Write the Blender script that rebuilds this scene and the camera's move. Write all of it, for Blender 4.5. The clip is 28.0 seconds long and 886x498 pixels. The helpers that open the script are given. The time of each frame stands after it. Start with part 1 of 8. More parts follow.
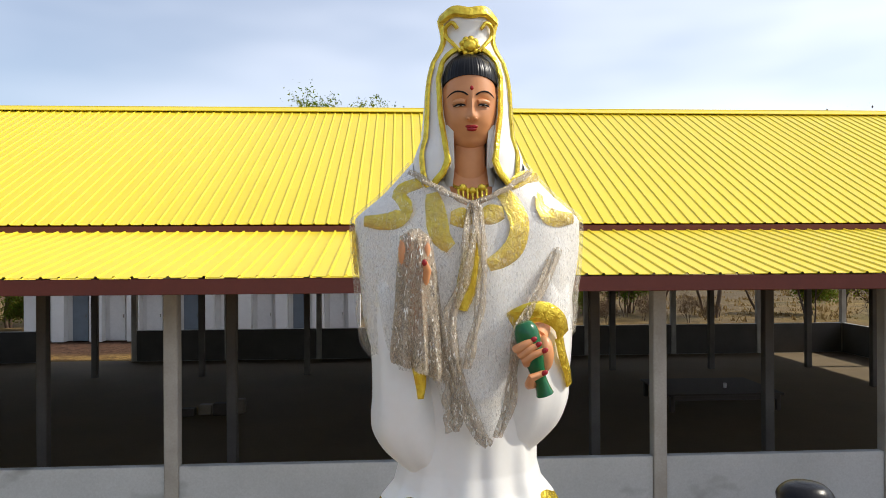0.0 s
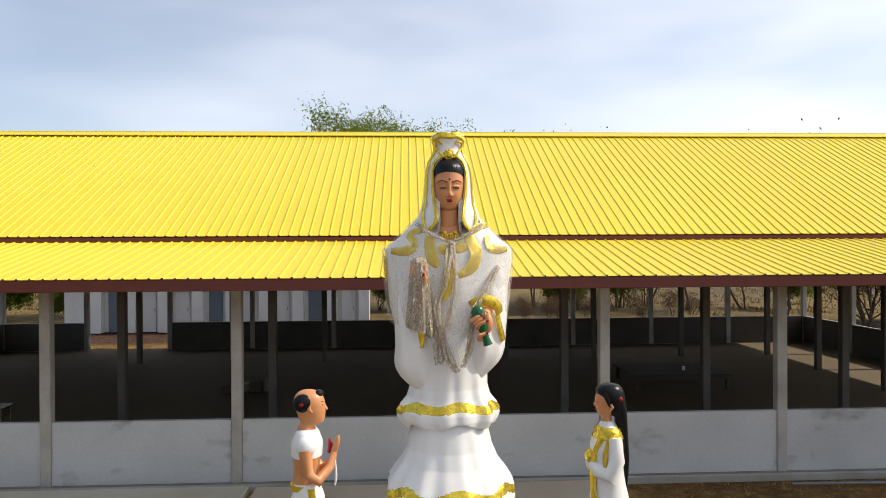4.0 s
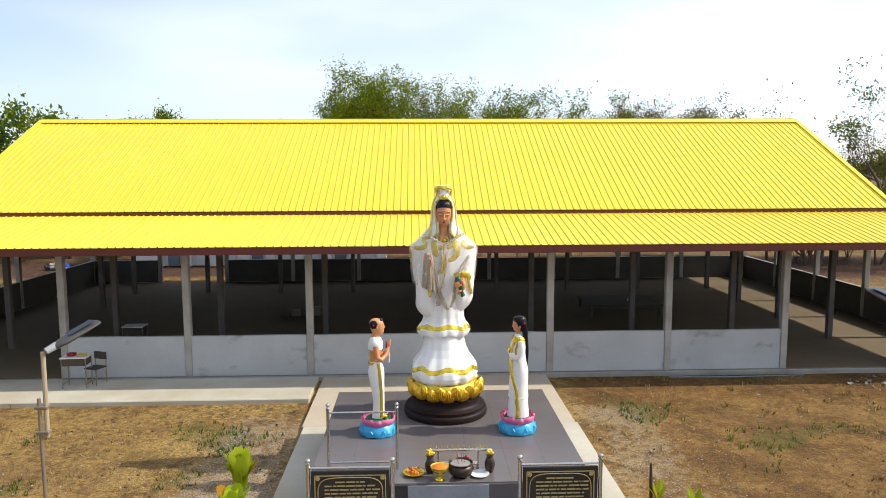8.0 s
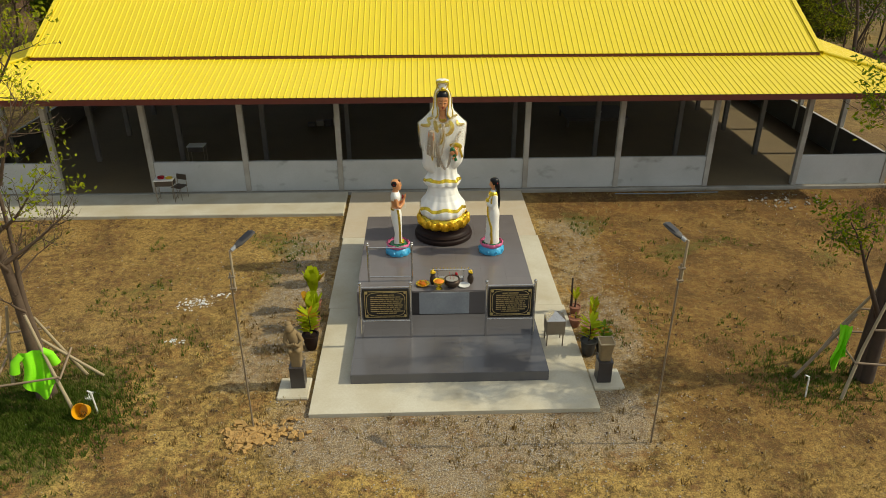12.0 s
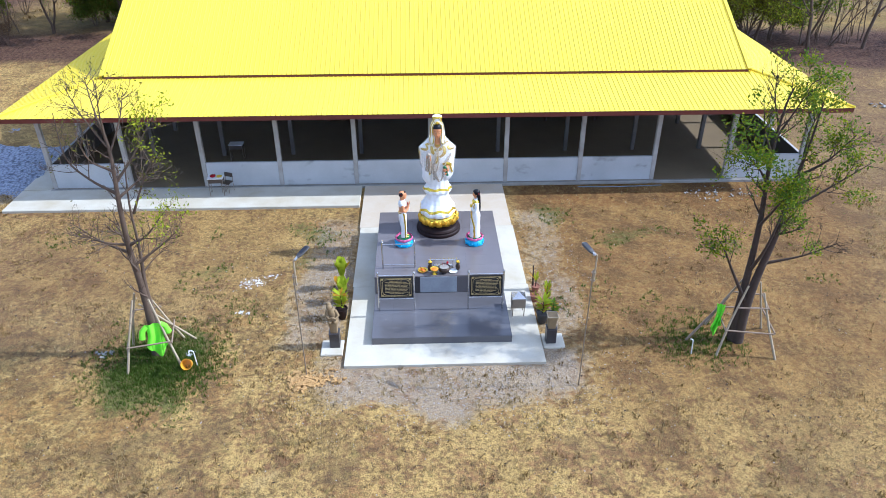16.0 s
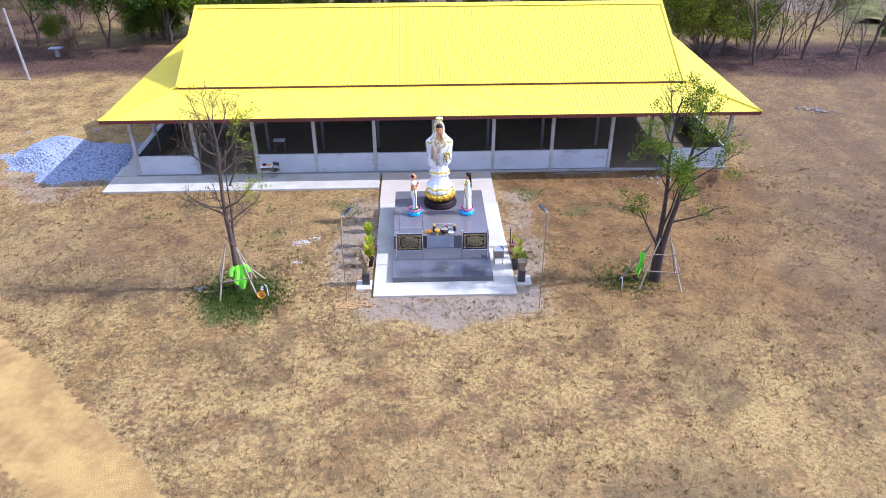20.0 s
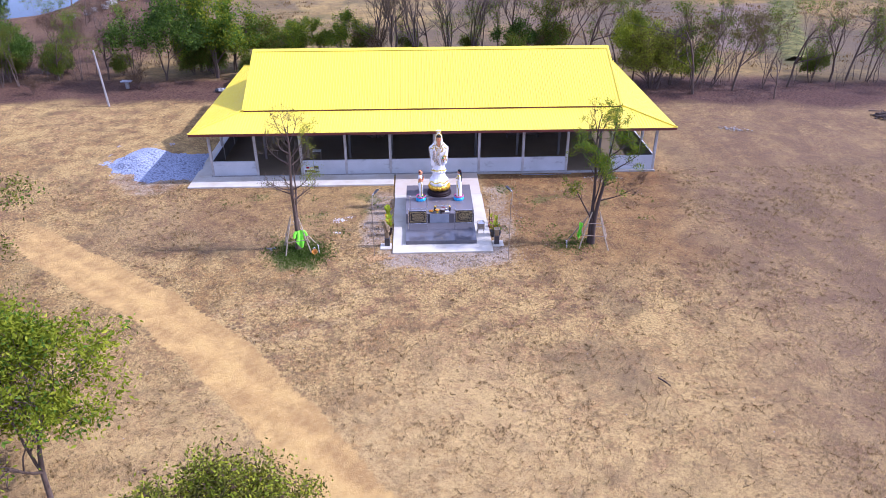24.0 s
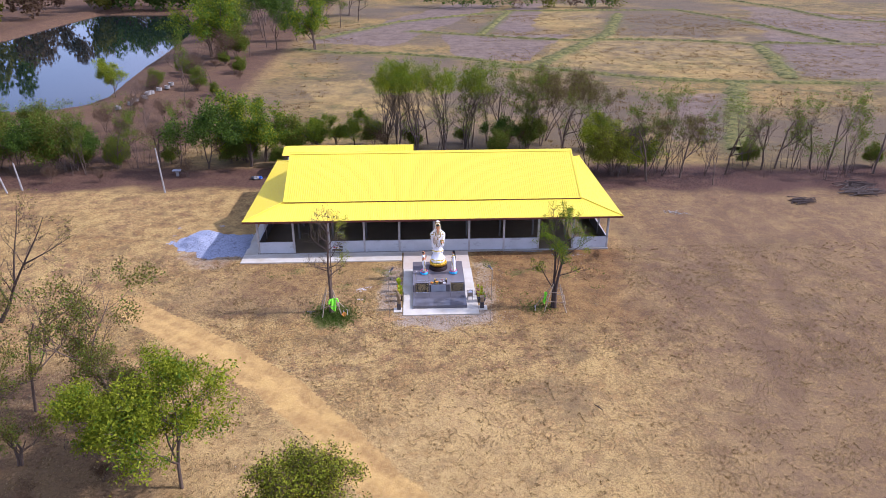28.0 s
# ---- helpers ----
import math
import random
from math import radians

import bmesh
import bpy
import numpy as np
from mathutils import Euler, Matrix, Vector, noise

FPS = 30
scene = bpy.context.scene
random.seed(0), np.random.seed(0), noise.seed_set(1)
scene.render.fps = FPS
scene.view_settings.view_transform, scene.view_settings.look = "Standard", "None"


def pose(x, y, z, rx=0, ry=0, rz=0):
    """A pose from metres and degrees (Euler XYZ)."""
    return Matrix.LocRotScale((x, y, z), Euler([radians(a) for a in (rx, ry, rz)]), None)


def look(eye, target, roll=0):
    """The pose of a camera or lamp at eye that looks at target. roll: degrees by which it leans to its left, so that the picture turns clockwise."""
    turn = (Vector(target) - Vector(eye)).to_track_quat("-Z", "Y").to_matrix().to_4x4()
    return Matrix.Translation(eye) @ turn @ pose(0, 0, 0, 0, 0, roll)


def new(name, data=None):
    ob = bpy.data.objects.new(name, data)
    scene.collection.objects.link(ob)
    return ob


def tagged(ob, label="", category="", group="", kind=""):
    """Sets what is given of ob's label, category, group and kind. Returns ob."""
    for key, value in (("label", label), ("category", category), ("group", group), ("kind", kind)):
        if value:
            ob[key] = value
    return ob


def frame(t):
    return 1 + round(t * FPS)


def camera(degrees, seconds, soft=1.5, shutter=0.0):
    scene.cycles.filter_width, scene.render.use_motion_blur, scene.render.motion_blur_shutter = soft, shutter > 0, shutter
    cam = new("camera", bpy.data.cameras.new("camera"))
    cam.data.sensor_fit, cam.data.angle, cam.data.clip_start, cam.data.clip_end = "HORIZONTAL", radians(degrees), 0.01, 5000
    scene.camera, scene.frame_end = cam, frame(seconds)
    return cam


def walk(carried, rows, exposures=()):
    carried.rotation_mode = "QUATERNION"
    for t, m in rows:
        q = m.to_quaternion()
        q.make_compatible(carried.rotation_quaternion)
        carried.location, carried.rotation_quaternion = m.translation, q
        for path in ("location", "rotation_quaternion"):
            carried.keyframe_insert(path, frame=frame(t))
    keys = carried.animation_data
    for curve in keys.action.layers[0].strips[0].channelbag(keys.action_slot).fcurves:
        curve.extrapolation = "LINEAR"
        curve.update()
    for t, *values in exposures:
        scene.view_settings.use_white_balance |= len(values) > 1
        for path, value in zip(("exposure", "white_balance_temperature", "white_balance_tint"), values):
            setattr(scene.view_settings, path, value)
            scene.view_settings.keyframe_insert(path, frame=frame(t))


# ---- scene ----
cam = camera(64.0, 28.0, 0.9)
PATH = [
    (0, (-0.198, -0.174, 3.704), (-0.086, 1.823, 3.705), -0.3),
    (0.5, (-0.203, -0.202, 3.717), (-0.093, 1.795, 3.718), -0.3),
    (1, (-0.204, -0.293, 3.730), (-0.095, 1.705, 3.733), -0.3),
    (1.5, (-0.191, -0.500, 3.741), (-0.093, 1.498, 3.737), -0.3),
    (2, (-0.177, -0.818, 3.752), (-0.075, 1.179, 3.751), -0.3),
    (2.5, (-0.183, -1.245, 3.763), (-0.090, 0.753, 3.757), -0.3),
    (3, (-0.195, -1.759, 3.787), (-0.094, 0.238, 3.778), -0.3),
    (3.5, (-0.219, -2.352, 3.827), (-0.116, -0.354, 3.817), -0.3),
    (5.5, (-0.265, -5.237, 4.264), (-0.188, -3.239, 4.203), -0.3),
    (6, (-0.279, -6.023, 4.438), (-0.202, -4.028, 4.317), -0.3),
    (6.5, (-0.292, -6.782, 4.623), (-0.216, -4.791, 4.442), -0.2),
    (7, (-0.307, -7.511, 4.802), (-0.232, -5.525, 4.575), -0.2),
    (7.5, (-0.323, -8.19, 4.978), (-0.248, -6.205, 4.749), -0.2),
    (8, (-0.336, -8.825, 5.19), (-0.262, -6.839, 4.965), -0.2),
    (8.5, (-0.342, -9.475, 5.486), (-0.27, -7.49, 5.254), -0.3),
    (9, (-0.345, -10.083, 5.833), (-0.274, -8.098, 5.6), -0.2),
    (9.5, (-0.353, -10.635, 6.212), (-0.281, -8.65, 5.978), -0.2),
    (10, (-0.364, -11.153, 6.614), (-0.292, -9.168, 6.381), -0.2),
    (10.5, (-0.376, -11.67, 7.096), (-0.302, -9.685, 6.86), -0.2),
    (11, (-0.389, -12.186, 7.615), (-0.315, -10.201, 7.378), -0.1),
    (11.5, (-0.401, -12.691, 8.18), (-0.33, -10.744, 7.729), 0.0),
    (12, (-0.412, -13.137, 8.851), (-0.352, -11.353, 7.947), -0.0),
    (12.5, (-0.418, -13.581, 9.581), (-0.362, -11.893, 8.509), 0.0),
    (14.5, (-0.384, -15.778, 11.518), (-0.329, -14.084, 10.457), -0.0),
    (15, (-0.378, -16.328, 12.012), (-0.321, -14.631, 10.954), -0.1),
    (15.5, (-0.37, -16.85, 12.448), (-0.315, -15.149, 11.398), -0.1),
    (16, (-0.364, -17.407, 12.841), (-0.309, -15.703, 11.795), -0.1),
    (16.5, (-0.363, -18.043, 13.205), (-0.308, -16.341, 12.157), -0.1),
    (17, (-0.367, -18.77, 13.571), (-0.312, -17.068, 12.522), -0.2),
    (17.5, (-0.378, -19.542, 13.883), (-0.324, -17.838, 12.837), -0.1),
    (18, (-0.4, -20.408, 14.196), (-0.346, -18.702, 13.153), -0.1),
    (18.5, (-0.433, -21.349, 14.527), (-0.38, -19.643, 13.486), -0.1),
    (19, (-0.476, -22.382, 14.887), (-0.423, -20.675, 13.846), -0.1),
    (19.5, (-0.529, -23.535, 15.272), (-0.476, -21.828, 14.231), -0.1),
    (20, (-0.588, -24.811, 15.689), (-0.536, -23.105, 14.647), -0.2),
    (20.5, (-0.652, -26.242, 16.157), (-0.597, -24.537, 15.114), -0.2),
    (21, (-0.714, -27.759, 16.629), (-0.659, -26.053, 15.587), -0.2),
    (21.5, (-0.771, -29.296, 17.088), (-0.714, -27.59, 16.047), -0.2),
    (23.5, (-0.88, -34.955, 18.573), (-0.825, -33.228, 17.565), -0.3),
    (24, (-0.933, -36.478, 19.001), (-0.876, -34.729, 18.033), -0.2),
    (24.5, (-0.991, -38.011, 19.478), (-0.932, -36.221, 18.587), -0.2),
    (25, (-1.056, -39.502, 20.063), (-0.992, -37.677, 19.246), -0.2),
    (25.5, (-1.123, -40.963, 20.833), (-1.058, -39.14, 20.013), -0.3),
    (26, (-1.193, -42.381, 21.805), (-1.126, -40.554, 20.995), -0.2),
    (26.5, (-1.265, -43.746, 22.869), (-1.197, -41.913, 22.073), 0.0),
    (27, (-1.34, -45.054, 23.873), (-1.271, -43.219, 23.081), -0.1),
    (27.5, (-1.418, -46.258, 24.752), (-1.347, -44.43, 23.943), -0.0),
    (28, (-1.498, -47.348, 25.534), (-1.425, -45.528, 24.709), -0.1),
]
EXPOSURES = [(0.0, -0.12, 6600, 10), (6.0, -0.22, 6800, 11), (8.0, 0.06, 6500, 10), (9.5, -0.04, 6500, 11), (11.2, -0.36, 6800, 13), (12.0, -0.50, 7700, 1), (12.6, -0.43, 7700, 1),
             (14.3, 0.36, 6050, 11), (17.0, 0.40, 5050, 13), (21.0, 0.50, 5000, 29), (25.0, 0.37, 5020, 37), (27.0, 0.25, 5050, 35), (28.0, 0.19, 5350, 32)]
walk(cam, [(t, look(eye, target, roll)) for t, eye, target, roll in PATH], EXPOSURES)

# ---- world, sun, exposure ----
SUN_ELEV, SUN_AZ = radians(41), radians(-0.5)   # the sun stands over +x
world = bpy.data.worlds.new("world")
scene.world = world
world.use_nodes = True
wn, wl = world.node_tree.nodes, world.node_tree.links
wn.clear()
sky = wn.new("ShaderNodeTexSky")
sky.sky_type, sky.sun_disc = "NISHITA", False
sky.sun_elevation, sky.sun_rotation = SUN_ELEV, radians(90) - SUN_AZ
sky.air_density, sky.dust_density, sky.ozone_density = 1.0, 0.9, 3.0
bg = wn.new("ShaderNodeBackground")
bg.inputs["Strength"].default_value = 0.15
wtc = wn.new("ShaderNodeTexCoord")
wmap = wn.new("ShaderNodeMapping")
wmap.inputs["Scale"].default_value = (1.0, 1.0, 3.2)
wno = wn.new("ShaderNodeTexNoise")
wno.inputs["Scale"].default_value, wno.inputs["Detail"].default_value = 1.9, 3.0
wra = wn.new("ShaderNodeValToRGB")
wra.color_ramp.elements[0].position, wra.color_ramp.elements[1].position = 0.42, 0.80
wra.color_ramp.elements[0].color, wra.color_ramp.elements[1].color = (0.38, 0.38, 0.38, 1), (0.78, 0.78, 0.78, 1)
wmx = wn.new("ShaderNodeMix")
wmx.data_type = "RGBA"
wmx.inputs["B"].default_value = (9.9, 10.3, 11.4, 1)
wl.new(wtc.outputs["Generated"], wmap.inputs["Vector"])
wl.new(wmap.outputs["Vector"], wno.inputs["Vector"])
wl.new(wno.outputs["Fac"], wra.inputs["Fac"])
wsep = wn.new("ShaderNodeSeparateXYZ")
whz = wn.new("ShaderNodeMapRange")                # haze is denser towards the sun
whz.inputs["From Min"].default_value, whz.inputs["From Max"].default_value = -0.7, 0.5
whz.inputs["To Min"].default_value, whz.inputs["To Max"].default_value = 0.36, 1.15
wmu = wn.new("ShaderNodeMath")
wmu.operation = "MULTIPLY"
wl.new(wtc.outputs["Generated"], wsep.inputs["Vector"])
wl.new(wsep.outputs["X"], whz.inputs["Value"])
wl.new(wra.outputs["Color"], wmu.inputs[0])
wl.new(whz.outputs["Result"], wmu.inputs[1])
wl.new(wmu.outputs["Value"], wmx.inputs["Factor"])
wl.new(sky.outputs["Color"], wmx.inputs["A"])
wl.new(wmx.outputs["Result"], bg.inputs["Color"])
wl.new(bg.outputs["Background"], wn.new("ShaderNodeOutputWorld").inputs["Surface"])

sun_data = bpy.data.lights.new("sun", "SUN")
sun_data.energy, sun_data.angle, sun_data.color = 4.4, radians(0.6), (1.0, 0.94, 0.83)
sun = new("sun", sun_data)
sun.matrix_world = look((40 * math.cos(SUN_ELEV) * math.cos(SUN_AZ), 40 * math.cos(SUN_ELEV) * math.sin(SUN_AZ), 40 * math.sin(SUN_ELEV)), (0, 0, 0))


# ---- materials ----
class Mat:
    """A node material with small helpers."""

    def __init__(self, name, rough=0.7, metal=0.0, spec=0.5):
        self.m = bpy.data.materials.new(name)
        self.m.use_nodes = True
        self.n, self.l = self.m.node_tree.nodes, self.m.node_tree.links
        self.b = self.n["Principled BSDF"]
        self.b.inputs["Roughness"].default_value = rough
        self.b.inputs["Metallic"].default_value = metal
        self.b.inputs["Specular IOR Level"].default_value = spec
        tc = self.n.new("ShaderNodeTexCoord")
        self.co = tc.outputs["Object"]
        geo = self.n.new("ShaderNodeNewGeometry")
        self.pos, self.island = geo.outputs["Position"], geo.outputs["Random Per Island"]
        self.rnd = self.n.new("ShaderNodeObjectInfo").outputs["Random"]

    def noise(self, scale, detail=4.0, rough=0.55, co=None, stretch=None, dist=0.0):
        no = self.n.new("ShaderNodeTexNoise")
        no.inputs["Scale"].default_value, no.inputs["Detail"].default_value = scale, detail
        no.inputs["Roughness"].default_value, no.inputs["Distortion"].default_value = rough, dist
        src = co or self.pos
        if stretch:
            mp = self.n.new("ShaderNodeMapping")
            mp.inputs["Scale"].default_value = stretch
            self.l.new(src, mp.inputs["Vector"])
            src = mp.outputs["Vector"]
        self.l.new(src, no.inputs["Vector"])
        return no.outputs["Fac"]

    def voro(self, scale, feature="F1", co=None):
        vo = self.n.new("ShaderNodeTexVoronoi")
        vo.feature = feature
        vo.inputs["Scale"].default_value = scale
        self.l.new(co or self.pos, vo.inputs["Vector"])
        return vo.outputs["Distance"]

    def ramp(self, fac, *stops):
        ra = self.n.new("ShaderNodeValToRGB")
        el = ra.color_ramp.elements
        while len(el) < len(stops):
            el.new(0.5)
        for e, (p, c) in zip(el, stops):
            e.position = p
            e.color = (c, c, c, 1) if isinstance(c, (int, float)) else (*c, 1)
        self.l.new(fac, ra.inputs["Fac"])
        return ra.outputs["Color"]

    def mix(self, fac, a, b, mode="MIX"):
        mx = self.n.new("ShaderNodeMix")
        mx.data_type, mx.blend_type = "RGBA", mode
        for key, v in (("Factor", fac), ("A", a), ("B", b)):
            if isinstance(v, (int, float)):
                mx.inputs[key].default_value = v if key == "Factor" else (v, v, v, 1)
            elif isinstance(v, tuple):
                mx.inputs[key].default_value = (*v, 1)
            else:
                self.l.new(v, mx.inputs[key])
        return mx.outputs["Result"]

    def math(self, op, a, b=0.0):
        ma = self.n.new("ShaderNodeMath")
        ma.operation = op
        for k, v in enumerate((a, b)):
            if isinstance(v, (int, float)):
                ma.inputs[k].default_value = v
            else:
                self.l.new(v, ma.inputs[k])
        return ma.outputs["Value"]

    def attr(self, name):
        at = self.n.new("ShaderNodeAttribute")
        at.attribute_name = name
        return at.outputs["Fac"]

    def color(self, v):
        if isinstance(v, tuple):
            self.b.inputs["Base Color"].default_value = (*v, 1)
        else:
            self.l.new(v, self.b.inputs["Base Color"])
        return self

    def rough(self, v):
        self.l.new(v, self.b.inputs["Roughness"])
        return self

    def bump(self, h, strength=0.3, distance=0.02):
        bu = self.n.new("ShaderNodeBump")
        bu.inputs["Strength"].default_value, bu.inputs["Distance"].default_value = strength, distance
        self.l.new(h, bu.inputs["Height"])
        self.l.new(bu.outputs["Normal"], self.b.inputs["Normal"])
        return self

    def alpha(self, v):
        self.l.new(v, self.b.inputs["Alpha"])
        return self


def worn(name, base, dark, scale=3.0, rough=0.7, metal=0.0, grain=40.0, bump=0.15, amount=0.5, spec=0.5, tint=0.0):
    """A plain surface with stains at one scale and grain at another."""
    m = Mat(name, rough, metal, spec)
    big = m.ramp(m.noise(scale, 5), (0.35, 0.0), (0.75, amount))
    col = m.mix(big, base, dark)
    col = m.mix(m.ramp(m.noise(grain, 3), (0.3, 0.0), (0.8, 0.35)), col, dark)
    if tint:
        col = m.mix(m.math("MULTIPLY", m.rnd, tint), col, dark)
    m.color(col)
    m.bump(m.noise(grain, 4), bump, 0.01)
    return m.m


ROOF = Mat("yellow_metal_sheet", 0.42, 0.0, 0.45)
_c = ROOF.mix(ROOF.ramp(ROOF.noise(0.35, 5), (0.35, 0.0), (0.75, 0.6)), (0.80, 0.62, 0.035), (0.75, 0.57, 0.028))
_c = ROOF.mix(ROOF.ramp(ROOF.noise(7, 4, stretch=(1, 0.12, 0.12)), (0.45, 0.0), (0.85, 0.35)), _c, (0.64, 0.46, 0.025))
ROOF.color(ROOF.mix(ROOF.math("MULTIPLY", ROOF.rnd, 0.25), _c, (0.80, 0.66, 0.04)))
ROOF.bump(ROOF.noise(3, 2), 0.05, 0.01)
ROOF = ROOF.m
FASCIA = worn("maroon_painted_steel", (0.155, 0.030, 0.018), (0.09, 0.02, 0.013), 2.0, 0.6, 0, 30, 0.08)
# dark coat added under the sheets to keep the hall dim; beams share it
STEEL_UNDER = worn("dark_under_roof_steel", (0.07, 0.065, 0.06), (0.04, 0.04, 0.04), 2.0, 0.6)
CONCRETE = worn("concrete", (0.35, 0.33, 0.29), (0.19, 0.175, 0.15), 1.6, 0.85, 0, 35, 0.25, 0.7)
COLUMN_GREY = worn("grey_cement_column", (0.46, 0.435, 0.39), (0.24, 0.215, 0.18), 1.8, 0.85, 0, 35, 0.25, 0.75)
# column concrete again, darkened to carry the shade under the roof
SHADED_CONCRETE = worn("shaded_column_concrete", (0.17, 0.15, 0.13), (0.10, 0.085, 0.072), 1.6, 0.88, 0, 35, 0.25, 0.7)
DUSTY = worn("dusty_concrete_paving", (0.47, 0.37, 0.25), (0.55, 0.50, 0.41), 0.9, 0.88, 0, 24, 0.25, 0.7)
PAVING = worn("pale_concrete_paving", (0.58, 0.55, 0.455), (0.40, 0.33, 0.21), 0.9, 0.85, 0, 28, 0.25, 0.75)
# wear is real; the base is set low to put the hall's shade in
FLOOR = worn("worn_concrete_floor_shaded", (0.19, 0.138, 0.072), (0.125, 0.09, 0.047), 0.5, 0.8, 0, 18, 0.15, 0.6)
_m = Mat("cement_render", 0.85)
_c = _m.mix(_m.ramp(_m.noise(0.8, 5), (0.35, 0.0), (0.7, 0.6)), (0.52, 0.53, 0.52), (0.39, 0.40, 0.385))
_c = _m.mix(_m.ramp(_m.noise(1.1, 3, stretch=(1, 1, 1.6)), (0.62, 0.0), (0.74, 0.7)), _c, (0.19, 0.18, 0.16))
_m.color(_m.mix(_m.ramp(_m.noise(45, 3), (0.3, 0.0), (0.8, 0.3)), _c, (0.26, 0.25, 0.24))).bump(_m.noise(30, 4), 0.2, 0.01)
RENDER = _m.m
# half walls' inner side: the hall's shade painted as a darker cement tone
WALL_SHADE = worn("interior_shade_cement", (0.105, 0.095, 0.082), (0.065, 0.058, 0.05), 1.4, 0.92, 0, 30, 0.3, 0.7)
TILE = worn("grey_granite_tile", (0.165, 0.145, 0.142), (0.118, 0.104, 0.102), 1.2, 0.22, 0, 90, 0.04, 0.6, 0.5, 0.3)
STEPTILE = worn("dark_polished_tile", (0.118, 0.112, 0.116), (0.085, 0.082, 0.087), 0.9, 0.16, 0, 90, 0.02, 0.6, 0.5, 0.3)
DARKTILE = worn("dark_granite_tile", (0.055, 0.048, 0.047), (0.035, 0.03, 0.03), 1.5, 0.35, 0, 90, 0.04, 0.6)
PALETILE = worn("pale_stone_slab", (0.36, 0.38, 0.40), (0.24, 0.25, 0.27), 2.5, 0.45, 0, 20, 0.08, 0.8)
WHITE = worn("white_gloss_paint", (0.88, 0.87, 0.83), (0.80, 0.78, 0.73), 3.0, 0.30, 0, 25, 0.05, 0.5)
GOLD = Mat("gold_paint", 0.27, 0.72)
GOLD.color(GOLD.mix(GOLD.ramp(GOLD.noise(30, 4), (0.35, 0.0), (0.7, 0.8)), (0.95, 0.72, 0.08), (0.52, 0.33, 0.02)))
GOLD.bump(GOLD.noise(30, 2, dist=1.6), 0.45, 0.015)
GOLD = GOLD.m
SKIN = worn("flesh_tone_paint", (0.68, 0.305, 0.128), (0.55, 0.215, 0.082), 4.0, 0.40, 0, 30, 0.03, 0.5)
HAIR = worn("black_gloss_paint", (0.006, 0.006, 0.008), (0.010, 0.010, 0.012), 6.0, 0.30, 0, 60, 0.1, 0.5, 0.22)
RED = worn("red_gloss_paint", (0.36, 0.006, 0.014), (0.27, 0.005, 0.010), 8, 0.25)
GREEN = worn("green_gloss_paint", (0.006, 0.13, 0.045), (0.006, 0.09, 0.03), 8, 0.22)
PINK = worn("pink_gloss_paint", (0.74, 0.16, 0.33), (0.62, 0.09, 0.24), 10, 0.4)
BLUE = worn("sky_blue_paint", (0.045, 0.42, 0.70), (0.03, 0.28, 0.52), 12, 0.4)
LACQUER = worn("dark_brown_lacquer", (0.013, 0.006, 0.005), (0.026, 0.011, 0.008), 3, 0.52, 0, 40, 0.12, 0.5, 0.2)
LOTUS_GOLD = worn("deep_gold_paint", (0.90, 0.56, 0.045), (0.42, 0.20, 0.012), 9, 0.30, 0.65, 36, 0.35, 0.6)


def lace(name, tone, pale, cover, glints):
    """Fine metallic net: a web of threads with bright glints, clear between them."""
    m = Mat(name, 0.42, 0.25)
    d = m.math("ABSOLUTE", m.math("SUBTRACT", m.noise(34, 2, 0.6, stretch=(1, 1, 0.5), dist=2.2), 0.5))
    web = m.ramp(d, (0.0, 0.55 * cover), (0.03, 0.38 * cover), (0.09, 0.10 * cover))
    # glints are painted: noise flecks whiten the colour and raise the opacity
    glint = m.ramp(m.noise(110, 2, stretch=(1, 1, 0.28)), (0.60, 0.0), (0.66, 1.0))
    m.color(m.mix(glint, m.mix(m.noise(5, 3), tone, pale), (0.94, 0.92, 0.86)))
    m.alpha(m.math("MINIMUM", m.math("ADD", m.math("ADD", web, 0.10 * cover * cover), m.math("MULTIPLY", glint, glints)), 1.0)).bump(web, 0.6, 0.01)
    return m.m


LACE = lace("silver_lace_net", (0.62, 0.54, 0.42), (0.84, 0.79, 0.70), 0.50, 0.16)
LACE_DENSE = lace("gathered_lace_net", (0.46, 0.36, 0.24), (0.66, 0.57, 0.44), 1.25, 0.40)
STAINLESS = worn("stainless_steel", (0.62, 0.60, 0.57), (0.45, 0.43, 0.41), 4, 0.22, 0.95, 50, 0.03)
GALV = worn("galvanised_pipe", (0.30, 0.245, 0.18), (0.19, 0.15, 0.11), 3, 0.5, 0.5, 40, 0.08)
SOLAR = worn("dark_lamp_housing", (0.05, 0.047, 0.045), (0.08, 0.075, 0.07), 5, 0.55)
SOLAR_CELL = worn("solar_cell_glass", (0.014, 0.015, 0.022), (0.03, 0.03, 0.036), 8, 0.42)
BLACKSTONE = worn("black_granite_plaque", (0.014, 0.013, 0.013), (0.03, 0.028, 0.026), 8, 0.25)
GILT = worn("gilt_lettering", (0.50, 0.38, 0.16), (0.34, 0.25, 0.1), 10, 0.45, 0.3)
BRONZE = worn("bronze", (0.06, 0.04, 0.03), (0.10, 0.07, 0.05), 8, 0.4, 0.6)
ORANGE = worn("orange_plastic", (0.75, 0.22, 0.015), (0.55, 0.14, 0.01), 8, 0.4)
PAPERW = worn("white_enamel", (0.74, 0.74, 0.72), (0.6, 0.6, 0.58), 8, 0.4)
BUCKET = worn("yellow_orange_plastic", (0.80, 0.38, 0.015), (0.62, 0.27, 0.012), 8, 0.4)
YELLOWP = worn("yellow_plastic", (0.80, 0.55, 0.02), (0.62, 0.40, 0.02), 8, 0.4)
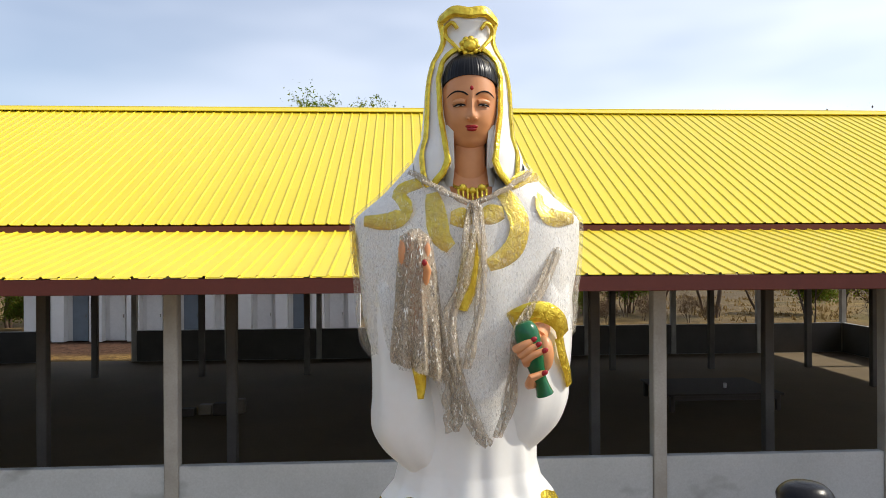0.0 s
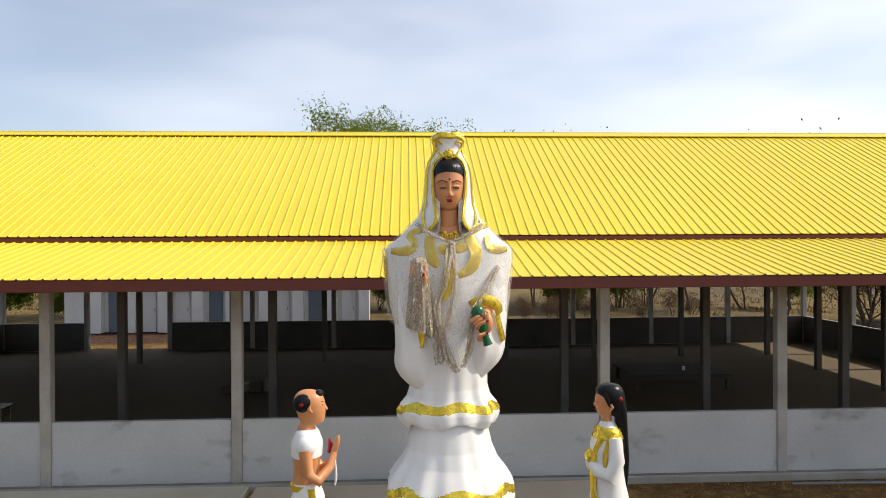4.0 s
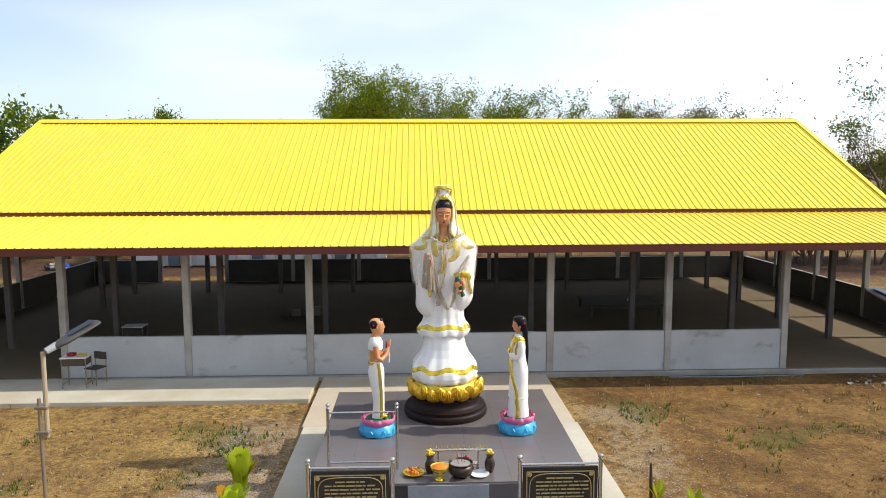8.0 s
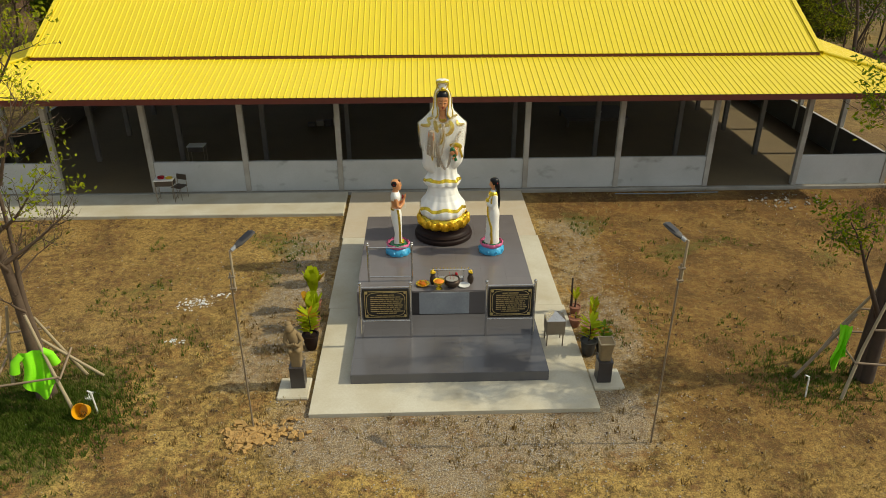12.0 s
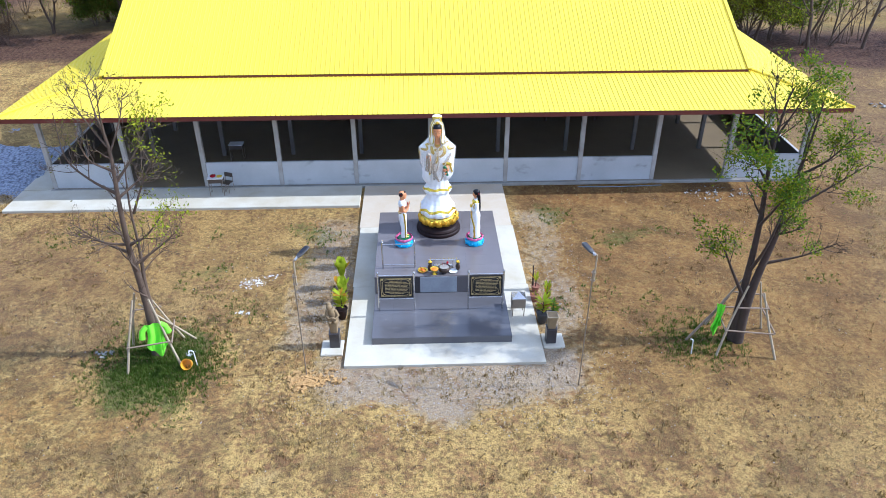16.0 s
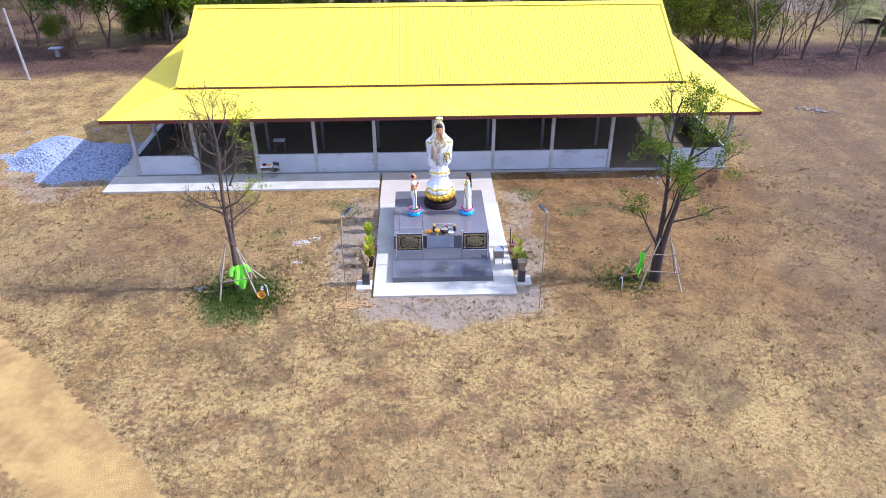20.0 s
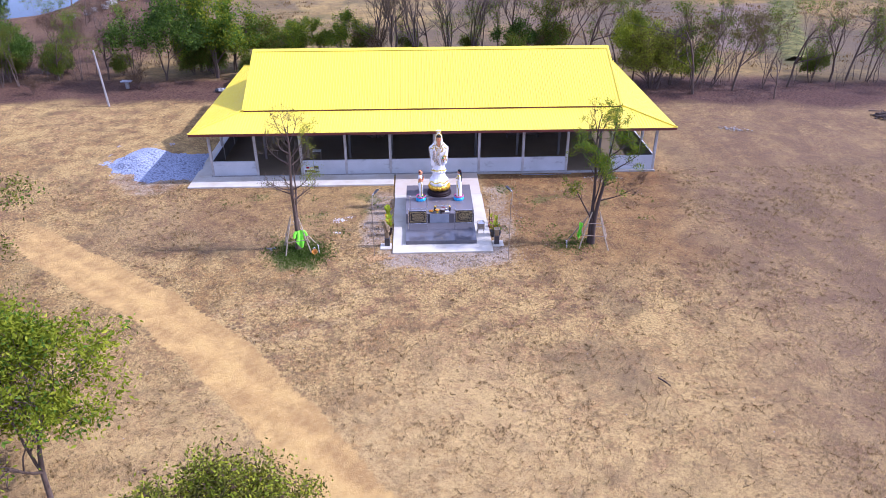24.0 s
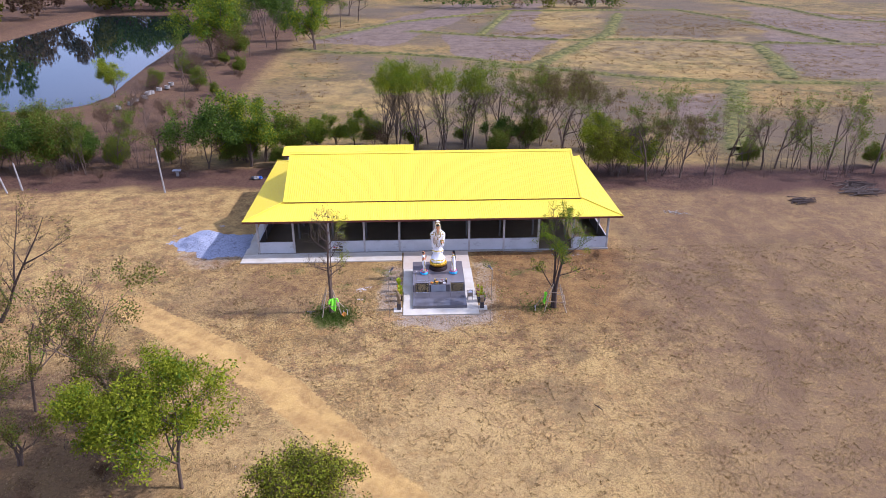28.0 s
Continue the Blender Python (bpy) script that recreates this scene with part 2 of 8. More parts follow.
BLUEP = worn("blue_plastic", (0.02, 0.10, 0.42), (0.02, 0.07, 0.3), 8, 0.4)
LIME = worn("lime_cloth", (0.25, 0.80, 0.02), (0.16, 0.60, 0.015), 6, 0.8, 0, 60, 0.3)
WOOD = worn("weathered_pole_wood", (0.30, 0.22, 0.15), (0.17, 0.12, 0.08), 6, 0.85, 0, 40, 0.4)
DARKWOOD = worn("dark_timber", (0.07, 0.05, 0.035), (0.04, 0.028, 0.02), 4, 0.6, 0, 30, 0.2)
TERRA = worn("terracotta", (0.30, 0.12, 0.07), (0.18, 0.08, 0.05), 6, 0.85)
BLACKPOT = worn("black_plastic_pot", (0.02, 0.02, 0.02), (0.05, 0.045, 0.04), 6, 0.6)
CLAYSTONE = worn("stone_planter", (0.27, 0.19, 0.09), (0.15, 0.10, 0.055), 6, 0.9, 0, 30, 0.4)
BARK = worn("bark", (0.07, 0.046, 0.032), (0.038, 0.025, 0.019), 5, 0.95, 0, 26, 0.8)
WOODBARK = worn("weathered_bark", (0.125, 0.084, 0.055), (0.068, 0.044, 0.030), 5, 0.95, 0, 26, 0.8)
GREYBARK = worn("grey_bark", (0.105, 0.078, 0.058), (0.055, 0.04, 0.03), 5, 0.95, 0, 26, 0.8)
SANDST = worn("bamboo_pole", (0.42, 0.34, 0.22), (0.28, 0.22, 0.14), 6, 0.8, 0, 30, 0.3)
WHITEWALL = worn("white_wall_paint", (0.72, 0.72, 0.70), (0.55, 0.55, 0.52), 1.2, 0.8, 0, 25, 0.1)
DOORBLUE = worn("grey_blue_door", (0.16, 0.20, 0.24), (0.10, 0.13, 0.16), 3, 0.5)


def leaf_mat(name, a, b, c):
    m = Mat(name, 0.7, 0.0, 0.08)
    col = m.ramp(m.island, (0.0, a), (0.5, b), (1.0, c))
    col = m.mix(m.math("MULTIPLY", m.rnd, 0.35), col, b)
    m.color(m.mix(m.ramp(m.noise(0.7, 3), (0.35, 0.0), (0.7, 0.5)), col, a))
    m.b.inputs["Subsurface Weight"].default_value = 0.0
    tr = m.n.new("ShaderNodeBsdfTranslucent")
    m.l.new(m.b.inputs["Base Color"].links[0].from_socket, tr.inputs["Color"])
    mx = m.n.new("ShaderNodeMixShader")
    mx.inputs["Fac"].default_value = 0.45
    out = m.n["Material Output"]
    m.l.new(m.b.outputs["BSDF"], mx.inputs[1])
    m.l.new(tr.outputs["BSDF"], mx.inputs[2])
    m.l.new(mx.outputs["Shader"], out.inputs["Surface"])
    return m.m


LEAF_GREEN = leaf_mat("green_leaves", (0.055, 0.11, 0.012), (0.115, 0.195, 0.017), (0.21, 0.30, 0.028))
LEAF_DARK = leaf_mat("dark_green_leaves", (0.038, 0.072, 0.012), (0.072, 0.125, 0.018), (0.12, 0.18, 0.025))
LEAF_OLIVE = leaf_mat("olive_leaves", (0.085, 0.09, 0.014), (0.15, 0.15, 0.020), (0.25, 0.23, 0.035))
LEAF_BROWN = leaf_mat("dry_brown_leaves", (0.08, 0.045, 0.028), (0.14, 0.09, 0.05), (0.23, 0.155, 0.08))
LEAF_LIME = leaf_mat("yellow_green_leaves", (0.20, 0.27, 0.02), (0.34, 0.38, 0.02), (0.52, 0.48, 0.03))
LEAF_FRESH = leaf_mat("fresh_yellow_green_leaves", (0.13, 0.165, 0.006), (0.23, 0.27, 0.010), (0.38, 0.39, 0.02))
GRASS_DRY = leaf_mat("dry_grass", (0.24, 0.165, 0.07), (0.40, 0.29, 0.125), (0.60, 0.48, 0.26))
GRASS_GREEN = leaf_mat("green_grass", (0.055, 0.10, 0.014), (0.095, 0.15, 0.022), (0.18, 0.21, 0.045))


# ---- mesh helpers ----
class Geo:
    """Collects vertices, faces and material slots for one mesh."""

    def __init__(self):
        self.v, self.f, self.m, self.k = [], [], [], 0

    def mat(self, k):
        self.k = k
        return self

    def add(self, verts, faces, mat=None):
        o = len(self.v)
        self.v.extend([tuple(p) for p in verts])
        for fc in faces:
            self.f.append([o + i for i in fc])
            self.m.append(self.k if mat is None else mat)
        return self

    def box(self, c, s, bev=0.0, turn=None):
        """A box of full size s round c, its edges chamfered by bev."""
        h = [x / 2 for x in s]
        b = min(bev, *[x * 0.45 for x in h])
        if b <= 0:
            vs = [Vector((x * h[0], y * h[1], z * h[2])) for x in (-1, 1) for y in (-1, 1) for z in (-1, 1)]
            fs = [(0, 1, 3, 2), (4, 6, 7, 5), (0, 4, 5, 1), (2, 3, 7, 6), (0, 2, 6, 4), (1, 5, 7, 3)]
        else:
            vs, at = [], {}
            for sx in (-1, 1):
                for sy in (-1, 1):
                    for sz in (-1, 1):
                        for ax in range(3):
                            p = [sx * (h[0] - b), sy * (h[1] - b), sz * (h[2] - b)]
                            p[ax] = (sx, sy, sz)[ax] * h[ax]
                            at[sx, sy, sz, ax] = len(vs)
                            vs.append(Vector(p))
            fs = []
            for ax in range(3):
                u, w = (ax + 1) % 3, (ax + 2) % 3
                for sg in (-1, 1):
                    q = []
                    for a, c2 in ((-1, -1), (1, -1), (1, 1), (-1, 1)):
                        k = [0, 0, 0]
                        k[ax], k[u], k[w] = sg, a, c2
                        q.append(at[(*k, ax)])
                    fs.append(tuple(q if sg > 0 else q[::-1]))
                for a in (-1, 1):
                    for c2 in (-1, 1):
                        k0, k1 = [0, 0, 0], [0, 0, 0]
                        k0[ax], k1[ax] = -1, 1
                        for k in (k0, k1):
                            k[u], k[w] = a, c2
                        q = [at[(*k0, u)], at[(*k1, u)], at[(*k1, w)], at[(*k0, w)]]
                        fs.append(tuple(q if a * c2 < 0 else q[::-1]))
            for sx in (-1, 1):
                for sy in (-1, 1):
                    for sz in (-1, 1):
                        q = [at[sx, sy, sz, 0], at[sx, sy, sz, 1], at[sx, sy, sz, 2]]
                        fs.append(tuple(q if sx * sy * sz > 0 else q[::-1]))
        c = Vector(c)
        return self.add([(turn @ p if turn else p) + c for p in vs], fs)

    def tube(self, pts, rad, n=8, cap=True, flat=1.0):
        """A tube along pts; rad one radius or one a point."""
        pts = [Vector(p) for p in pts]
        rad = [rad] * len(pts) if isinstance(rad, (int, float)) else rad
        vs, ref = [], None
        for i, p in enumerate(pts):
            d = (pts[min(i + 1, len(pts) - 1)] - pts[max(i - 1, 0)]).normalized()
            if ref is None:
                ref = d.orthogonal().normalized()
            ref = (ref - d * ref.dot(d)).normalized()
            o = d.cross(ref)
            for k in range(n):
                a = 2 * math.pi * k / n
                vs.append(p + (ref * math.cos(a) + o * math.sin(a) * flat) * rad[i])
        fs = [(i * n + k, i * n + (k + 1) % n, (i + 1) * n + (k + 1) % n, (i + 1) * n + k) for i in range(len(pts) - 1) for k in range(n)]
        if cap:
            fs += [tuple(range(n))[::-1], tuple((len(pts) - 1) * n + k for k in range(n))]
        return self.add(vs, fs)

    def rings(self, rows, close=True, caps=True, pick=None):
        """A skin over rows of equally many points; pick(i, k) gives a face's material or None for a hole."""
        n = len(rows[0])
        vs = [p for r in rows for p in r]
        o = len(self.v)
        self.v.extend([tuple(p) for p in vs])
        for i in range(len(rows) - 1):
            for k in range(n if close else n - 1):
                mt = pick(i, k) if pick else self.k
                if mt is None:
                    continue
                self.f.append([o + i * n + k, o + i * n + (k + 1) % n, o + (i + 1) * n + (k + 1) % n, o + (i + 1) * n + k])
                self.m.append(mt)
        if caps and close:
            self.f += [[o + k for k in range(n)][::-1], [o + (len(rows) - 1) * n + k for k in range(n)]]
            self.m += [self.k, self.k]
        return self

    def lathe(self, prof, c=(0, 0, 0), n=32, caps=True, wave=None):
        """Turns rows of (radius, height) about the upright through c."""
        rows = []
        for r, z in prof:
            rows.append([(c[0] + r * (wave(2 * math.pi * k / n, z) if wave else 1) * math.cos(2 * math.pi * k / n),
                          c[1] + r * (wave(2 * math.pi * k / n, z) if wave else 1) * math.sin(2 * math.pi * k / n), c[2] + z) for k in range(n)])
        return self.rings(rows, True, caps)

    def ball(self, c, r, n=16, m=10, turn=None):
        """An ellipsoid; r one radius or three."""
        r = (r, r, r) if isinstance(r, (int, float)) else r
        rows = []
        for i in range(m + 1):
            a = math.pi * min(max(i / m, 0.02), 0.98) - math.pi / 2
            row = []
            for k in range(n):
                p = Vector((r[0] * math.cos(a) * math.cos(2 * math.pi * k / n), r[1] * math.cos(a) * math.sin(2 * math.pi * k / n), r[2] * math.sin(a)))
                row.append(Vector(c) + (turn @ p if turn else p))
            rows.append(row)
        return self.rings(rows)

    def strip(self, pts, width, lift, thick=0.012):
        """A raised ribbon along pts: width across lift's cross direction, thick along lift."""
        pts = [Vector(p) for p in pts]
        rows = []
        for i, p in enumerate(pts):
            d = (pts[min(i + 1, len(pts) - 1)] - pts[max(i - 1, 0)]).normalized()
            up = Vector(lift[i] if isinstance(lift, list) else lift).normalized()
            s = d.cross(up).normalized()
            w = (width[i] if isinstance(width, list) else width) / 2
            rows.append([p - s * w, p - s * w * 0.75 + up * thick, p + up * thick * 1.3, p + s * w * 0.75 + up * thick, p + s * w])
        return self.rings(rows, False, False)

    def mesh(self, name, mats, smooth=None):
        me = bpy.data.meshes.new(name)
        me.from_pydata(self.v, [], self.f)
        for mt in mats:
            me.materials.append(mt)
        me.polygons.foreach_set("material_index", self.m)
        if smooth is not None:
            me.polygons.foreach_set("use_smooth", [True] * len(me.polygons))
            me.set_sharp_from_angle(angle=radians(smooth))
        me.update()
        return me


def part(name, geo, mats, parent=None, label="", smooth=None, at=None):
    """One mesh object, under a thing or a part if parent is given."""
    me = geo if isinstance(geo, bpy.types.Mesh) else geo.mesh(name, mats if isinstance(mats, (list, tuple)) else [mats], smooth)
    ob = new(name, me)
    if parent is not None:
        ob.parent = parent
    if at is not None:
        ob.matrix_basis = at
    return tagged(ob, label) if label else ob


def thing(name, label, category, at=(0, 0, 0), group="", kind="", turn=0.0):
    ob = new(name)
    ob.matrix_basis = pose(*at, 0, 0, turn)
    ob.empty_display_size = 0.1
    return tagged(ob, label, category, group, kind)


rng = random.Random(7)

# ---- ground ----
ROAD = [(-75, 18), (-58, 11), (-45, 6.6), (-36, 4.6), (-29, 3.0), (-25, 1.4), (-21.2, -1.8), (-16.5, -5.3), (-13.0, -8.3), (-9.4, -11.9), (-6.4, -15.6), (-3.6, -19.3), (-0.4, -23.6), (4, -31), (9, -41), (15, -55), (25, -80)]
POND = [(-150, 64), (-64, 62), (-57, 63.5), (-53, 67), (-51.5, 75), (-53, 86), (-55, 104), (-56.5, 124), (-61, 161), (-75, 204), (-106, 204), (-107, 176), (-107, 144), (-150, 120)]


def seg_dist(x, y, pts):
    """Distance of arrays x, y from a polyline."""
    best = np.full(x.shape, 1e9)
    for (ax, ay), (bx, by) in zip(pts[:-1], pts[1:]):
        dx, dy = bx - ax, by - ay
        t = np.clip(((x - ax) * dx + (y - ay) * dy) / (dx * dx + dy * dy), 0, 1)
        best = np.minimum(best, np.hypot(x - ax - t * dx, y - ay - t * dy))
    return best


def inside(x, y, pts):
    res = np.zeros(x.shape, bool)
    for (ax, ay), (bx, by) in zip(pts, pts[1:] + pts[:1]):
        cross = ((ay > y) != (by > y)) & (x < (bx - ax) * (y - ay) / (by - ay + 1e-9) + ax)
        res ^= cross
    return res


def wob(x, y, s, seed):
    """Smooth value noise in -1..1 from a few turned sine waves."""
    r = np.random.RandomState(seed)
    out = np.zeros(x.shape)
    for k in range(7):
        a, p, f = r.uniform(0, 6.28), r.uniform(0, 6.28), s * r.uniform(0.6, 2.2)
        out += np.sin((x * math.cos(a) + y * math.sin(a)) * f + p + 1.3 * np.sin((x * math.sin(a) - y * math.cos(a)) * f * 0.7))
    return out / 4


def smooth01(v, lo, hi):
    t = np.clip((v - lo) / (hi - lo), 0, 1)
    return t * t * (3 - 2 * t)


def axis(dense, mid, far):
    lo, hi, st = dense
    core = list(np.arange(lo, hi + 1e-6, st))
    out_hi, s = [], st
    v = core[-1]
    while v < far:
        s = min(s * 1.18, mid) if v < 260 else s * 1.35
        v += s
        out_hi.append(v)
    out_lo, s = [], st
    v = core[0]
    while v > -far:
        s = min(s * 1.18, mid) if v > -170 else s * 1.35
        v -= s
        out_lo.append(v)
    return np.array(out_lo[::-1] + core + out_hi)


gx, gy = axis((-30, 36, 0.33), 1.6, 3200), axis((-24, 34, 0.33), 1.6, 3200)
X, Y = np.meshgrid(gx, gy)
road_d = seg_dist(X, Y, ROAD) + 0.22 * wob(X, Y, 0.9, 3)
m_road = (1 - smooth01(road_d, 1.08, 1.48)) * (1 - 0.7 * smooth01(-X, 18, 27))
pond_in = inside(X, Y, POND)
pond_e = seg_dist(X, Y, POND + POND[:1])
Z = 0.025 * wob(X, Y, 0.8, 1) + 0.015 * wob(X, Y, 2.6, 2) - 0.02
ruts = np.exp(-((np.abs(road_d - 0.55) / 0.2) ** 2))
Z -= 0.05 * m_road * ruts
m_rut = np.maximum(np.exp(-(((seg_dist(X, Y, ROAD) - 0.62 + 0.12 * wob(X, Y, 0.8, 91)) / 0.27) ** 2)), 0.8 * np.exp(-(((seg_dist(X, Y, ROAD) - 1.35 + 0.2 * wob(X, Y, 0.8, 92)) / 0.30) ** 2)))
near_pad = np.where((np.abs(X - 0.15) < 3.4) & (Y > -3.2) & (Y < 9), 0.0, 1.0)
Z = np.where(near_pad < 0.5, -0.03, Z)
Z = np.where((X > -17) & (X < 15.6) & (Y > 6.2) & (Y < 24.4), -0.03, Z)
Z += np.where(pond_in, -smooth01(pond_e, 0, 6) * 2.4, 0) + np.where(~pond_in, 0.5 * np.exp(-(((pond_e - 4) / 3) ** 2)), 0)
# earth banks between the paddy fields
BUNDS = [[(-2, 152), (14, 144), (27, 137), (39, 133), (51, 134), (64, 132), (75, 127), (80, 123)], [(80, 123), (76, 107), (68, 82)], [(13, 99), (22, 96), (31, 91), (40, 85), (47, 82), (57, 80), (71, 78), (82, 77), (120, 72)],
         [(65, 191), (50, 145), (41, 130), (22, 96)], [(121, 233), (127, 206), (127, 173), (138, 165), (190, 160)], [(82, 127), (111, 122), (160, 116)], [(57, 80), (47, 57), (39, 37)], [(88, 202), (96, 174), (102, 127)],
         [(-28, 122), (-18, 116), (-7, 115), (9, 108), (22, 96)], [(-26, 138), (-7, 172), (31, 202), (88, 202)], [(31, 202), (16, 144)]]
bund_d = np.full(X.shape, 1e9)
for line in BUNDS:
    bund_d = np.minimum(bund_d, seg_dist(X, Y, line))
bund_d = bund_d + 0.3 * wob(X, Y, 0.5, 4)
m_bund = 1 - smooth01(bund_d, 0.9, 3.2)
Z += 0.1 * m_bund
edge = Y - (30.5 - 0.12 * X * (X > 0) + 0.02 * X) + 1.2 * wob(X, Y, 0.35, 5)
m_field = smooth01(edge, 2.5, 6) * (1 - smooth01(-30 - X, -4, 3))
m_leaf = smooth01(edge, -5.5, -3.2) * (1 - smooth01(edge, 2.5, 6))
m_leaf = np.maximum(m_leaf, smooth01(-30 - X, -3, 3) * smooth01(Y, 26, 30) * 0.9)
m_leaf = np.maximum(m_leaf, 0.75 * smooth01(-12.5 - X - 0.55 * (Y + 20), 0, 4) * smooth01(-Y, 6, 10))
m_gravel = np.maximum(1 - smooth01(np.hypot((X - 0.3) / 4.4, (Y + 2.8) / 2.0) + 0.16 * wob(X, Y, 1.3, 6), 0.62, 1.05),
                      0.8 * (1 - smooth01(np.abs(X + 3.6) + 0.3 * wob(X, Y, 1.2, 7), 0.5, 1.4)) * (1 - smooth01(np.abs(Y - 2), 3.2, 4.6)))
m_gravel = np.maximum(m_gravel, 0.62 * (1 - smooth01(np.abs(X - 3.7) + 0.35 * wob(X, Y, 1.2, 8), 0.3, 1.5)) * (1 - smooth01(np.abs(Y - 2.2), 3.4, 5.6)))
m_gravel = np.maximum(m_gravel, 0.7 * (1 - smooth01(np.hypot((X + 18.6) / 3.4, (Y - 8.6) / 3.2) + 0.2 * wob(X, Y, 1.1, 9), 0.6, 1.1)))
m_green = np.maximum(1 - smooth01(np.hypot((X + 7.7) / 1.75, (Y + 2.3) / 1.75) + 0.35 * wob(X, Y, 2.2, 10), 0.45, 1.15),
                     0.55 * (1 - smooth01(np.hypot((X - 7.3) / 1.5, (Y + 1.6) / 1.3) + 0.4 * wob(X, Y, 2.2, 11), 0.3, 1.1)))
patch = np.clip(1.5 * wob(X, Y, 1.1, 12) + 0.6 * wob(X, Y, 3.1, 15) - 0.42, 0, 1) * smooth01(Y, 1.2, 2.6) * (1 - smooth01(np.hypot(X, Y - 3), 10, 18))
m_green = np.maximum(m_green, patch * 0.68)
PLOTS = [[(-29, 133), (-13, 167), (15, 230), (29, 221), (-7, 126)], [(19, 160), (36, 229), (48, 228), (28, 145)], [(6, 146), (39, 144), (23, 105), (8, 106)], [(117, 215), (150, 165), (100, 92), (71, 89)], [(84, 115), (110, 120), (140, 112), (86, 82), (72, 85)], [(43, 71), (52, 71), (39, 42), (32, 42)]]
STUBBLE = [[(48, 228), (71, 227), (48, 156), (31, 165)], [(23, 102), (39, 140), (84, 138), (68, 87), (53, 81)], [(-20, 84), (4, 88), (3, 60), (-17, 60)]]
m_plough = np.zeros(X.shape)
for k, plot in enumerate(PLOTS):
    m_plough = np.maximum(m_plough, inside(X + 1.5 * wob(X, Y, 0.2, 41), Y + 1.5 * wob(X, Y, 0.2, 42), plot) * (1.0 if k < 3 else 0.85))
m_stub = np.zeros(X.shape)
for plot in STUBBLE:
    m_stub = np.maximum(m_stub, inside(X + 2.0 * wob(X, Y, 0.2, 43), Y + 2.0 * wob(X, Y, 0.2, 44), plot) * 1.0)
m_red0 = (1 - smooth01(np.abs(Y - 7.4) + 0.3 * wob(X, Y, 1.5, 13), 0.5, 2.2)) * smooth01(X, 2.8, 3.6) * (1 - smooth01(X, 15, 17))
m_scuff = np.zeros(X.shape)
for cx, cy, rx, ry, k in ((6.6, -12.6, 2.4, 2.6, 0.6), (8.4, -6.5, 2.6, 3.0, 0.35), (-12.0, -1.4, 3.0, 0.8, 0.45), (21, 2.5, 3.0, 1.2, 0.5), (27, -2, 3.2, 1.6, 0.5), (15.5, -3.5, 2.2, 3.2, 0.4), (30, 9, 4.0, 2.0, 0.4), (18, 12, 1.4, 5.0, 0.45), (7.0, 2.5, 2.4, 3.0, 0.3)):
    m_scuff = np.maximum(m_scuff, k * (1 - smooth01(np.hypot((X - cx) / rx, (Y - cy) / ry) + 0.35 * wob(X, Y, 1.3, int(cx * 3) % 50), 0.35, 1.15)))
m_bare = smooth01(X + 2.0 * wob(X, Y, 0.25, 71) - 0.12 * Y, 8.5, 21)
m_bare = np.maximum(m_bare, 0.6 * (1 - smooth01(np.hypot((X + 14) / 9, (Y - 1) / 5) + 0.25 * wob(X, Y, 0.5, 72), 0.4, 1.1)))
m_pale = smooth01(-Y + 2.5 * wob(X, Y, 0.2, 74), 7, 17) * (1 - 0.8 * m_bare) * (1 - 0.45 * smooth01(X + 1.5 * wob(X, Y, 0.3, 76), 1, 8))
TRACKS = [[(20.9, -14.0), (22.3, -5.4), (23.2, 1.5), (23.1, 8.6), (23.8, 15.6)], [(25.7, -6.2), (27.2, 3.2), (27.2, 10.8), (28.0, 16.8)], [(23.2, -10.2), (21.1, -4.3), (19.5, 0.8), (16.9, 4.7)]]
m_wheel = np.zeros(X.shape)
for k, line in enumerate(([(-10.5, -9.2), (-7.6, -9.0), (-5.2, -7.6), (-4.0, -6.2)], [(-10.0, -10.4), (-7.2, -10.2), (-4.6, -8.6)], [(-11.2, -8.4), (-8.6, -7.2), (-6.0, -6.6)])):
    m_wheel = np.maximum(m_wheel, 1 - smooth01(seg_dist(X, Y, line) + 0.12 * wob(X, Y, 1.6, 60 + k), 0.05, 0.32))
m_track = np.zeros(X.shape)
for k, line in enumerate(TRACKS):
    for off in (-0.75, 0.75):
        m_track = np.maximum(m_track, 1 - smooth01(np.abs(seg_dist(X, Y, [(a + off * 0.6, b + off) for a, b in line])) + 0.25 * wob(X, Y, 0.9, 160 + k), 0.1, 0.75))
m_red = np.maximum(m_red0, 0.78 * smooth01(X + 0.4 * wob(X, Y, 1.1, 81), 3.2, 5.0) * (1 - smooth01(X + 0.8 * wob(X, Y, 0.6, 82), 13, 17)) * smooth01(Y + 0.8 * wob(X, Y, 0.7, 83), -8.0, -1.5) * (1 - smooth01(Y, 8.3, 8.6)))
m_red = np.maximum(m_red, 0.42 * smooth01(-X + 0.4 * wob(X, Y, 1.1, 84), 4.2, 5.6) * (1 - smooth01(-X, 13, 17)) * smooth01(Y + 0.8 * wob(X, Y, 0.7, 85), -0.5, 2.6))
nx, ny = len(gx), len(gy)
idx = np.arange(nx * ny).reshape(ny, nx)
quads = np.stack([idx[:-1, :-1], idx[:-1, 1:], idx[1:, 1:], idx[1:, :-1]], -1).reshape(-1, 4)
gm = bpy.data.meshes.new("ground")
gm.from_pydata(np.stack([X, Y, Z], -1).reshape(-1, 3).tolist(), [], quads.tolist())
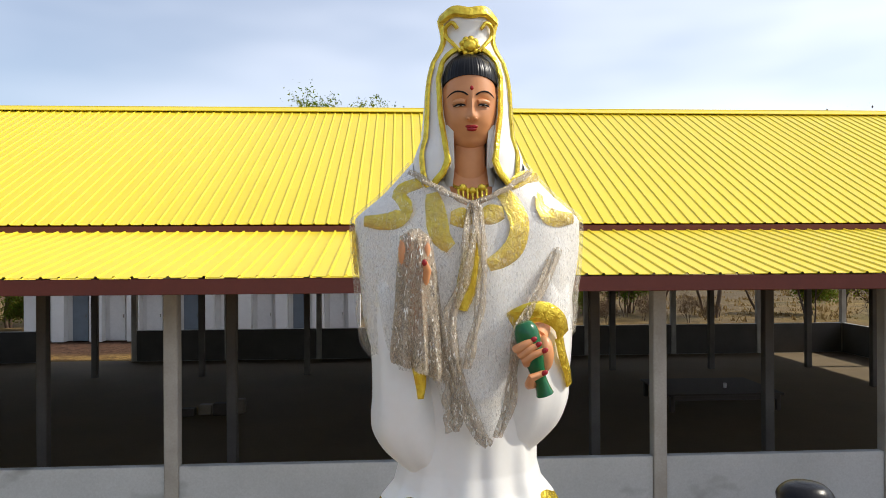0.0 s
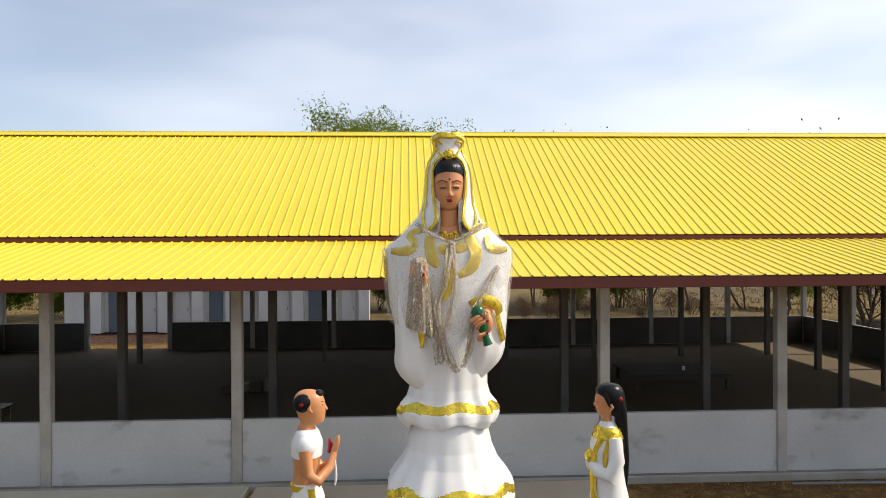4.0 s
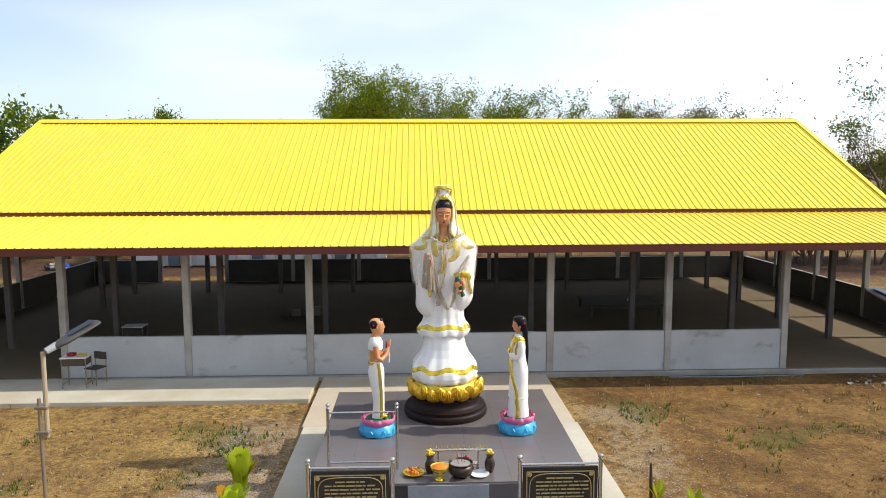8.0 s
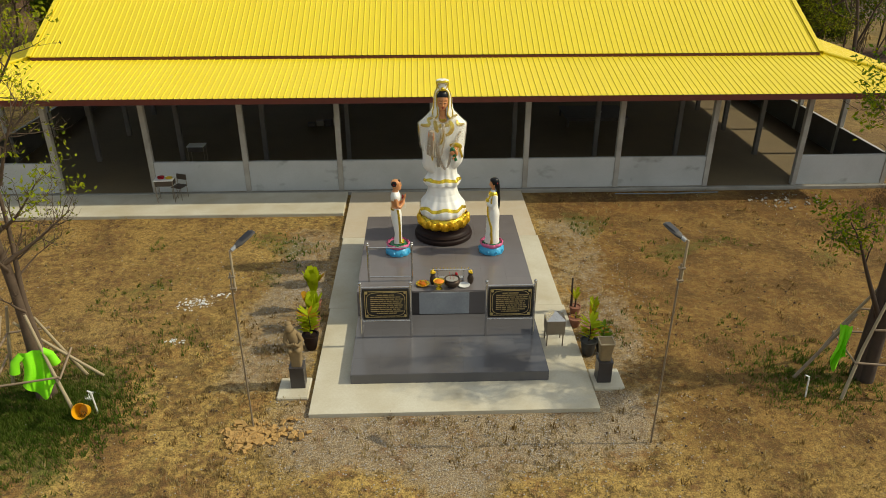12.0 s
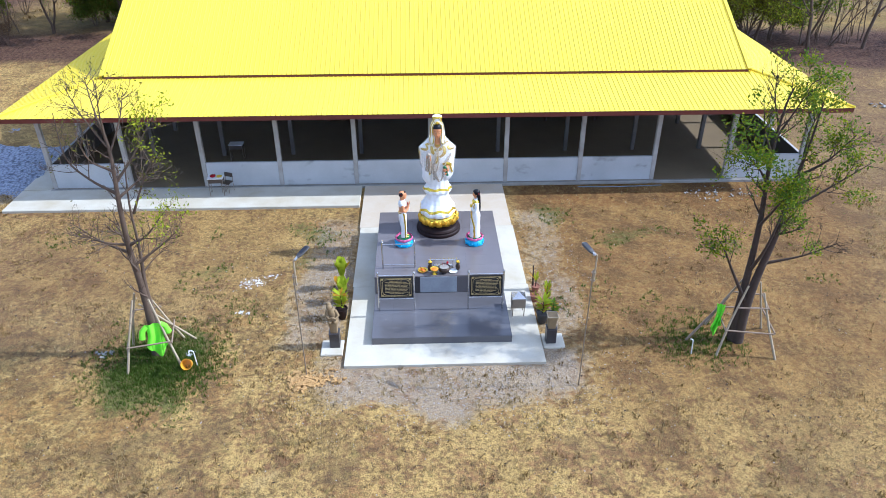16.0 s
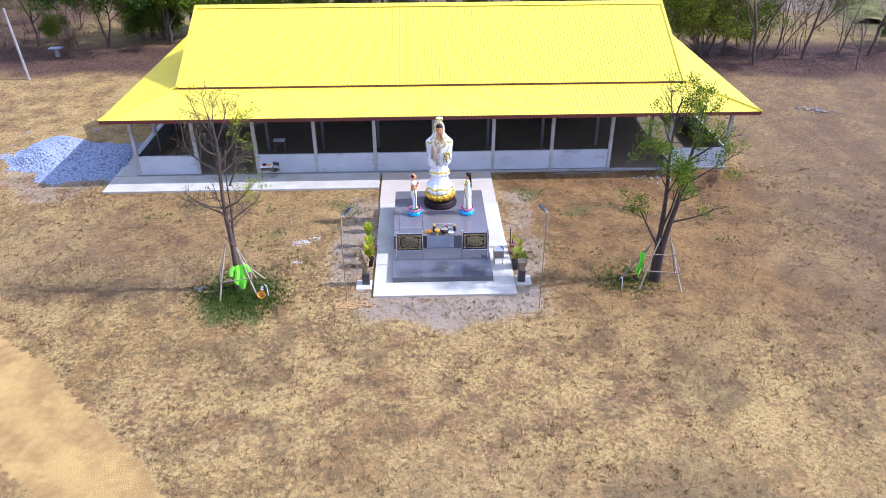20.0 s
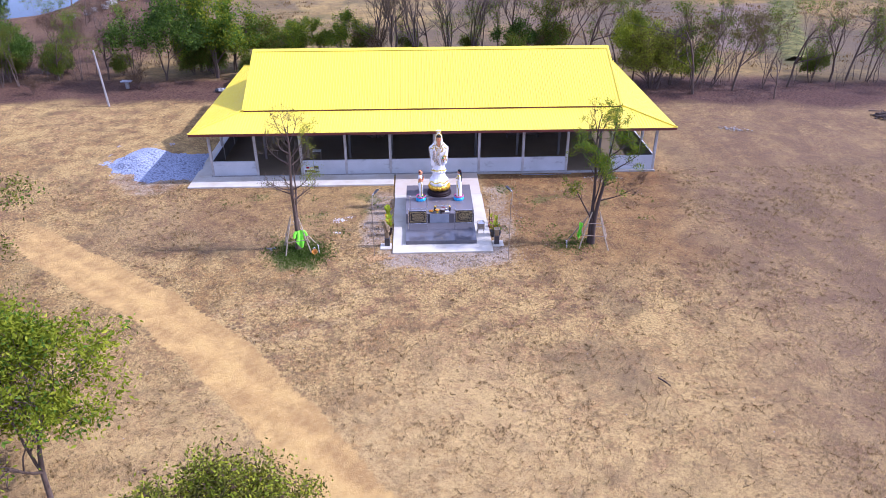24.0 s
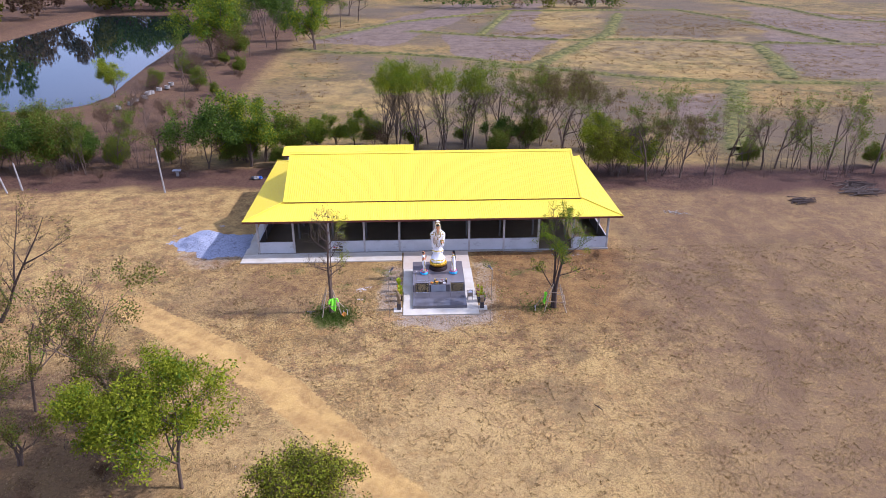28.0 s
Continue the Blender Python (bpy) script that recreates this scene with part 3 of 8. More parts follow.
for key, arr in (("road", m_road), ("field", m_field), ("litter", m_leaf), ("gravel", m_gravel), ("green", m_green), ("bund", m_bund), ("redsoil", m_red), ("plough", m_plough), ("scuff", m_scuff), ("wheel", m_wheel), ("bare", m_bare), ("rut", m_rut), ("pale", m_pale), ("track", m_track), ("stubble", m_stub)):
    gm.attributes.new(key, "FLOAT", "POINT").data.foreach_set("value", arr.ravel().astype(np.float32))
gm.polygons.foreach_set("use_smooth", [True] * len(gm.polygons))

G = Mat("ground_surface", 0.95, 0.0, 0.15)
n_big, n_mid, n_fine, n_grain = G.noise(0.13, 5), G.noise(0.8, 6, 0.62), G.noise(5.5, 6, 0.70), G.noise(34, 3, 0.7)
# bare soil, pinker in places, under straw-coloured dry grass that grows in patches and tufts
soil = G.mix(G.ramp(G.noise(0.07, 4, 0.6), (0.42, 0.0), (0.58, 1.0)), (0.335, 0.186, 0.054), (0.305, 0.160, 0.066))
soil = G.mix(G.ramp(G.noise(1.7, 5, 0.65), (0.42, 0.0), (0.62, 0.85)), soil, (0.115, 0.066, 0.028))
straw = G.mix(n_mid, (0.49, 0.312, 0.088), (0.66, 0.450, 0.146))
straw = G.mix(G.ramp(G.noise(23, 4, 0.7), (0.48, 0.0), (0.62, 0.6)), straw, (0.20, 0.13, 0.05))
cover = G.math("ADD", G.math("MULTIPLY", n_big, 0.22), G.math("ADD", G.math("MULTIPLY", n_mid, 0.34), G.math("MULTIPLY", n_fine, 0.44)))
col = G.mix(G.ramp(cover, (0.452, 0.0), (0.535, 0.95)), soil, straw)
col = G.mix(G.ramp(G.noise(9, 6, 0.75), (0.48, 0.0), (0.63, 0.8)), col, (0.085, 0.058, 0.027))
col = G.mix(G.ramp(G.noise(0.45, 6, 0.7, dist=0.6), (0.52, 0.0), (0.64, 0.6)), col, (0.125, 0.078, 0.034))
col = G.mix(G.ramp(G.noise(2.6, 5, 0.66), (0.56, 0.0), (0.70, 0.5)), col, (0.105, 0.100, 0.026))
col = G.mix(G.math("MULTIPLY", G.attr("bare"), G.ramp(G.mix(0.55, n_fine, G.noise(0.5, 5, 0.7, dist=1.0)), (0.40, 0.97), (0.60, 0.48))), col, G.mix(n_big, (0.105, 0.060, 0.034), (0.195, 0.118, 0.062)))
col = G.mix(G.math("MULTIPLY", G.attr("pale"), G.ramp(G.mix(0.5, G.noise(2.1, 6, 0.72, dist=0.5), n_grain), (0.42, 0.08), (0.56, 0.62))), col, (0.55, 0.375, 0.14))
col = G.mix(G.math("MULTIPLY", G.attr("scuff"), G.ramp(n_fine, (0.42, 0.2), (0.58, 0.85))), col, (0.085, 0.06, 0.038))
col = G.mix(G.math("MULTIPLY", G.attr("wheel"), G.ramp(n_fine, (0.44, 0.0), (0.6, 0.45))), col, (0.46, 0.33, 0.15))
col = G.mix(G.math("MULTIPLY", G.attr("track"), G.ramp(G.mix(0.5, n_mid, n_fine), (0.40, 0.12), (0.58, 0.72))), col, (0.115, 0.064, 0.036))
col = G.mix(G.math("MULTIPLY", G.attr("redsoil"), G.ramp(n_fine, (0.42, 1.0), (0.66, 0.62))), col, G.mix(G.ramp(n_mid, (0.40, 0.0), (0.60, 1.0)), (0.112, 0.054, 0.018), (0.205, 0.096, 0.028)))
litter = G.mix(G.ramp(n_fine, (0.40, 0.0), (0.62, 1.0)), (0.034, 0.017, 0.012), (0.125, 0.064, 0.044))
litter = G.mix(G.ramp(G.noise(0.35, 6, 0.75), (0.52, 0.0), (0.66, 0.45)), litter, (0.17, 0.098, 0.055))
col = G.mix(G.math("MULTIPLY", G.attr("litter"), 0.95), col, litter)
n_f1, n_f2 = G.noise(0.9, 6, 0.78), G.noise(0.25, 5, 0.75)
fld = G.mix(G.ramp(G.noise(0.045, 4, 0.6), (0.42, 0.0), (0.58, 1.0)), (0.27, 0.172, 0.052), (0.145, 0.102, 0.040))
fld = G.mix(G.ramp(n_f2, (0.48, 0.0), (0.62, 0.6)), fld, (0.34, 0.235, 0.072))
fld = G.mix(G.ramp(G.noise(0.13, 6, 0.75, dist=0.8), (0.52, 0.0), (0.60, 0.7)), fld, (0.095, 0.092, 0.024))
fld = G.mix(G.ramp(n_f1, (0.46, 0.0), (0.62, 0.65)), fld, (0.072, 0.056, 0.026))
fld = G.mix(G.ramp(G.noise(0.018, 3, 0.6), (0.44, 0.0), (0.55, 0.8)), fld, G.mix(n_f1, (0.090, 0.066, 0.040), (0.145, 0.106, 0.066)))
plo = G.mix(G.ramp(G.noise(0.28, 6, 0.7), (0.38, 0.0), (0.66, 1.0)), (0.130, 0.090, 0.066), (0.235, 0.172, 0.130))
plo = G.mix(G.ramp(n_f1, (0.47, 0.0), (0.60, 0.6)), plo, (0.095, 0.068, 0.050))
fld = G.mix(G.math("MULTIPLY", G.attr("stubble"), G.ramp(n_f2, (0.42, 0.10), (0.60, 0.60))), fld, (0.37, 0.255, 0.078))
fld = G.mix(G.math("MULTIPLY", G.attr("plough"), 0.85), fld, plo)
col = G.mix(G.attr("field"), col, fld)
col = G.mix(G.math("MULTIPLY", G.attr("bund"), G.ramp(n_f1, (0.40, 0.95), (0.62, 0.45))), col, G.mix(n_mid, (0.062, 0.070, 0.020), (0.15, 0.135, 0.040)))
gr = G.mix(G.ramp(G.voro(38), (0.1, 0.0), (0.6, 1.0)), (0.58, 0.52, 0.43), (0.26, 0.20, 0.145))
col = G.mix(G.ramp(G.math("ADD", G.attr("gravel"), G.math("MULTIPLY", G.math("SUBTRACT", G.mix(0.5, n_mid, n_fine), 0.5), 3.6)), (0.40, 0.0), (1.0, 0.75)), col, gr)
col = G.mix(G.ramp(G.math("ADD", G.attr("green"), G.math("MULTIPLY", G.math("SUBTRACT", n_fine, 0.5), 1.6)), (0.40, 0.0), (0.9, 0.75)), col, (0.080, 0.112, 0.022))
rd = G.mix(G.ramp(n_mid, (0.4, 0.0), (0.65, 1.0)), (0.53, 0.335, 0.10), (0.43, 0.255, 0.078))
rd = G.mix(G.ramp(n_fine, (0.45, 0.0), (0.75, 0.6)), rd, (0.60, 0.41, 0.15))
rd = G.mix(G.math("MULTIPLY", G.attr("rut"), G.ramp(n_mid, (0.40, 0.1), (0.56, 0.68))), rd, (0.27, 0.155, 0.055))
col = G.mix(G.ramp(G.math("ADD", G.attr("road"), G.math("MULTIPLY", G.math("SUBTRACT", n_fine, 0.5), 0.9)), (0.36, 0.0), (0.56, 1.0)), col, rd)
open_soil = G.math("SUBTRACT", 1.0, G.math("MULTIPLY", G.math("MAXIMUM", G.attr("road"), G.math("MAXIMUM", G.attr("litter"), G.attr("field"))), 0.85))
col = G.mix(G.math("MULTIPLY", G.ramp(n_grain, (0.40, 0.60), (0.50, 0.0)), open_soil), col, (0.065, 0.045, 0.026))
col = G.mix(G.math("MULTIPLY", G.ramp(G.noise(42, 3, 0.75), (0.56, 0.0), (0.68, 0.5)), open_soil), col, (0.56, 0.40, 0.165))
G.color(col).bump(G.mix(0.35, G.mix(0.5, n_fine, G.noise(1.9, 4, 0.6)), n_grain), 0.9, 0.11)
gm.materials.append(G.m)
ground = tagged(new("ground", gm), "dry trampled yard grass and bare soil with a dirt track", "ground", kind="structure")

BANK = Mat("grassy_bank", 0.95, 0.0, 0.1)
BANK.color(BANK.mix(BANK.ramp(BANK.noise(0.7, 5, 0.7), (0.42, 0.0), (0.60, 1.0)), (0.075, 0.080, 0.022), (0.19, 0.165, 0.050))).bump(BANK.noise(3, 4), 1.0, 0.1)
br = random.Random(19)
for k, line in enumerate(BUNDS):
    pts = []
    for (ax, ay), (bx, by) in zip(line[:-1], line[1:]):
        n = max(2, int(math.hypot(bx - ax, by - ay) / 0.9))
        pts += [(ax + (bx - ax) * i / n, ay + (by - ay) * i / n) for i in range(n)]
    pts.append(line[-1])
    rows = []
    for i, (x, y) in enumerate(pts):
        (ax, ay), (bx, by) = pts[max(i - 1, 0)], pts[min(i + 1, len(pts) - 1)]
        d = Vector((bx - ax, by - ay, 0)).normalized()
        s = Vector((-d.y, d.x, 0))
        h, w = 0.30 + br.uniform(-0.15, 0.2), (1.5 if k in (1, 3, 6) else 1.0) * br.uniform(0.75, 1.3)
        c = Vector((x, y, 0)) + s * br.uniform(-0.2, 0.2)
        rows.append([c + s * w * u + Vector((0, 0, z)) for u, z in ((-1.3, -0.1), (-0.9, h * 0.45 * br.uniform(0.6, 1.3)), (-0.4, h * br.uniform(0.8, 1.2)), (0.3, h * br.uniform(0.8, 1.2)), (0.9, h * 0.45 * br.uniform(0.6, 1.3)), (1.3, -0.1))])
    tagged(part("field_bank", Geo().rings(rows, False, False), BANK.m, smooth=30), "low grassy earth bank between dry paddy fields", "bank", group="field banks")

_w = Mat("pond_water", 0.03, 0.0, 0.16)
_w.color((0.008, 0.014, 0.012)).bump(_w.noise(0.8, 3), 0.05, 0.05)
g = Geo()
g.add([(x, y, -0.55) for x, y in POND], [tuple(range(len(POND)))])
tagged(part("water", g, _w.m), "still dark pond water reflecting trees and sky", "pond", kind="structure")

# ---- pavilion ----
YF, YB, XE = 8.6, 23.6, 15.0                     # outer column lines
FLOOR_Z, WALL_Z = 0.09, 1.10
EAVE_Y, EAVE_Z, SKIRT = 7.5, 3.42, 0.20          # lower roof edge and its slope
RIDGE_Y, RIDGE_Z = 15.8, 6.83
UP_Y, UP_Z, UP_X = 10.25, 4.08, 12.85            # upper roof edge
EAVE_X, EAVE_B = 15.92, 24.7

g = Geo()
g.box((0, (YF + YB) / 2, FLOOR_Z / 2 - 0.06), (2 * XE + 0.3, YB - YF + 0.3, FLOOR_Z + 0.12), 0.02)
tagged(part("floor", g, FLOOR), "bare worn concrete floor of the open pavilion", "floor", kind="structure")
pave_root = thing("pavement", "pale concrete walkway slabs around pavilion and shrine", "pavement", kind="structure")
g = Geo()
g.box((-9.53, 7.57, 0.005), (13.5, 1.72, 0.15), 0.02)
part("slab", g, PAVING, pave_root)
g = Geo()
g.box((-15.73, 16.3, 0.003), (1.1, 15.6, 0.15), 0.02)
part("slab", g, PAVING, pave_root)
for y0, y1 in ((-2.58, 1.2), (1.203, 5.0), (5.003, 8.405)):
    g = Geo()
    g.box((0.15 - 0.01 * y0, (y0 + y1) / 2, -0.02), (5.53, y1 - y0, 0.16), 0.004)
    part("slab", g, DUSTY if y0 > 4 else PAVING, pave_root)
for x, y in ((-2.98, -1.72), (3.28, -1.62)):
    g = Geo()
    g.box((x, y, -0.02), (0.62, 0.66, 0.1), 0.02)
    part("slab", g, PAVING, pave_root)

STAINED = worn("damp_stained_concrete", (0.20, 0.195, 0.17), (0.085, 0.085, 0.072), 2.2, 0.9, 0, 30, 0.4, 0.9)
pavilion = thing("pavilion", "long open hall with two-tier yellow metal roof and grey half walls", "pavilion")
col_g = Geo()
col_g.box((0, 0, 1.72), (0.17, 0.17, 3.44), 0.012)
COL = col_g.mesh("column", [COLUMN_GREY])
ring = [(x, YF) for x in range(-15, 16, 3)] + [(x, YB) for x in range(-15, 16, 3)]
ring += [(sx * XE, y) for sx in (-1, 1) for y in (11.6, 14.6, 17.6, 20.6)]
for x, y in ring:
    part("column", COL, None, pavilion, at=pose(x, y, 0))
# inner columns: same concrete as the outer ring, shade put into the colour
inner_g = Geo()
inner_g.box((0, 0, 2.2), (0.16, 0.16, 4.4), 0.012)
INNER = inner_g.mesh("column", [SHADED_CONCRETE])
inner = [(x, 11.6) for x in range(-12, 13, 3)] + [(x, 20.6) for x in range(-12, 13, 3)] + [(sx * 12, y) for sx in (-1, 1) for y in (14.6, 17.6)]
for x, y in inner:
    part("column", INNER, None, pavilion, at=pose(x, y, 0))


for x in range(-15, 15, 3):
    g = Geo().box((x + 1.5, 8.432, 0.032), (2.99, 0.05, 0.15), 0.012)
    part("plinth_edge", g, STAINED, pavilion, "damp-stained concrete edge of the floor")


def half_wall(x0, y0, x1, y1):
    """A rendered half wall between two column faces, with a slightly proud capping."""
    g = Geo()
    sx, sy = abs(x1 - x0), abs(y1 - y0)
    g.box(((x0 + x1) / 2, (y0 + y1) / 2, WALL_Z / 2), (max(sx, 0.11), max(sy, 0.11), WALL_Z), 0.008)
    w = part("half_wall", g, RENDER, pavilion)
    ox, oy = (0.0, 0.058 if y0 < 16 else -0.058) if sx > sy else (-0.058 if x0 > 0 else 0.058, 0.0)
    # thin sheet over the inner side; its dark colour stands in for shade
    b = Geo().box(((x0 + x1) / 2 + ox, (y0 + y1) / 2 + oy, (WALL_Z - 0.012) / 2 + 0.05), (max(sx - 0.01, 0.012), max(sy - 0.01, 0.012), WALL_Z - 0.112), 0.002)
    part("inner_face", b, WALL_SHADE, w, "thin dark sheet on the wall's inner side, interior shade put into its colour")


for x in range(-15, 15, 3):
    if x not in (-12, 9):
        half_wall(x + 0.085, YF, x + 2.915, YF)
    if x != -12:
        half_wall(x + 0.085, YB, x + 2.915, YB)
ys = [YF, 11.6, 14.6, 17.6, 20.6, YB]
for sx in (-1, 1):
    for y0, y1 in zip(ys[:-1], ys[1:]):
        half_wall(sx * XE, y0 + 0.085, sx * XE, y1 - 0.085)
g = Geo()
g.box((0, YF - 0.16, 0.03), (30.3, 0.14, 0.14), 0.02)
part("plinth", g, CONCRETE, pavilion)

RIB, RH = 0.1875, 0.019                            # rib spacing and height of the roof sheets


def rib_profile(w):
    """Points across a sheet: (offset, rise)."""
    out, k = [], 0
    while k * RIB < w - 1e-6:
        o = k * RIB
        out += [(min(o + d, w), h) for d, h in ((0.0, 0.0), (0.082, 0.0), (0.094, RH), (0.114, RH), (0.126, 0.0))]
        k += 1
    return out + [(w, 0.0)]


def sheet(name, origin, across, up, w, lo, hi, parent):
    """A ribbed sheet from origin; lo(o), hi(o) give where each line starts and ends along up."""
    across, up = Vector(across).normalized(), Vector(up).normalized()
    nrm = across.cross(up).normalized()
    if nrm.z < 0:
        nrm = -nrm
    top, bot = [], []
    for o, h in rib_profile(w):
        a, b = lo(o), max(hi(o), lo(o) + 0.002)
        base = Vector(origin) + across * o + nrm * h
        top.append((base + up * a, base + up * b))
    n = len(top)
    vs = [p for ab in top for p in ab] + [p - nrm * 0.006 for ab in top for p in ab]
    fs = []
    for k in range(n - 1):
        fs.append((2 * k, 2 * k + 2, 2 * k + 3, 2 * k + 1))
        fs.append((2 * n + 2 * k, 2 * n + 2 * k + 1, 2 * n + 2 * k + 3, 2 * n + 2 * k + 2))
        fs.append((2 * k, 2 * n + 2 * k, 2 * n + 2 * k + 2, 2 * k + 2))
    g = Geo()
    g.add(vs, fs)
    # unseen undersides take the dark coat, which cuts yellow bounce into the hall
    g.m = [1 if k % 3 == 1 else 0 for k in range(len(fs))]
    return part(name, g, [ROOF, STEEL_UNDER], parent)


SW = 0.75
roof_up = part("upper_roof", Geo().box((0, RIDGE_Y, RIDGE_Z - 0.4), (2 * UP_X - 0.4, 0.12, 0.12), 0.01), STEEL_UNDER, pavilion)
roof_lo = part("lower_roof", Geo().box((0, 11.6, 4.12), (24.2, 0.12, 0.16), 0.01), STEEL_UNDER, pavilion)
front_len = math.hypot(RIDGE_Y - UP_Y, RIDGE_Z - UP_Z)
back_len = front_len * (21.5 - RIDGE_Y) / (RIDGE_Y - UP_Y)
x, first = -UP_X, {}
while x < UP_X - 0.01:
    w = min(SW, UP_X - x)
    if w > SW - 0.01 and "f" in first:
        part("roof_sheet", first["f"].data, None, roof_up, at=pose(x + UP_X, 0, 0))
        part("roof_sheet", first["b"].data, None, roof_up, at=pose(x + UP_X, 0, 0))
    else:
        a = sheet("roof_sheet", (x, UP_Y, UP_Z), (1, 0, 0), (0, RIDGE_Y - UP_Y, RIDGE_Z - UP_Z), w, lambda o: 0, lambda o: front_len, roof_up)
        b = sheet("roof_sheet", (x, 21.5, RIDGE_Z - (RIDGE_Z - UP_Z) * (21.5 - RIDGE_Y) / (RIDGE_Y - UP_Y)), (1, 0, 0), (0, RIDGE_Y - 21.5, (RIDGE_Z - UP_Z) * (21.5 - RIDGE_Y) / (RIDGE_Y - UP_Y)), w, lambda o: 0, lambda o: back_len, roof_up)
        first.setdefault("f", a), first.setdefault("b", b)
    x += w
for sg in (-1, 1):
    g = Geo()
    g.add([(sg * (UP_X - 0.45), 10.6, 4.1), (sg * (UP_X - 0.45), 21.2, 4.1), (sg * (UP_X - 0.45), RIDGE_Y, RIDGE_Z - 0.1),
           (sg * (UP_X - 0.49), 10.6, 4.1), (sg * (UP_X - 0.49), 21.2, 4.1), (sg * (UP_X - 0.49), RIDGE_Y, RIDGE_Z - 0.1)],
          [(0, 1, 2), (5, 4, 3), (0, 2, 5, 3), (1, 4, 5, 2)])
    part("gable", g, ROOF, roof_up)
    for y1, z1 in ((UP_Y, UP_Z), (21.5, RIDGE_Z - (RIDGE_Z - UP_Z) * (21.5 - RIDGE_Y) / (RIDGE_Y - UP_Y))):
        g = Geo()
        a, b = Vector((sg * (UP_X + 0.02), y1 - 0.02 * (y1 < RIDGE_Y), z1 + 0.03)), Vector((sg * (UP_X + 0.02), RIDGE_Y, RIDGE_Z + 0.03))
        d = (b - a)
        turn = Matrix.Rotation(math.atan2(d.z, d.y), 3, "X")
        g.box((a + b) / 2, (0.16, d.length, 0.035), 0.008, turn)
        g.box((a + b) / 2 + Vector((sg * 0.075, 0, -0.07)), (0.02, d.length, 0.14), 0.004, turn)
        part("verge_flashing", g, ROOF, roof_up)
for sy in (-1, 1):
    g = Geo()
    g.box((0, RIDGE_Y + sy * 0.13, RIDGE_Z - 0.015), (2 * UP_X + 0.1, 0.3, 0.02), 0.005, Matrix.Rotation(-sy * radians(26), 3, "X"))
    part("ridge_cap", g, ROOF, roof_up)
g = Geo().box((0, RIDGE_Y, RIDGE_Z + 0.045), (2 * UP_X + 0.1, 0.07, 0.03), 0.01)
part("ridge_roll", g, ROOF, roof_up)
g = Geo()
g.box((0, UP_Y + 0.03, UP_Z - 0.09), (2 * UP_X - 0.02, 0.05, 0.14), 0.008)
part("fascia", g, FASCIA, roof_up)

slope = math.hypot(1, SKIRT)


def front_top(xx):
    """How far in plan the front skirt runs up before a hip stops it."""
    return max(0.0, min(4.1, EAVE_X - abs(xx)))


x = -EAVE_X
mid = None
while x < EAVE_X - 0.01:
    w = min(SW, EAVE_X - x)
    straight = abs(x) < 11.0 and abs(x + w) < 11.0
    if straight and mid:
        part("roof_sheet", mid.data, None, roof_lo, at=pose(x - mid_x, 0, 0))
    else:
        ob = sheet("roof_sheet", (x, EAVE_Y, EAVE_Z), (1, 0, 0), (0, 1, SKIRT), w, lambda o: 0, lambda o, x=x: front_top(x + o) * slope, roof_lo)
        if straight:
            mid, mid_x = ob, x
    sheet("roof_sheet", (x, EAVE_B, EAVE_Z), (1, 0, 0), (0, -1, SKIRT), w, lambda o: 0, lambda o, x=x: front_top(x + o) * slope, roof_lo)
    x += w
for sg in (-1, 1):
    y = EAVE_Y
    while y < EAVE_B - 0.01:
        w = min(SW, EAVE_B - y)
        sheet("roof_sheet", (sg * EAVE_X, y, EAVE_Z), (0, 1, 0), (-sg, 0, SKIRT), w, lambda o: 0,
              lambda o, y=y: max(0.0, min(3.7, y + o - EAVE_Y, EAVE_B - y - o)) * slope, roof_lo)
        y += w
    for y0, sy in ((EAVE_Y, 1), (EAVE_B, -1)):
        g = Geo()
        g.tube([(sg * EAVE_X, y0, EAVE_Z + 0.03), (sg * (EAVE_X - 3.5), y0 + sy * 3.5, EAVE_Z + 3.5 * SKIRT + 0.03)], 0.05, 6, True)
        part("hip_cap", g, ROOF, roof_lo)
    g = Geo()
    g.box((sg * (EAVE_X - 0.03), (EAVE_Y + EAVE_B) / 2, EAVE_Z - 0.10), (0.05, EAVE_B - EAVE_Y - 0.02, 0.17), 0.008)
    part("fascia", g, FASCIA, roof_lo)
for y, s in ((EAVE_Y + 0.03, 1), (EAVE_B - 0.03, -1)):
    g = Geo()
    g.box((0, y, EAVE_Z - 0.10), (2 * EAVE_X - 0.12, 0.05, 0.17), 0.008)
    part("fascia", g, FASCIA, roof_lo)
for y in (YF, YB):
    g = Geo()
    g.box((0, y, 3.5), (30.2, 0.1, 0.12), 0.01)
    part("beam", g, STEEL_UNDER, pavilion)

# ---- shrine platform ----
PX, PZ, AZ = 0.115, 0.88, 0.28                    # middle, top of the platform, top of the step in front
platform = thing("shrine_platform", "grey granite-tiled two-level platform for the statues", "platform")
g = Geo()
g.box((PX, 2.55, PZ / 2 + 0.01), (3.94, 4.06, PZ - 0.04), 0.01)
g.mat(1).box((PX, 2.55, PZ - 0.015), (3.97, 4.09, 0.012), 0.0)
part("core", g, [DARKTILE, TILE], platform)
g = Geo()
g.box((PX, -0.58, AZ / 2), (3.94, 2.18, AZ - 0.024), 0.01)
part("step", g, DARKTILE, platform)
tile_g = Geo()
tile_g.box((0, 0, 0), (0.5875, 0.5875, 0.016), 0.0012)
TILE_ME = tile_g.mesh("tile", [TILE])
STEP_ME = tile_g.mesh("tile", [STEPTILE])
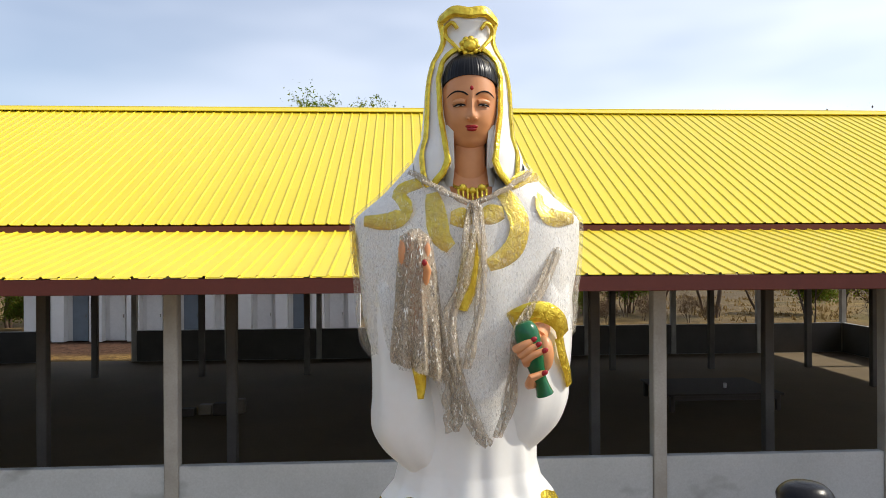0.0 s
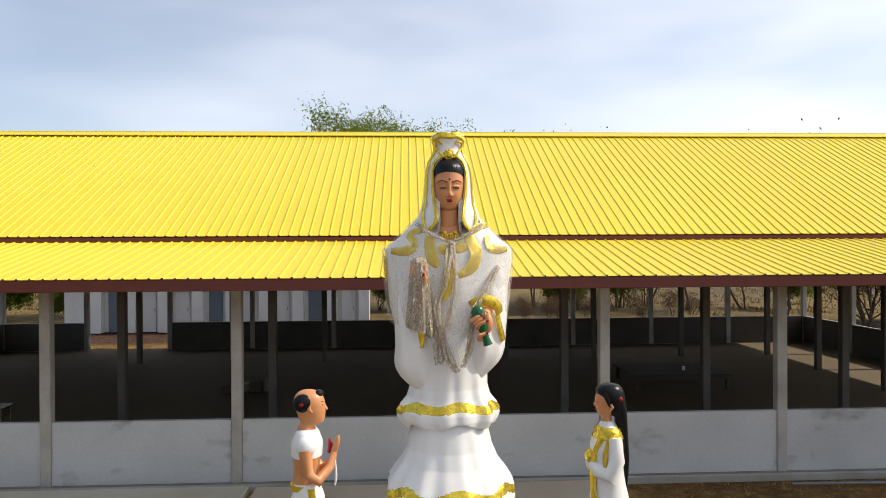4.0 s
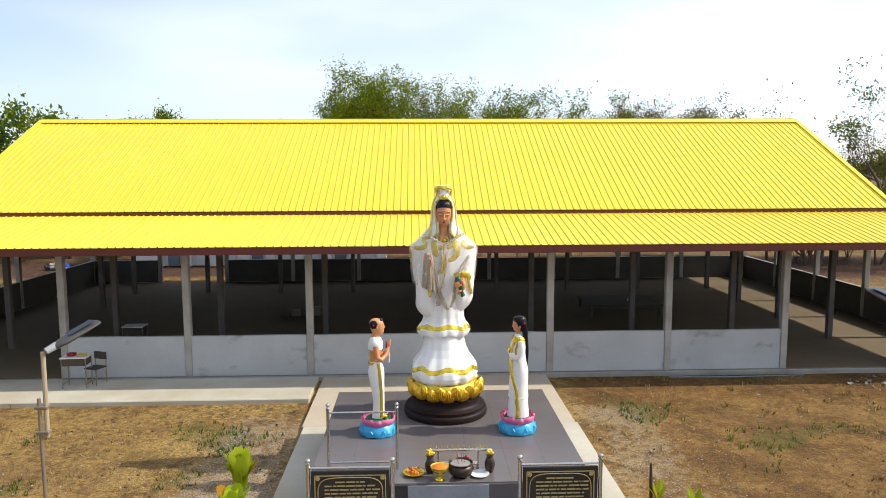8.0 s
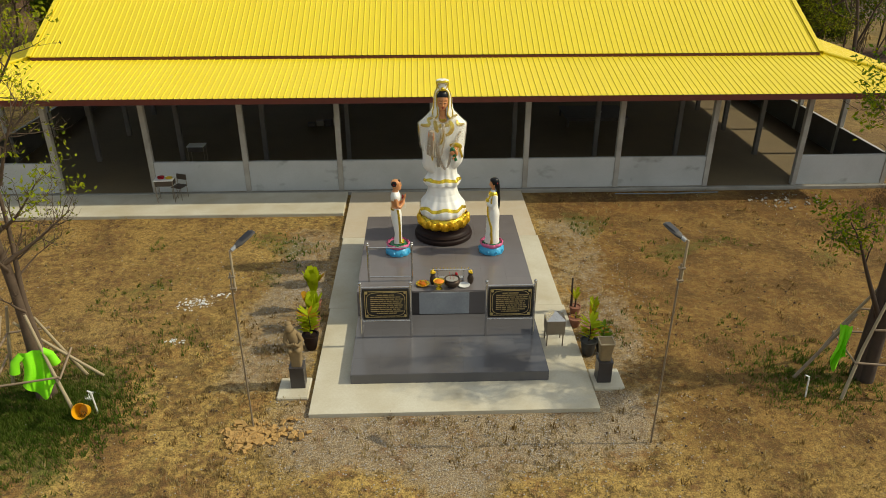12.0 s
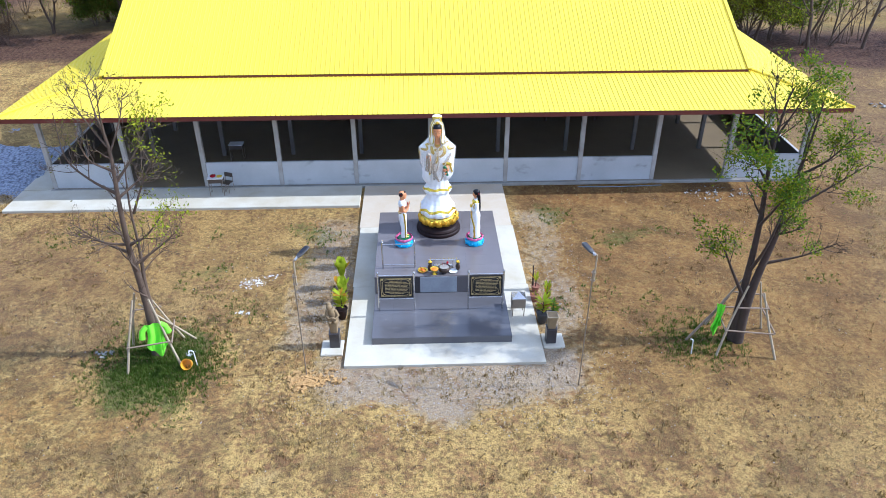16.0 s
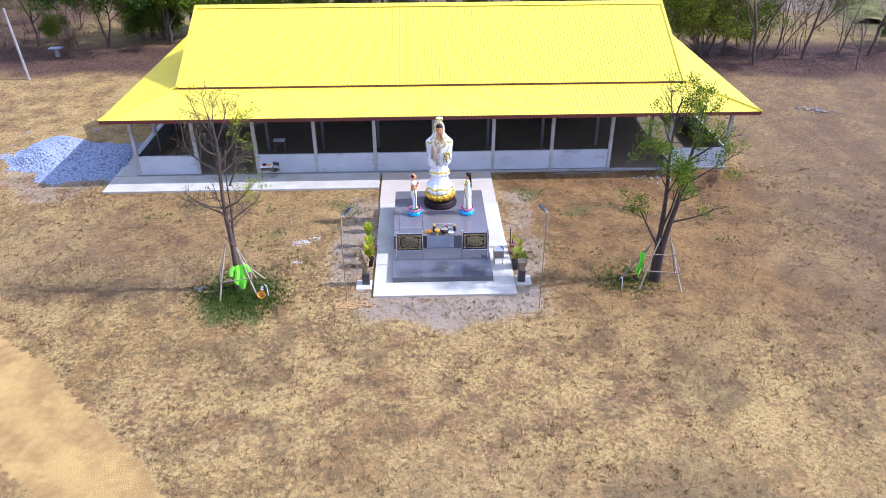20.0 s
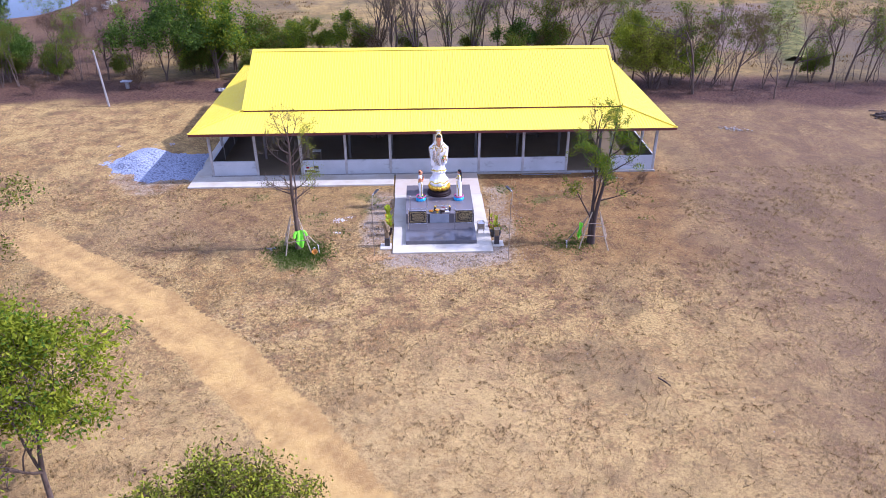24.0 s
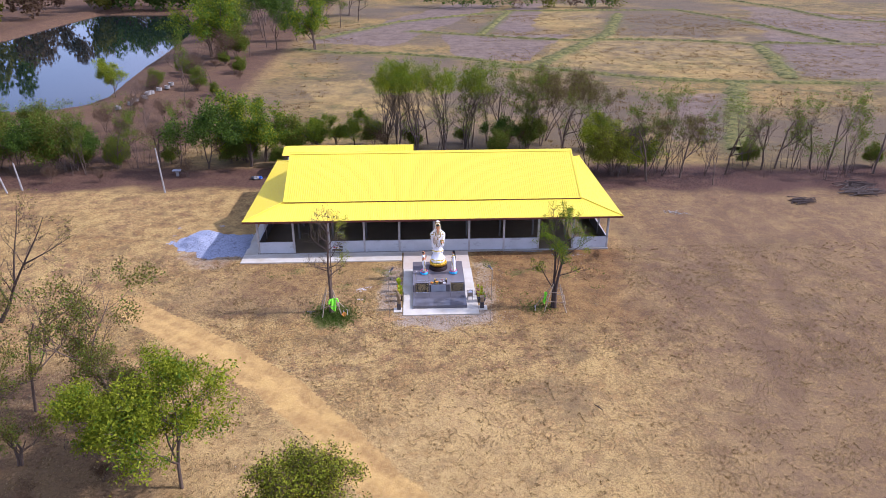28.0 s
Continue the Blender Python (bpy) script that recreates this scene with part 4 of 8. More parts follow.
for i in range(7):
    for k in range(7):
        part("tile", TILE_ME, None, platform, at=pose(PX - 1.98 + 0.283 + i * 0.5657, 0.52 + 0.29 + k * 0.5829, PZ) @ Matrix.Diagonal((0.962, 0.991, 1, 1)))
    for k in range(4):
        part("tile", STEP_ME, None, platform, at=pose(PX - 1.98 + 0.283 + i * 0.5657, -1.68 + 0.272 + k * 0.5475, AZ - 0.006) @ Matrix.Diagonal((0.9627, 0.9317, 1, 1)))
    part("tile", STEP_ME, None, platform, at=pose(PX - 1.98 + 0.283 + i * 0.5657, -1.68, AZ / 2 + 0.02, 90, 0, 0) @ Matrix.Diagonal((0.962, 0.38, 1, 1)))
    if i not in (2, 3):
        part("tile", TILE_ME, None, platform, at=pose(PX - 1.98 + 0.283 + i * 0.5657, 0.508, (PZ + AZ) / 2, 90, 0, 0) @ Matrix.Diagonal((0.962, 0.98, 1, 1)))
g = Geo()
g.box((PX - 0.04, 0.505, 0.58), (1.12, 0.02, 0.56), 0.004)
part("inset_panel", g, PALETILE, platform, "pale stone panel in the platform's front")

# ---- the large statue on its lotus pedestal ----
SX, SY = 0.132, 3.46


def table(rows, z):
    """Half width and half depth at height z, from rows of (z, half width, half depth)."""
    zs = [r[0] for r in rows]
    return float(np.interp(z, zs, [r[1] for r in rows])), float(np.interp(z, zs, [r[2] for r in rows]))


def shell(geo, rows, z0, z1, n=112, m=60, fold=None, pick=None, span=None, grow=0.0):
    """A skin between two heights (numbers or functions of the angle); angle 0 faces -y, and grows towards +x."""
    lo = z0 if callable(z0) else (lambda a: z0)
    hi = z1 if callable(z1) else (lambda a: z1)
    a0, a1 = span or (-math.pi, math.pi)
    closed = span is None
    out, zs = [], []
    for i in range(m + 1):
        u, row, zrow = i / m, [], []
        for k in range(n if closed else n + 1):
            a = a0 + (a1 - a0) * k / n
            z = lo(a) + (hi(a) - lo(a)) * u
            w, d = table(rows, z)
            f = 1 + (fold(a, z) if fold else 0)
            row.append((SX + (w + grow) * f * math.sin(a), SY - (d + grow) * f * math.cos(a), z))
            zrow.append((a, z))
        out.append(row)
        zs.append(zrow)
    geo.rings(out, closed, False, (lambda i, k: pick(*zs[i][k])) if pick else None)


def on(rows, px, pz, off=0.0):
    """A point on the front of a shell at x offset px and height pz."""
    w, d = table(rows, pz)
    c = max(-0.999, min(0.999, px / w))
    return Vector((SX + px, SY - (d * math.sqrt(1 - c * c) + off), pz))


W_, G_, S_, H_, R_, V_, L_, D_ = range(8)
STATUE_MATS = [WHITE, GOLD, SKIN, HAIR, RED, GREEN, LACE, LACE_DENSE]
st = Geo()
SKIRT_T = [(1.46, 0.46, 0.47), (1.50, 0.52, 0.54), (1.55, 0.56, 0.585), (1.62, 0.58, 0.60), (1.70, 0.582, 0.585), (1.78, 0.565, 0.55), (1.86, 0.515, 0.50), (1.95, 0.445, 0.44),
           (2.08, 0.39, 0.385), (2.25, 0.352, 0.345), (2.40, 0.335, 0.32)]
TUNIC_T = [(2.24, 0.37, 0.33), (2.29, 0.425, 0.36), (2.34, 0.455, 0.375), (2.40, 0.46, 0.372), (2.46, 0.425, 0.355), (2.53, 0.37, 0.335), (2.62, 0.348, 0.32), (2.85, 0.35, 0.315),
           (3.1, 0.365, 0.30), (3.4, 0.39, 0.285), (3.65, 0.41, 0.265), (3.82, 0.40, 0.245), (3.93, 0.34, 0.215), (4.02, 0.24, 0.18), (4.10, 0.135, 0.13), (4.16, 0.09, 0.10)]
SHAWL_T = [(2.70, 0.40, 0.37), (2.95, 0.46, 0.365), (3.2, 0.525, 0.355), (3.35, 0.55, 0.345), (3.6, 0.578, 0.325), (3.8, 0.592, 0.30), (3.855, 0.592, 0.29),
           (3.88, 0.572, 0.285), (3.92, 0.525, 0.278), (3.97, 0.465, 0.268), (4.02, 0.415, 0.26), (4.08, 0.36, 0.25), (4.14, 0.308, 0.235), (4.17, 0.28, 0.225)]
HOOD_T = [(3.98, 0.295, 0.235), (4.08, 0.288, 0.232), (4.164, 0.275, 0.225), (4.255, 0.24, 0.21), (4.36, 0.228, 0.20), (4.48, 0.219, 0.195), (4.56, 0.208, 0.185), (4.632, 0.187, 0.17),
          (4.69, 0.152, 0.15), (4.738, 0.134, 0.135), (4.79, 0.136, 0.13), (4.84, 0.148, 0.135), (4.872, 0.15, 0.135), (4.893, 0.14, 0.12), (4.907, 0.10, 0.09), (4.913, 0.02, 0.02)]


def skirt_fold(a, z):
    k = max(0.0, (2.36 - z) / 0.9)
    return k * (0.034 * math.sin(9 * a + 0.6) + 0.020 * math.sin(17 * a + 2 * z) + 0.014 * math.sin(5 * a - 1))


def tunic_fold(a, z):
    k = max(0.0, min(1.0, (3.0 - z) / 0.6))
    deep = 0.030 * math.exp(-((math.sin((a - 0.10) / 2) / 0.05) ** 2)) + 0.024 * math.exp(-((math.sin((a + 0.42) / 2) / 0.045) ** 2)) + 0.03 * math.exp(-((math.sin((a - 0.62) / 2) / 0.05) ** 2))
    return k * (0.030 * math.sin(8 * a + 1.1) + 0.022 * math.sin(13 * a + 1.5 * z) - deep) + 0.008 * math.sin(6 * a + 4 * z)


def band(lo, hi, wave, n, ph):
    """Gold between two heights that rise and fall round the hem."""
    lift = lambda a: wave * math.sin(n * a + ph) + 0.045 * max(0.0, math.cos(a))
    return lambda a, z: G_ if lo + lift(a) < z < hi + lift(a) else W_


shell(st, SKIRT_T, lambda a: 1.475 + 0.014 * math.sin(7 * a + 0.4) + 0.03 * max(0.0, math.cos(a)), 2.40, 160, 90, skirt_fold, band(1.665, 1.745, 0.03, 7, 0.9))
shell(st, TUNIC_T, lambda a: 2.255 + 0.022 * math.sin(6 * a + 0.4) + 0.055 * max(0.0, math.cos(a)), 4.16, 160, 150, tunic_fold, band(2.375, 2.455, 0.016, 6, 0.4))
st.mat(W_).lathe([(0.50, 0), (0.50, 0.02)], (SX, SY, 1.49), 32)


def smooth_path(pts, n):
    """A Catmull-Rom line through rows of numbers."""
    pts = np.array(pts, float)
    ext = np.vstack([2 * pts[0] - pts[1], pts, 2 * pts[-1] - pts[-2]])
    out = []
    for j in range(n):
        u = j / (n - 1) * (len(pts) - 1)
        i = min(int(u), len(pts) - 2)
        t = u - i
        p0, p1, p2, p3 = ext[i : i + 4]
        out.append(0.5 * (2 * p1 + (p2 - p0) * t + (2 * p0 - 5 * p1 + 4 * p2 - p3) * t * t + (3 * p1 - p0 - 3 * p2 + p3) * t ** 3))
    return [tuple(float(v) for v in q) for q in out]


# sleeves, broad and drooping, half sunk in the robe
for rows in ([(-0.33, 0.0, 3.80, 0.12, 0.12), (-0.34, -0.03, 3.5, 0.17, 0.2), (-0.31, -0.05, 3.2, 0.185, 0.22), (-0.285, -0.05, 3.0, 0.205, 0.25), (-0.27, -0.05, 2.88, 0.225, 0.255), (-0.26, -0.05, 2.80, 0.222, 0.25), (-0.235, -0.05, 2.71, 0.195, 0.225), (-0.20, -0.04, 2.63, 0.15, 0.19), (-0.17, -0.03, 2.57, 0.10, 0.12)],
             [(0.33, 0.0, 3.80, 0.12, 0.12), (0.35, -0.03, 3.5, 0.175, 0.2), (0.32, -0.05, 3.25, 0.20, 0.22), (0.295, -0.05, 3.08, 0.21, 0.24), (0.28, -0.05, 2.95, 0.215, 0.24), (0.255, -0.05, 2.85, 0.20, 0.22), (0.22, -0.05, 2.77, 0.165, 0.19), (0.19, -0.04, 2.70, 0.12, 0.14), (0.17, -0.04, 2.66, 0.08, 0.09)]):
    out = []
    for i, q in enumerate(smooth_path(rows, 40)):
        row = []
        for k in range(44):
            a = 2 * math.pi * k / 44
            f = 1 + 0.035 * math.sin(3 * a + 0.12 * i) + 0.03 * math.sin(8 * a + 0.05 * i)
            row.append((SX + q[0] + q[3] * f * math.cos(a), SY + q[1] + q[4] * f * math.sin(a), q[2]))
        out.append(row)
    st.mat(W_).rings(out)


# gold on the robe: sash, cuffs, scrolls
def strip_on(rows, pts, width, off=0.006, n=18, thick=0.012):
    sm = smooth_path(pts, n)
    line = [on(rows, x, z, off) for x, z in sm]
    lift = [(p - Vector((SX, SY + 0.25, p.z))) for p in line]
    wd = [1.25 * width * (0.55 + 0.45 * math.sin(math.pi * min(1, max(0.02, i / (n - 1))))) for i in range(n)]
    st.mat(G_).strip(line, wd, lift, thick)


strip_on(TUNIC_T, [(0.0, 3.78), (0.0, 3.70), (-0.017, 3.588), (-0.04, 3.50), (-0.06, 3.42)], 0.085, 0.045, thick=0.02)
strip_on(TUNIC_T, [(-0.266, 3.2), (-0.264, 3.1), (-0.259, 3.0)], 0.07, 0.075)
for pts, w in (([(-0.24, 4.03), (-0.33, 3.995), (-0.352, 3.955), (-0.321, 3.9), (-0.36, 3.85), (-0.44, 3.838), (-0.52, 3.845)], 0.078),
               ([(-0.19, 3.975), (-0.183, 3.92), (-0.17, 3.837), (-0.15, 3.76), (-0.105, 3.71)], 0.088),
               ([(0.14, 3.985), (0.18, 3.94), (0.22, 3.86), (0.232, 3.80), (0.20, 3.715), (0.14, 3.66), (0.07, 3.625)], 0.092),
               ([(0.19, 4.01), (0.26, 4.045), (0.35, 4.065)], 0.065),
               ([(0.345, 3.975), (0.345, 3.92), (0.375, 3.87), (0.43, 3.852), (0.52, 3.856)], 0.075),
               ([(-0.105, 3.855), (-0.05, 3.85), (-0.005, 3.855)], 0.085), ([(0.035, 3.86), (0.09, 3.865), (0.15, 3.88)], 0.085),
               ([(-0.578, 3.80), (-0.575, 3.7), (-0.565, 3.58)], 0.05)):
    strip_on(SHAWL_T, pts, w, -0.013, thick=0.003)
for pts, w in (([(0.17, -0.30, 3.35), (0.22, -0.335, 3.385), (0.29, -0.345, 3.41), (0.36, -0.325, 3.395), (0.415, -0.29, 3.35), (0.435, -0.26, 3.29)], 0.10),
               ([(0.415, -0.262, 3.28), (0.435, -0.25, 3.19), (0.462, -0.225, 3.11), (0.475, -0.205, 3.04)], 0.065),
               ([(0.245, -0.262, 3.14), (0.255, -0.262, 3.05), (0.262, -0.258, 2.97)], 0.022)):
    line = [Vector((SX + x, SY + y, z)) for x, y, z in smooth_path(pts, 16)]
    st.mat(G_).strip(line, w, [p - Vector((SX + 0.2 * (1 if p.x > SX else -1), SY, p.z)) for p in line], 0.006)


# shawl of fine net
def shawl_low(a):
    d = math.degrees(a)
    return float(np.interp(d, [-180, -110, -90, -76, -60, -46, -26, -21, -17, -9, -6, 0, 7, 12, 18, 22, 30, 42, 60, 80, 92, 110, 180],
                           [3.0, 3.12, 3.28, 3.17, 3.2, 3.14, 3.12, 3.08, 2.88, 2.86, 2.94, 2.80, 2.785, 2.82, 2.98, 3.12, 3.34, 3.36, 3.31, 3.26, 3.21, 3.1, 3.0]))


def shawl_top(a):
    return float(np.interp(abs(math.degrees(a)), [0, 10, 40, 72, 180], [3.905, 3.945, 4.035, 4.145, 4.16]))


def shawl_fold(a, z):
    k = max(0.0, min(1.0, (3.95 - z) / 0.5))
    return k * (0.014 * math.sin(19 * a + 5 * z) + 0.012 * math.sin(31 * a - 3 * z) + 0.016 * math.sin(7 * a + 2 * z)) + 0.012


shell(st, SHAWL_T, lambda a: max(shawl_low(a) + 0.05, 3.0), lambda a: shawl_top(a) - 0.004, 112, 40, lambda a, z: max(0.0, min(1.0, (4.0 - z) / 0.3)) * (0.010 * math.sin(9 * a + 7 * z) + 0.008 * math.sin(15 * a - 9 * z + 1.0)), lambda a, z: W_, None, -0.02)
shell(st, SHAWL_T, shawl_low, shawl_top, 220, 70, shawl_fold, lambda a, z: L_)
# the part that hangs from the raised hand
rows = []
for i in range(34):
    u = i / 33
    z0 = 3.80 - 0.66 * u
    w, d = np.interp(u, [0, 0.06, 0.3, 0.6, 0.95, 1], [0.02, 0.072, 0.092, 0.108, 0.128, 0.122]), np.interp(u, [0, 0.06, 0.3, 1], [0.01, 0.045, 0.062, 0.095])
    row = []
    for k in range(72):
        a = 2 * math.pi * k / 72
        f = math.sin(9 * a + 3 * u) + 0.5 * math.sin(16 * a - 2 * u)
        row.append((SX - 0.275 + 0.02 * u + w * (1 + 0.08 * u * f) * math.cos(a), SY - 0.40 + 0.03 * u + d * (1 + 0.2 * u * f) * math.sin(a), z0 - 0.05 * u * math.cos(a - 0.3)))
    rows.append(row)
st.mat(D_).rings(rows, True, False)
mid = (SX - 0.27, SY - 0.39)
st.rings([[(mid[0] + (x - mid[0]) * 0.93, mid[1] + (y - mid[1]) * 0.9, z - 0.006) for x, y, z in row[3:] + row[:3]] for row in rows], True, False)
# gathered strands below the knot
for pts, r in (([(0.0, -0.30, 3.91), (-0.02, -0.365, 3.76), (-0.055, -0.40, 3.56), (-0.12, -0.41, 3.40), (-0.115, -0.415, 3.27), (-0.06, -0.41, 3.05), (0.0, -0.40, 2.87), (0.06, -0.395, 2.81)], 0.036),
               ([(0.02, -0.30, 3.91), (0.035, -0.37, 3.70), (0.02, -0.40, 3.45), (-0.02, -0.41, 3.28), (-0.04, -0.41, 3.16)], 0.026),
               ([(0.42, -0.20, 3.70), (0.33, -0.30, 3.53), (0.22, -0.37, 3.36), (0.175, -0.40, 3.2), (0.16, -0.40, 3.02), (0.10, -0.395, 2.84)], 0.03),
               ([(0.0, -0.30, 3.915), (0.15, -0.285, 3.985), (0.29, -0.2, 4.08)], 0.02), ([(0.0, -0.30, 3.915), (-0.15, -0.285, 3.985), (-0.29, -0.2, 4.08)], 0.022),
               ([(-0.11, -0.39, 3.2), (-0.11, -0.39, 3.0), (-0.105, -0.385, 2.87)], 0.045)):
    sm = smooth_path(pts, 18)
    n = len(sm)
    for off in (-0.4, 0.4):
        st.mat(D_).tube([(SX + x + off * r * (1 + 0.3 * math.sin(i)), SY + y - 0.1 * r * off, z) for i, (x, y, z) in enumerate(sm)], [r * (0.62 + 0.16 * math.sin(1.3 * i + off * 5)) for i in range(n)], 10, True, 0.6)
st.ball((SX, SY - 0.315, 3.91), (0.03, 0.022, 0.026))

# neck, head, hair
st.mat(S_).tube([(SX, SY - 0.06, 4.0), (SX, SY - 0.11, 4.10), (SX, SY - 0.115, 4.26)], [0.12, 0.082, 0.076], 28)
CHEST = [(3.86, 0.26, 0.235), (3.95, 0.24, 0.215), (4.03, 0.19, 0.19), (4.09, 0.135, 0.172), (4.13, 0.10, 0.165)]
shell(st, CHEST, 3.87, 4.13, 40, 24, None, lambda a, z: S_, (-1.2, 1.2))
# white lining that closes the hood round the neck
rows = []
for i in range(14):
    z = 4.01 + 0.30 * i / 13
    rr = 0.108 + 0.03 * (i / 13) + 0.02 * max(0.0, 1 - i / 4)
    rows.append([(SX + rr * 1.05 * math.sin(a), SY - 0.10 - rr * math.cos(a), z) for a in np.linspace(0.72 - 0.1 * i / 13, 2 * math.pi - 0.72 + 0.1 * i / 13, 50)])
st.mat(W_).rings(rows, False, False)
HEAD_U = [0, 0.03, 0.08, 0.16, 0.27, 0.42, 0.6, 0.8, 0.93, 1]
HEAD_W = [0.022, 0.05, 0.077, 0.104, 0.124, 0.135, 0.139, 0.124, 0.08, 0.01]
HEAD_D = [0.02, 0.070, 0.096, 0.115, 0.130, 0.140, 0.147, 0.136, 0.09, 0.01]
FACE_Y = SY - 0.128


def face_at(x, z, off=0.0):
    """A point on the front of the face."""
    u = (z - 4.188) / 0.44
    w, d = float(np.interp(u, HEAD_U, HEAD_W)), float(np.interp(u, HEAD_U, HEAD_D))
    c = min(0.98, abs(x) / w)
    return Vector((SX + x, FACE_Y - d * math.sqrt(1 - c * c) - off, z))


rows = []
for i in range(61):
    u = i / 60
    z = 4.188 + 0.44 * u
    w, d = float(np.interp(u, HEAD_U, HEAD_W)), float(np.interp(u, HEAD_U, HEAD_D))
    row = []
    for k in range(120):
        a = 2 * math.pi * k / 120
        x, y = w * math.sin(a), -d * math.cos(a)
        if math.cos(a) > 0:
            y -= 0.034 * math.exp(-((x / (0.012 + 0.012 * math.exp(-(((u - 0.325) / 0.05) ** 2)))) ** 2)) * float(np.interp(u, [0.27, 0.305, 0.34, 0.52, 0.62], [0, 0.85, 1.0, 0.30, 0]))
            y += 0.014 * math.exp(-(((abs(x) - 0.055) / 0.032) ** 2)) * math.exp(-(((u - 0.50) / 0.06) ** 2))
            y -= 0.009 * math.exp(-((x / 0.034) ** 2)) * math.exp(-(((u - 0.21) / 0.05) ** 2))
            y -= 0.010 * math.exp(-((x / 0.03) ** 2)) * math.exp(-(((u - 0.06) / 0.06) ** 2))
            y -= 0.006 * math.exp(-(((abs(x) - 0.062) / 0.035) ** 2)) * math.exp(-(((u - 0.33) / 0.1) ** 2))
        row.append((SX + x, FACE_Y + y, z))
    rows.append(row)
st.mat(S_).rings(rows)
# hair swept back from the brow in fine strands
rows = []
for i in range(22):
    u = i / 21
    row = []
    for k in range(264):
        a = 2 * math.pi * k / 264
        front = max(0.0, math.cos(a))
        z0 = 4.44 + 0.097 * front ** 0.45
        z = z0 + (4.668 - z0) * math.sin(u * math.pi / 2)
        f = math.cos(u * math.pi / 2 * 0.97) ** 0.75 * (1 + 0.005 * math.sin(66 * a) + 0.004 * math.sin(41 * a))
        row.append((SX + 0.146 * f * math.sin(a), FACE_Y + 0.025 - (0.165 if math.cos(a) > 0 else 0.12) * f * math.cos(a) * (1 - 0.08 * u), z))
    rows.append(row)
st.mat(H_).rings(rows)
for sx in (-1, 1):
    st.mat(H_).tube([face_at(sx * x, z, 0.001) for x, z in smooth_path([(0.018, 4.437), (0.04, 4.452), (0.07, 4.459), (0.095, 4.452), (0.115, 4.436)], 14)], [0.0015] + [0.0042] * 8 + [0.0035, 0.003, 0.0025, 0.002, 0.001], 6)
    lid = [face_at(sx * x, z, -0.004) for x, z in smooth_path([(0.028, 4.394), (0.045, 4.40), (0.065, 4.40), (0.088, 4.392)], 12)]
    st.mat(S_).tube([q + Vector((0, -0.001, 0.009)) for q in lid], [0.006] + [0.015] * 10 + [0.006], 10)
    st.mat(H_).tube([q + Vector((0, -0.0115, -0.006)) for q in lid], [0.001, 0.0025] + [0.0042] * 8 + [0.003, 0.0015], 8)
    st.mat(W_).tube([q + Vector((0, -0.0068, -0.0105)) for q in lid[2:-2]], [0.001] + [0.0030] * 6 + [0.001], 8)
    st.mat(H_).ball(lid[5] + Vector((0, -0.0095, -0.0105)), (0.008, 0.003, 0.0034), 10, 6)
    st.mat(S_).ball(face_at(sx * 0.016, 4.325, 0.012), (0.011, 0.012, 0.009), 12, 8)
    st.mat(R_).ball(face_at(sx * 0.011, 4.291, 0.003), (0.020, 0.010, 0.0085), 12, 8)
st.mat(R_).ball(face_at(0, 4.279, 0.004), (0.025, 0.012, 0.011), 14, 8)
st.tube([face_at(x, z, 0.001) for x, z in ((-0.036, 4.289), (-0.018, 4.286), (0, 4.285), (0.018, 4.286), (0.036, 4.289))], [0.001, 0.005, 0.006, 0.005, 0.001], 6)
st.ball(face_at(0, 4.472, 0.001), (0.009, 0.006, 0.011), 12, 8)


# hood, open at the front, with the knot of hair above
def hood_open(z):
    x = float(np.interp(z, [3.98, 4.03, 4.07, 4.13, 4.22, 4.36, 4.54, 4.62, 4.66, 4.685, 4.70], [0.19, 0.155, 0.118, 0.094, 0.108, 0.130, 0.138, 0.120, 0.09, 0.05, 0.0]))
    return math.asin(min(0.95, x / table(HOOD_T, z)[0]))


rows, n = [], 120
for i in range(90):
    z = 3.98 + (4.913 - 3.98) * i / 89
    w, d = table(HOOD_T, z)
    o = hood_open(z)
    row = []
    for k in range(n + 1):
        a = o + (2 * math.pi - 2 * o) * k / n
        f = 1 + (0.012 * math.sin(14 * a) + 0.012 * math.sin(9 * a + 3 * z) if z < 4.6 else 0.0)
        row.append((SX + w * f * math.sin(a), SY - 0.03 - d * f * math.cos(a), z))
    rows.append(row)
st.mat(W_).rings(rows, False, False)
for sg in (-1, 1):                                # the hood's lining turns in to the cheeks
    rows = []
    for i in range(40):
        z = 4.10 + 0.57 * i / 39
        w, d = table(HOOD_T, z)
        o = hood_open(z)
        u = max(0.0, (z - 4.188) / 0.44)
        fw = max(0.085, float(np.interp(u, HEAD_U, HEAD_W)) - 0.006) if z < 4.58 else float(np.interp(u, HEAD_U, HEAD_W))
        e, c = Vector((sg * w * math.sin(o), -0.03 - d * math.cos(o), z)), Vector((sg * fw, -0.105, z))
        row = [e.lerp(c, k / 4) for k in range(5)]
        rows.append([(SX + q.x, SY + q.y, q.z) for q in (row if sg > 0 else row[::-1])])
    st.rings(rows, False, False)
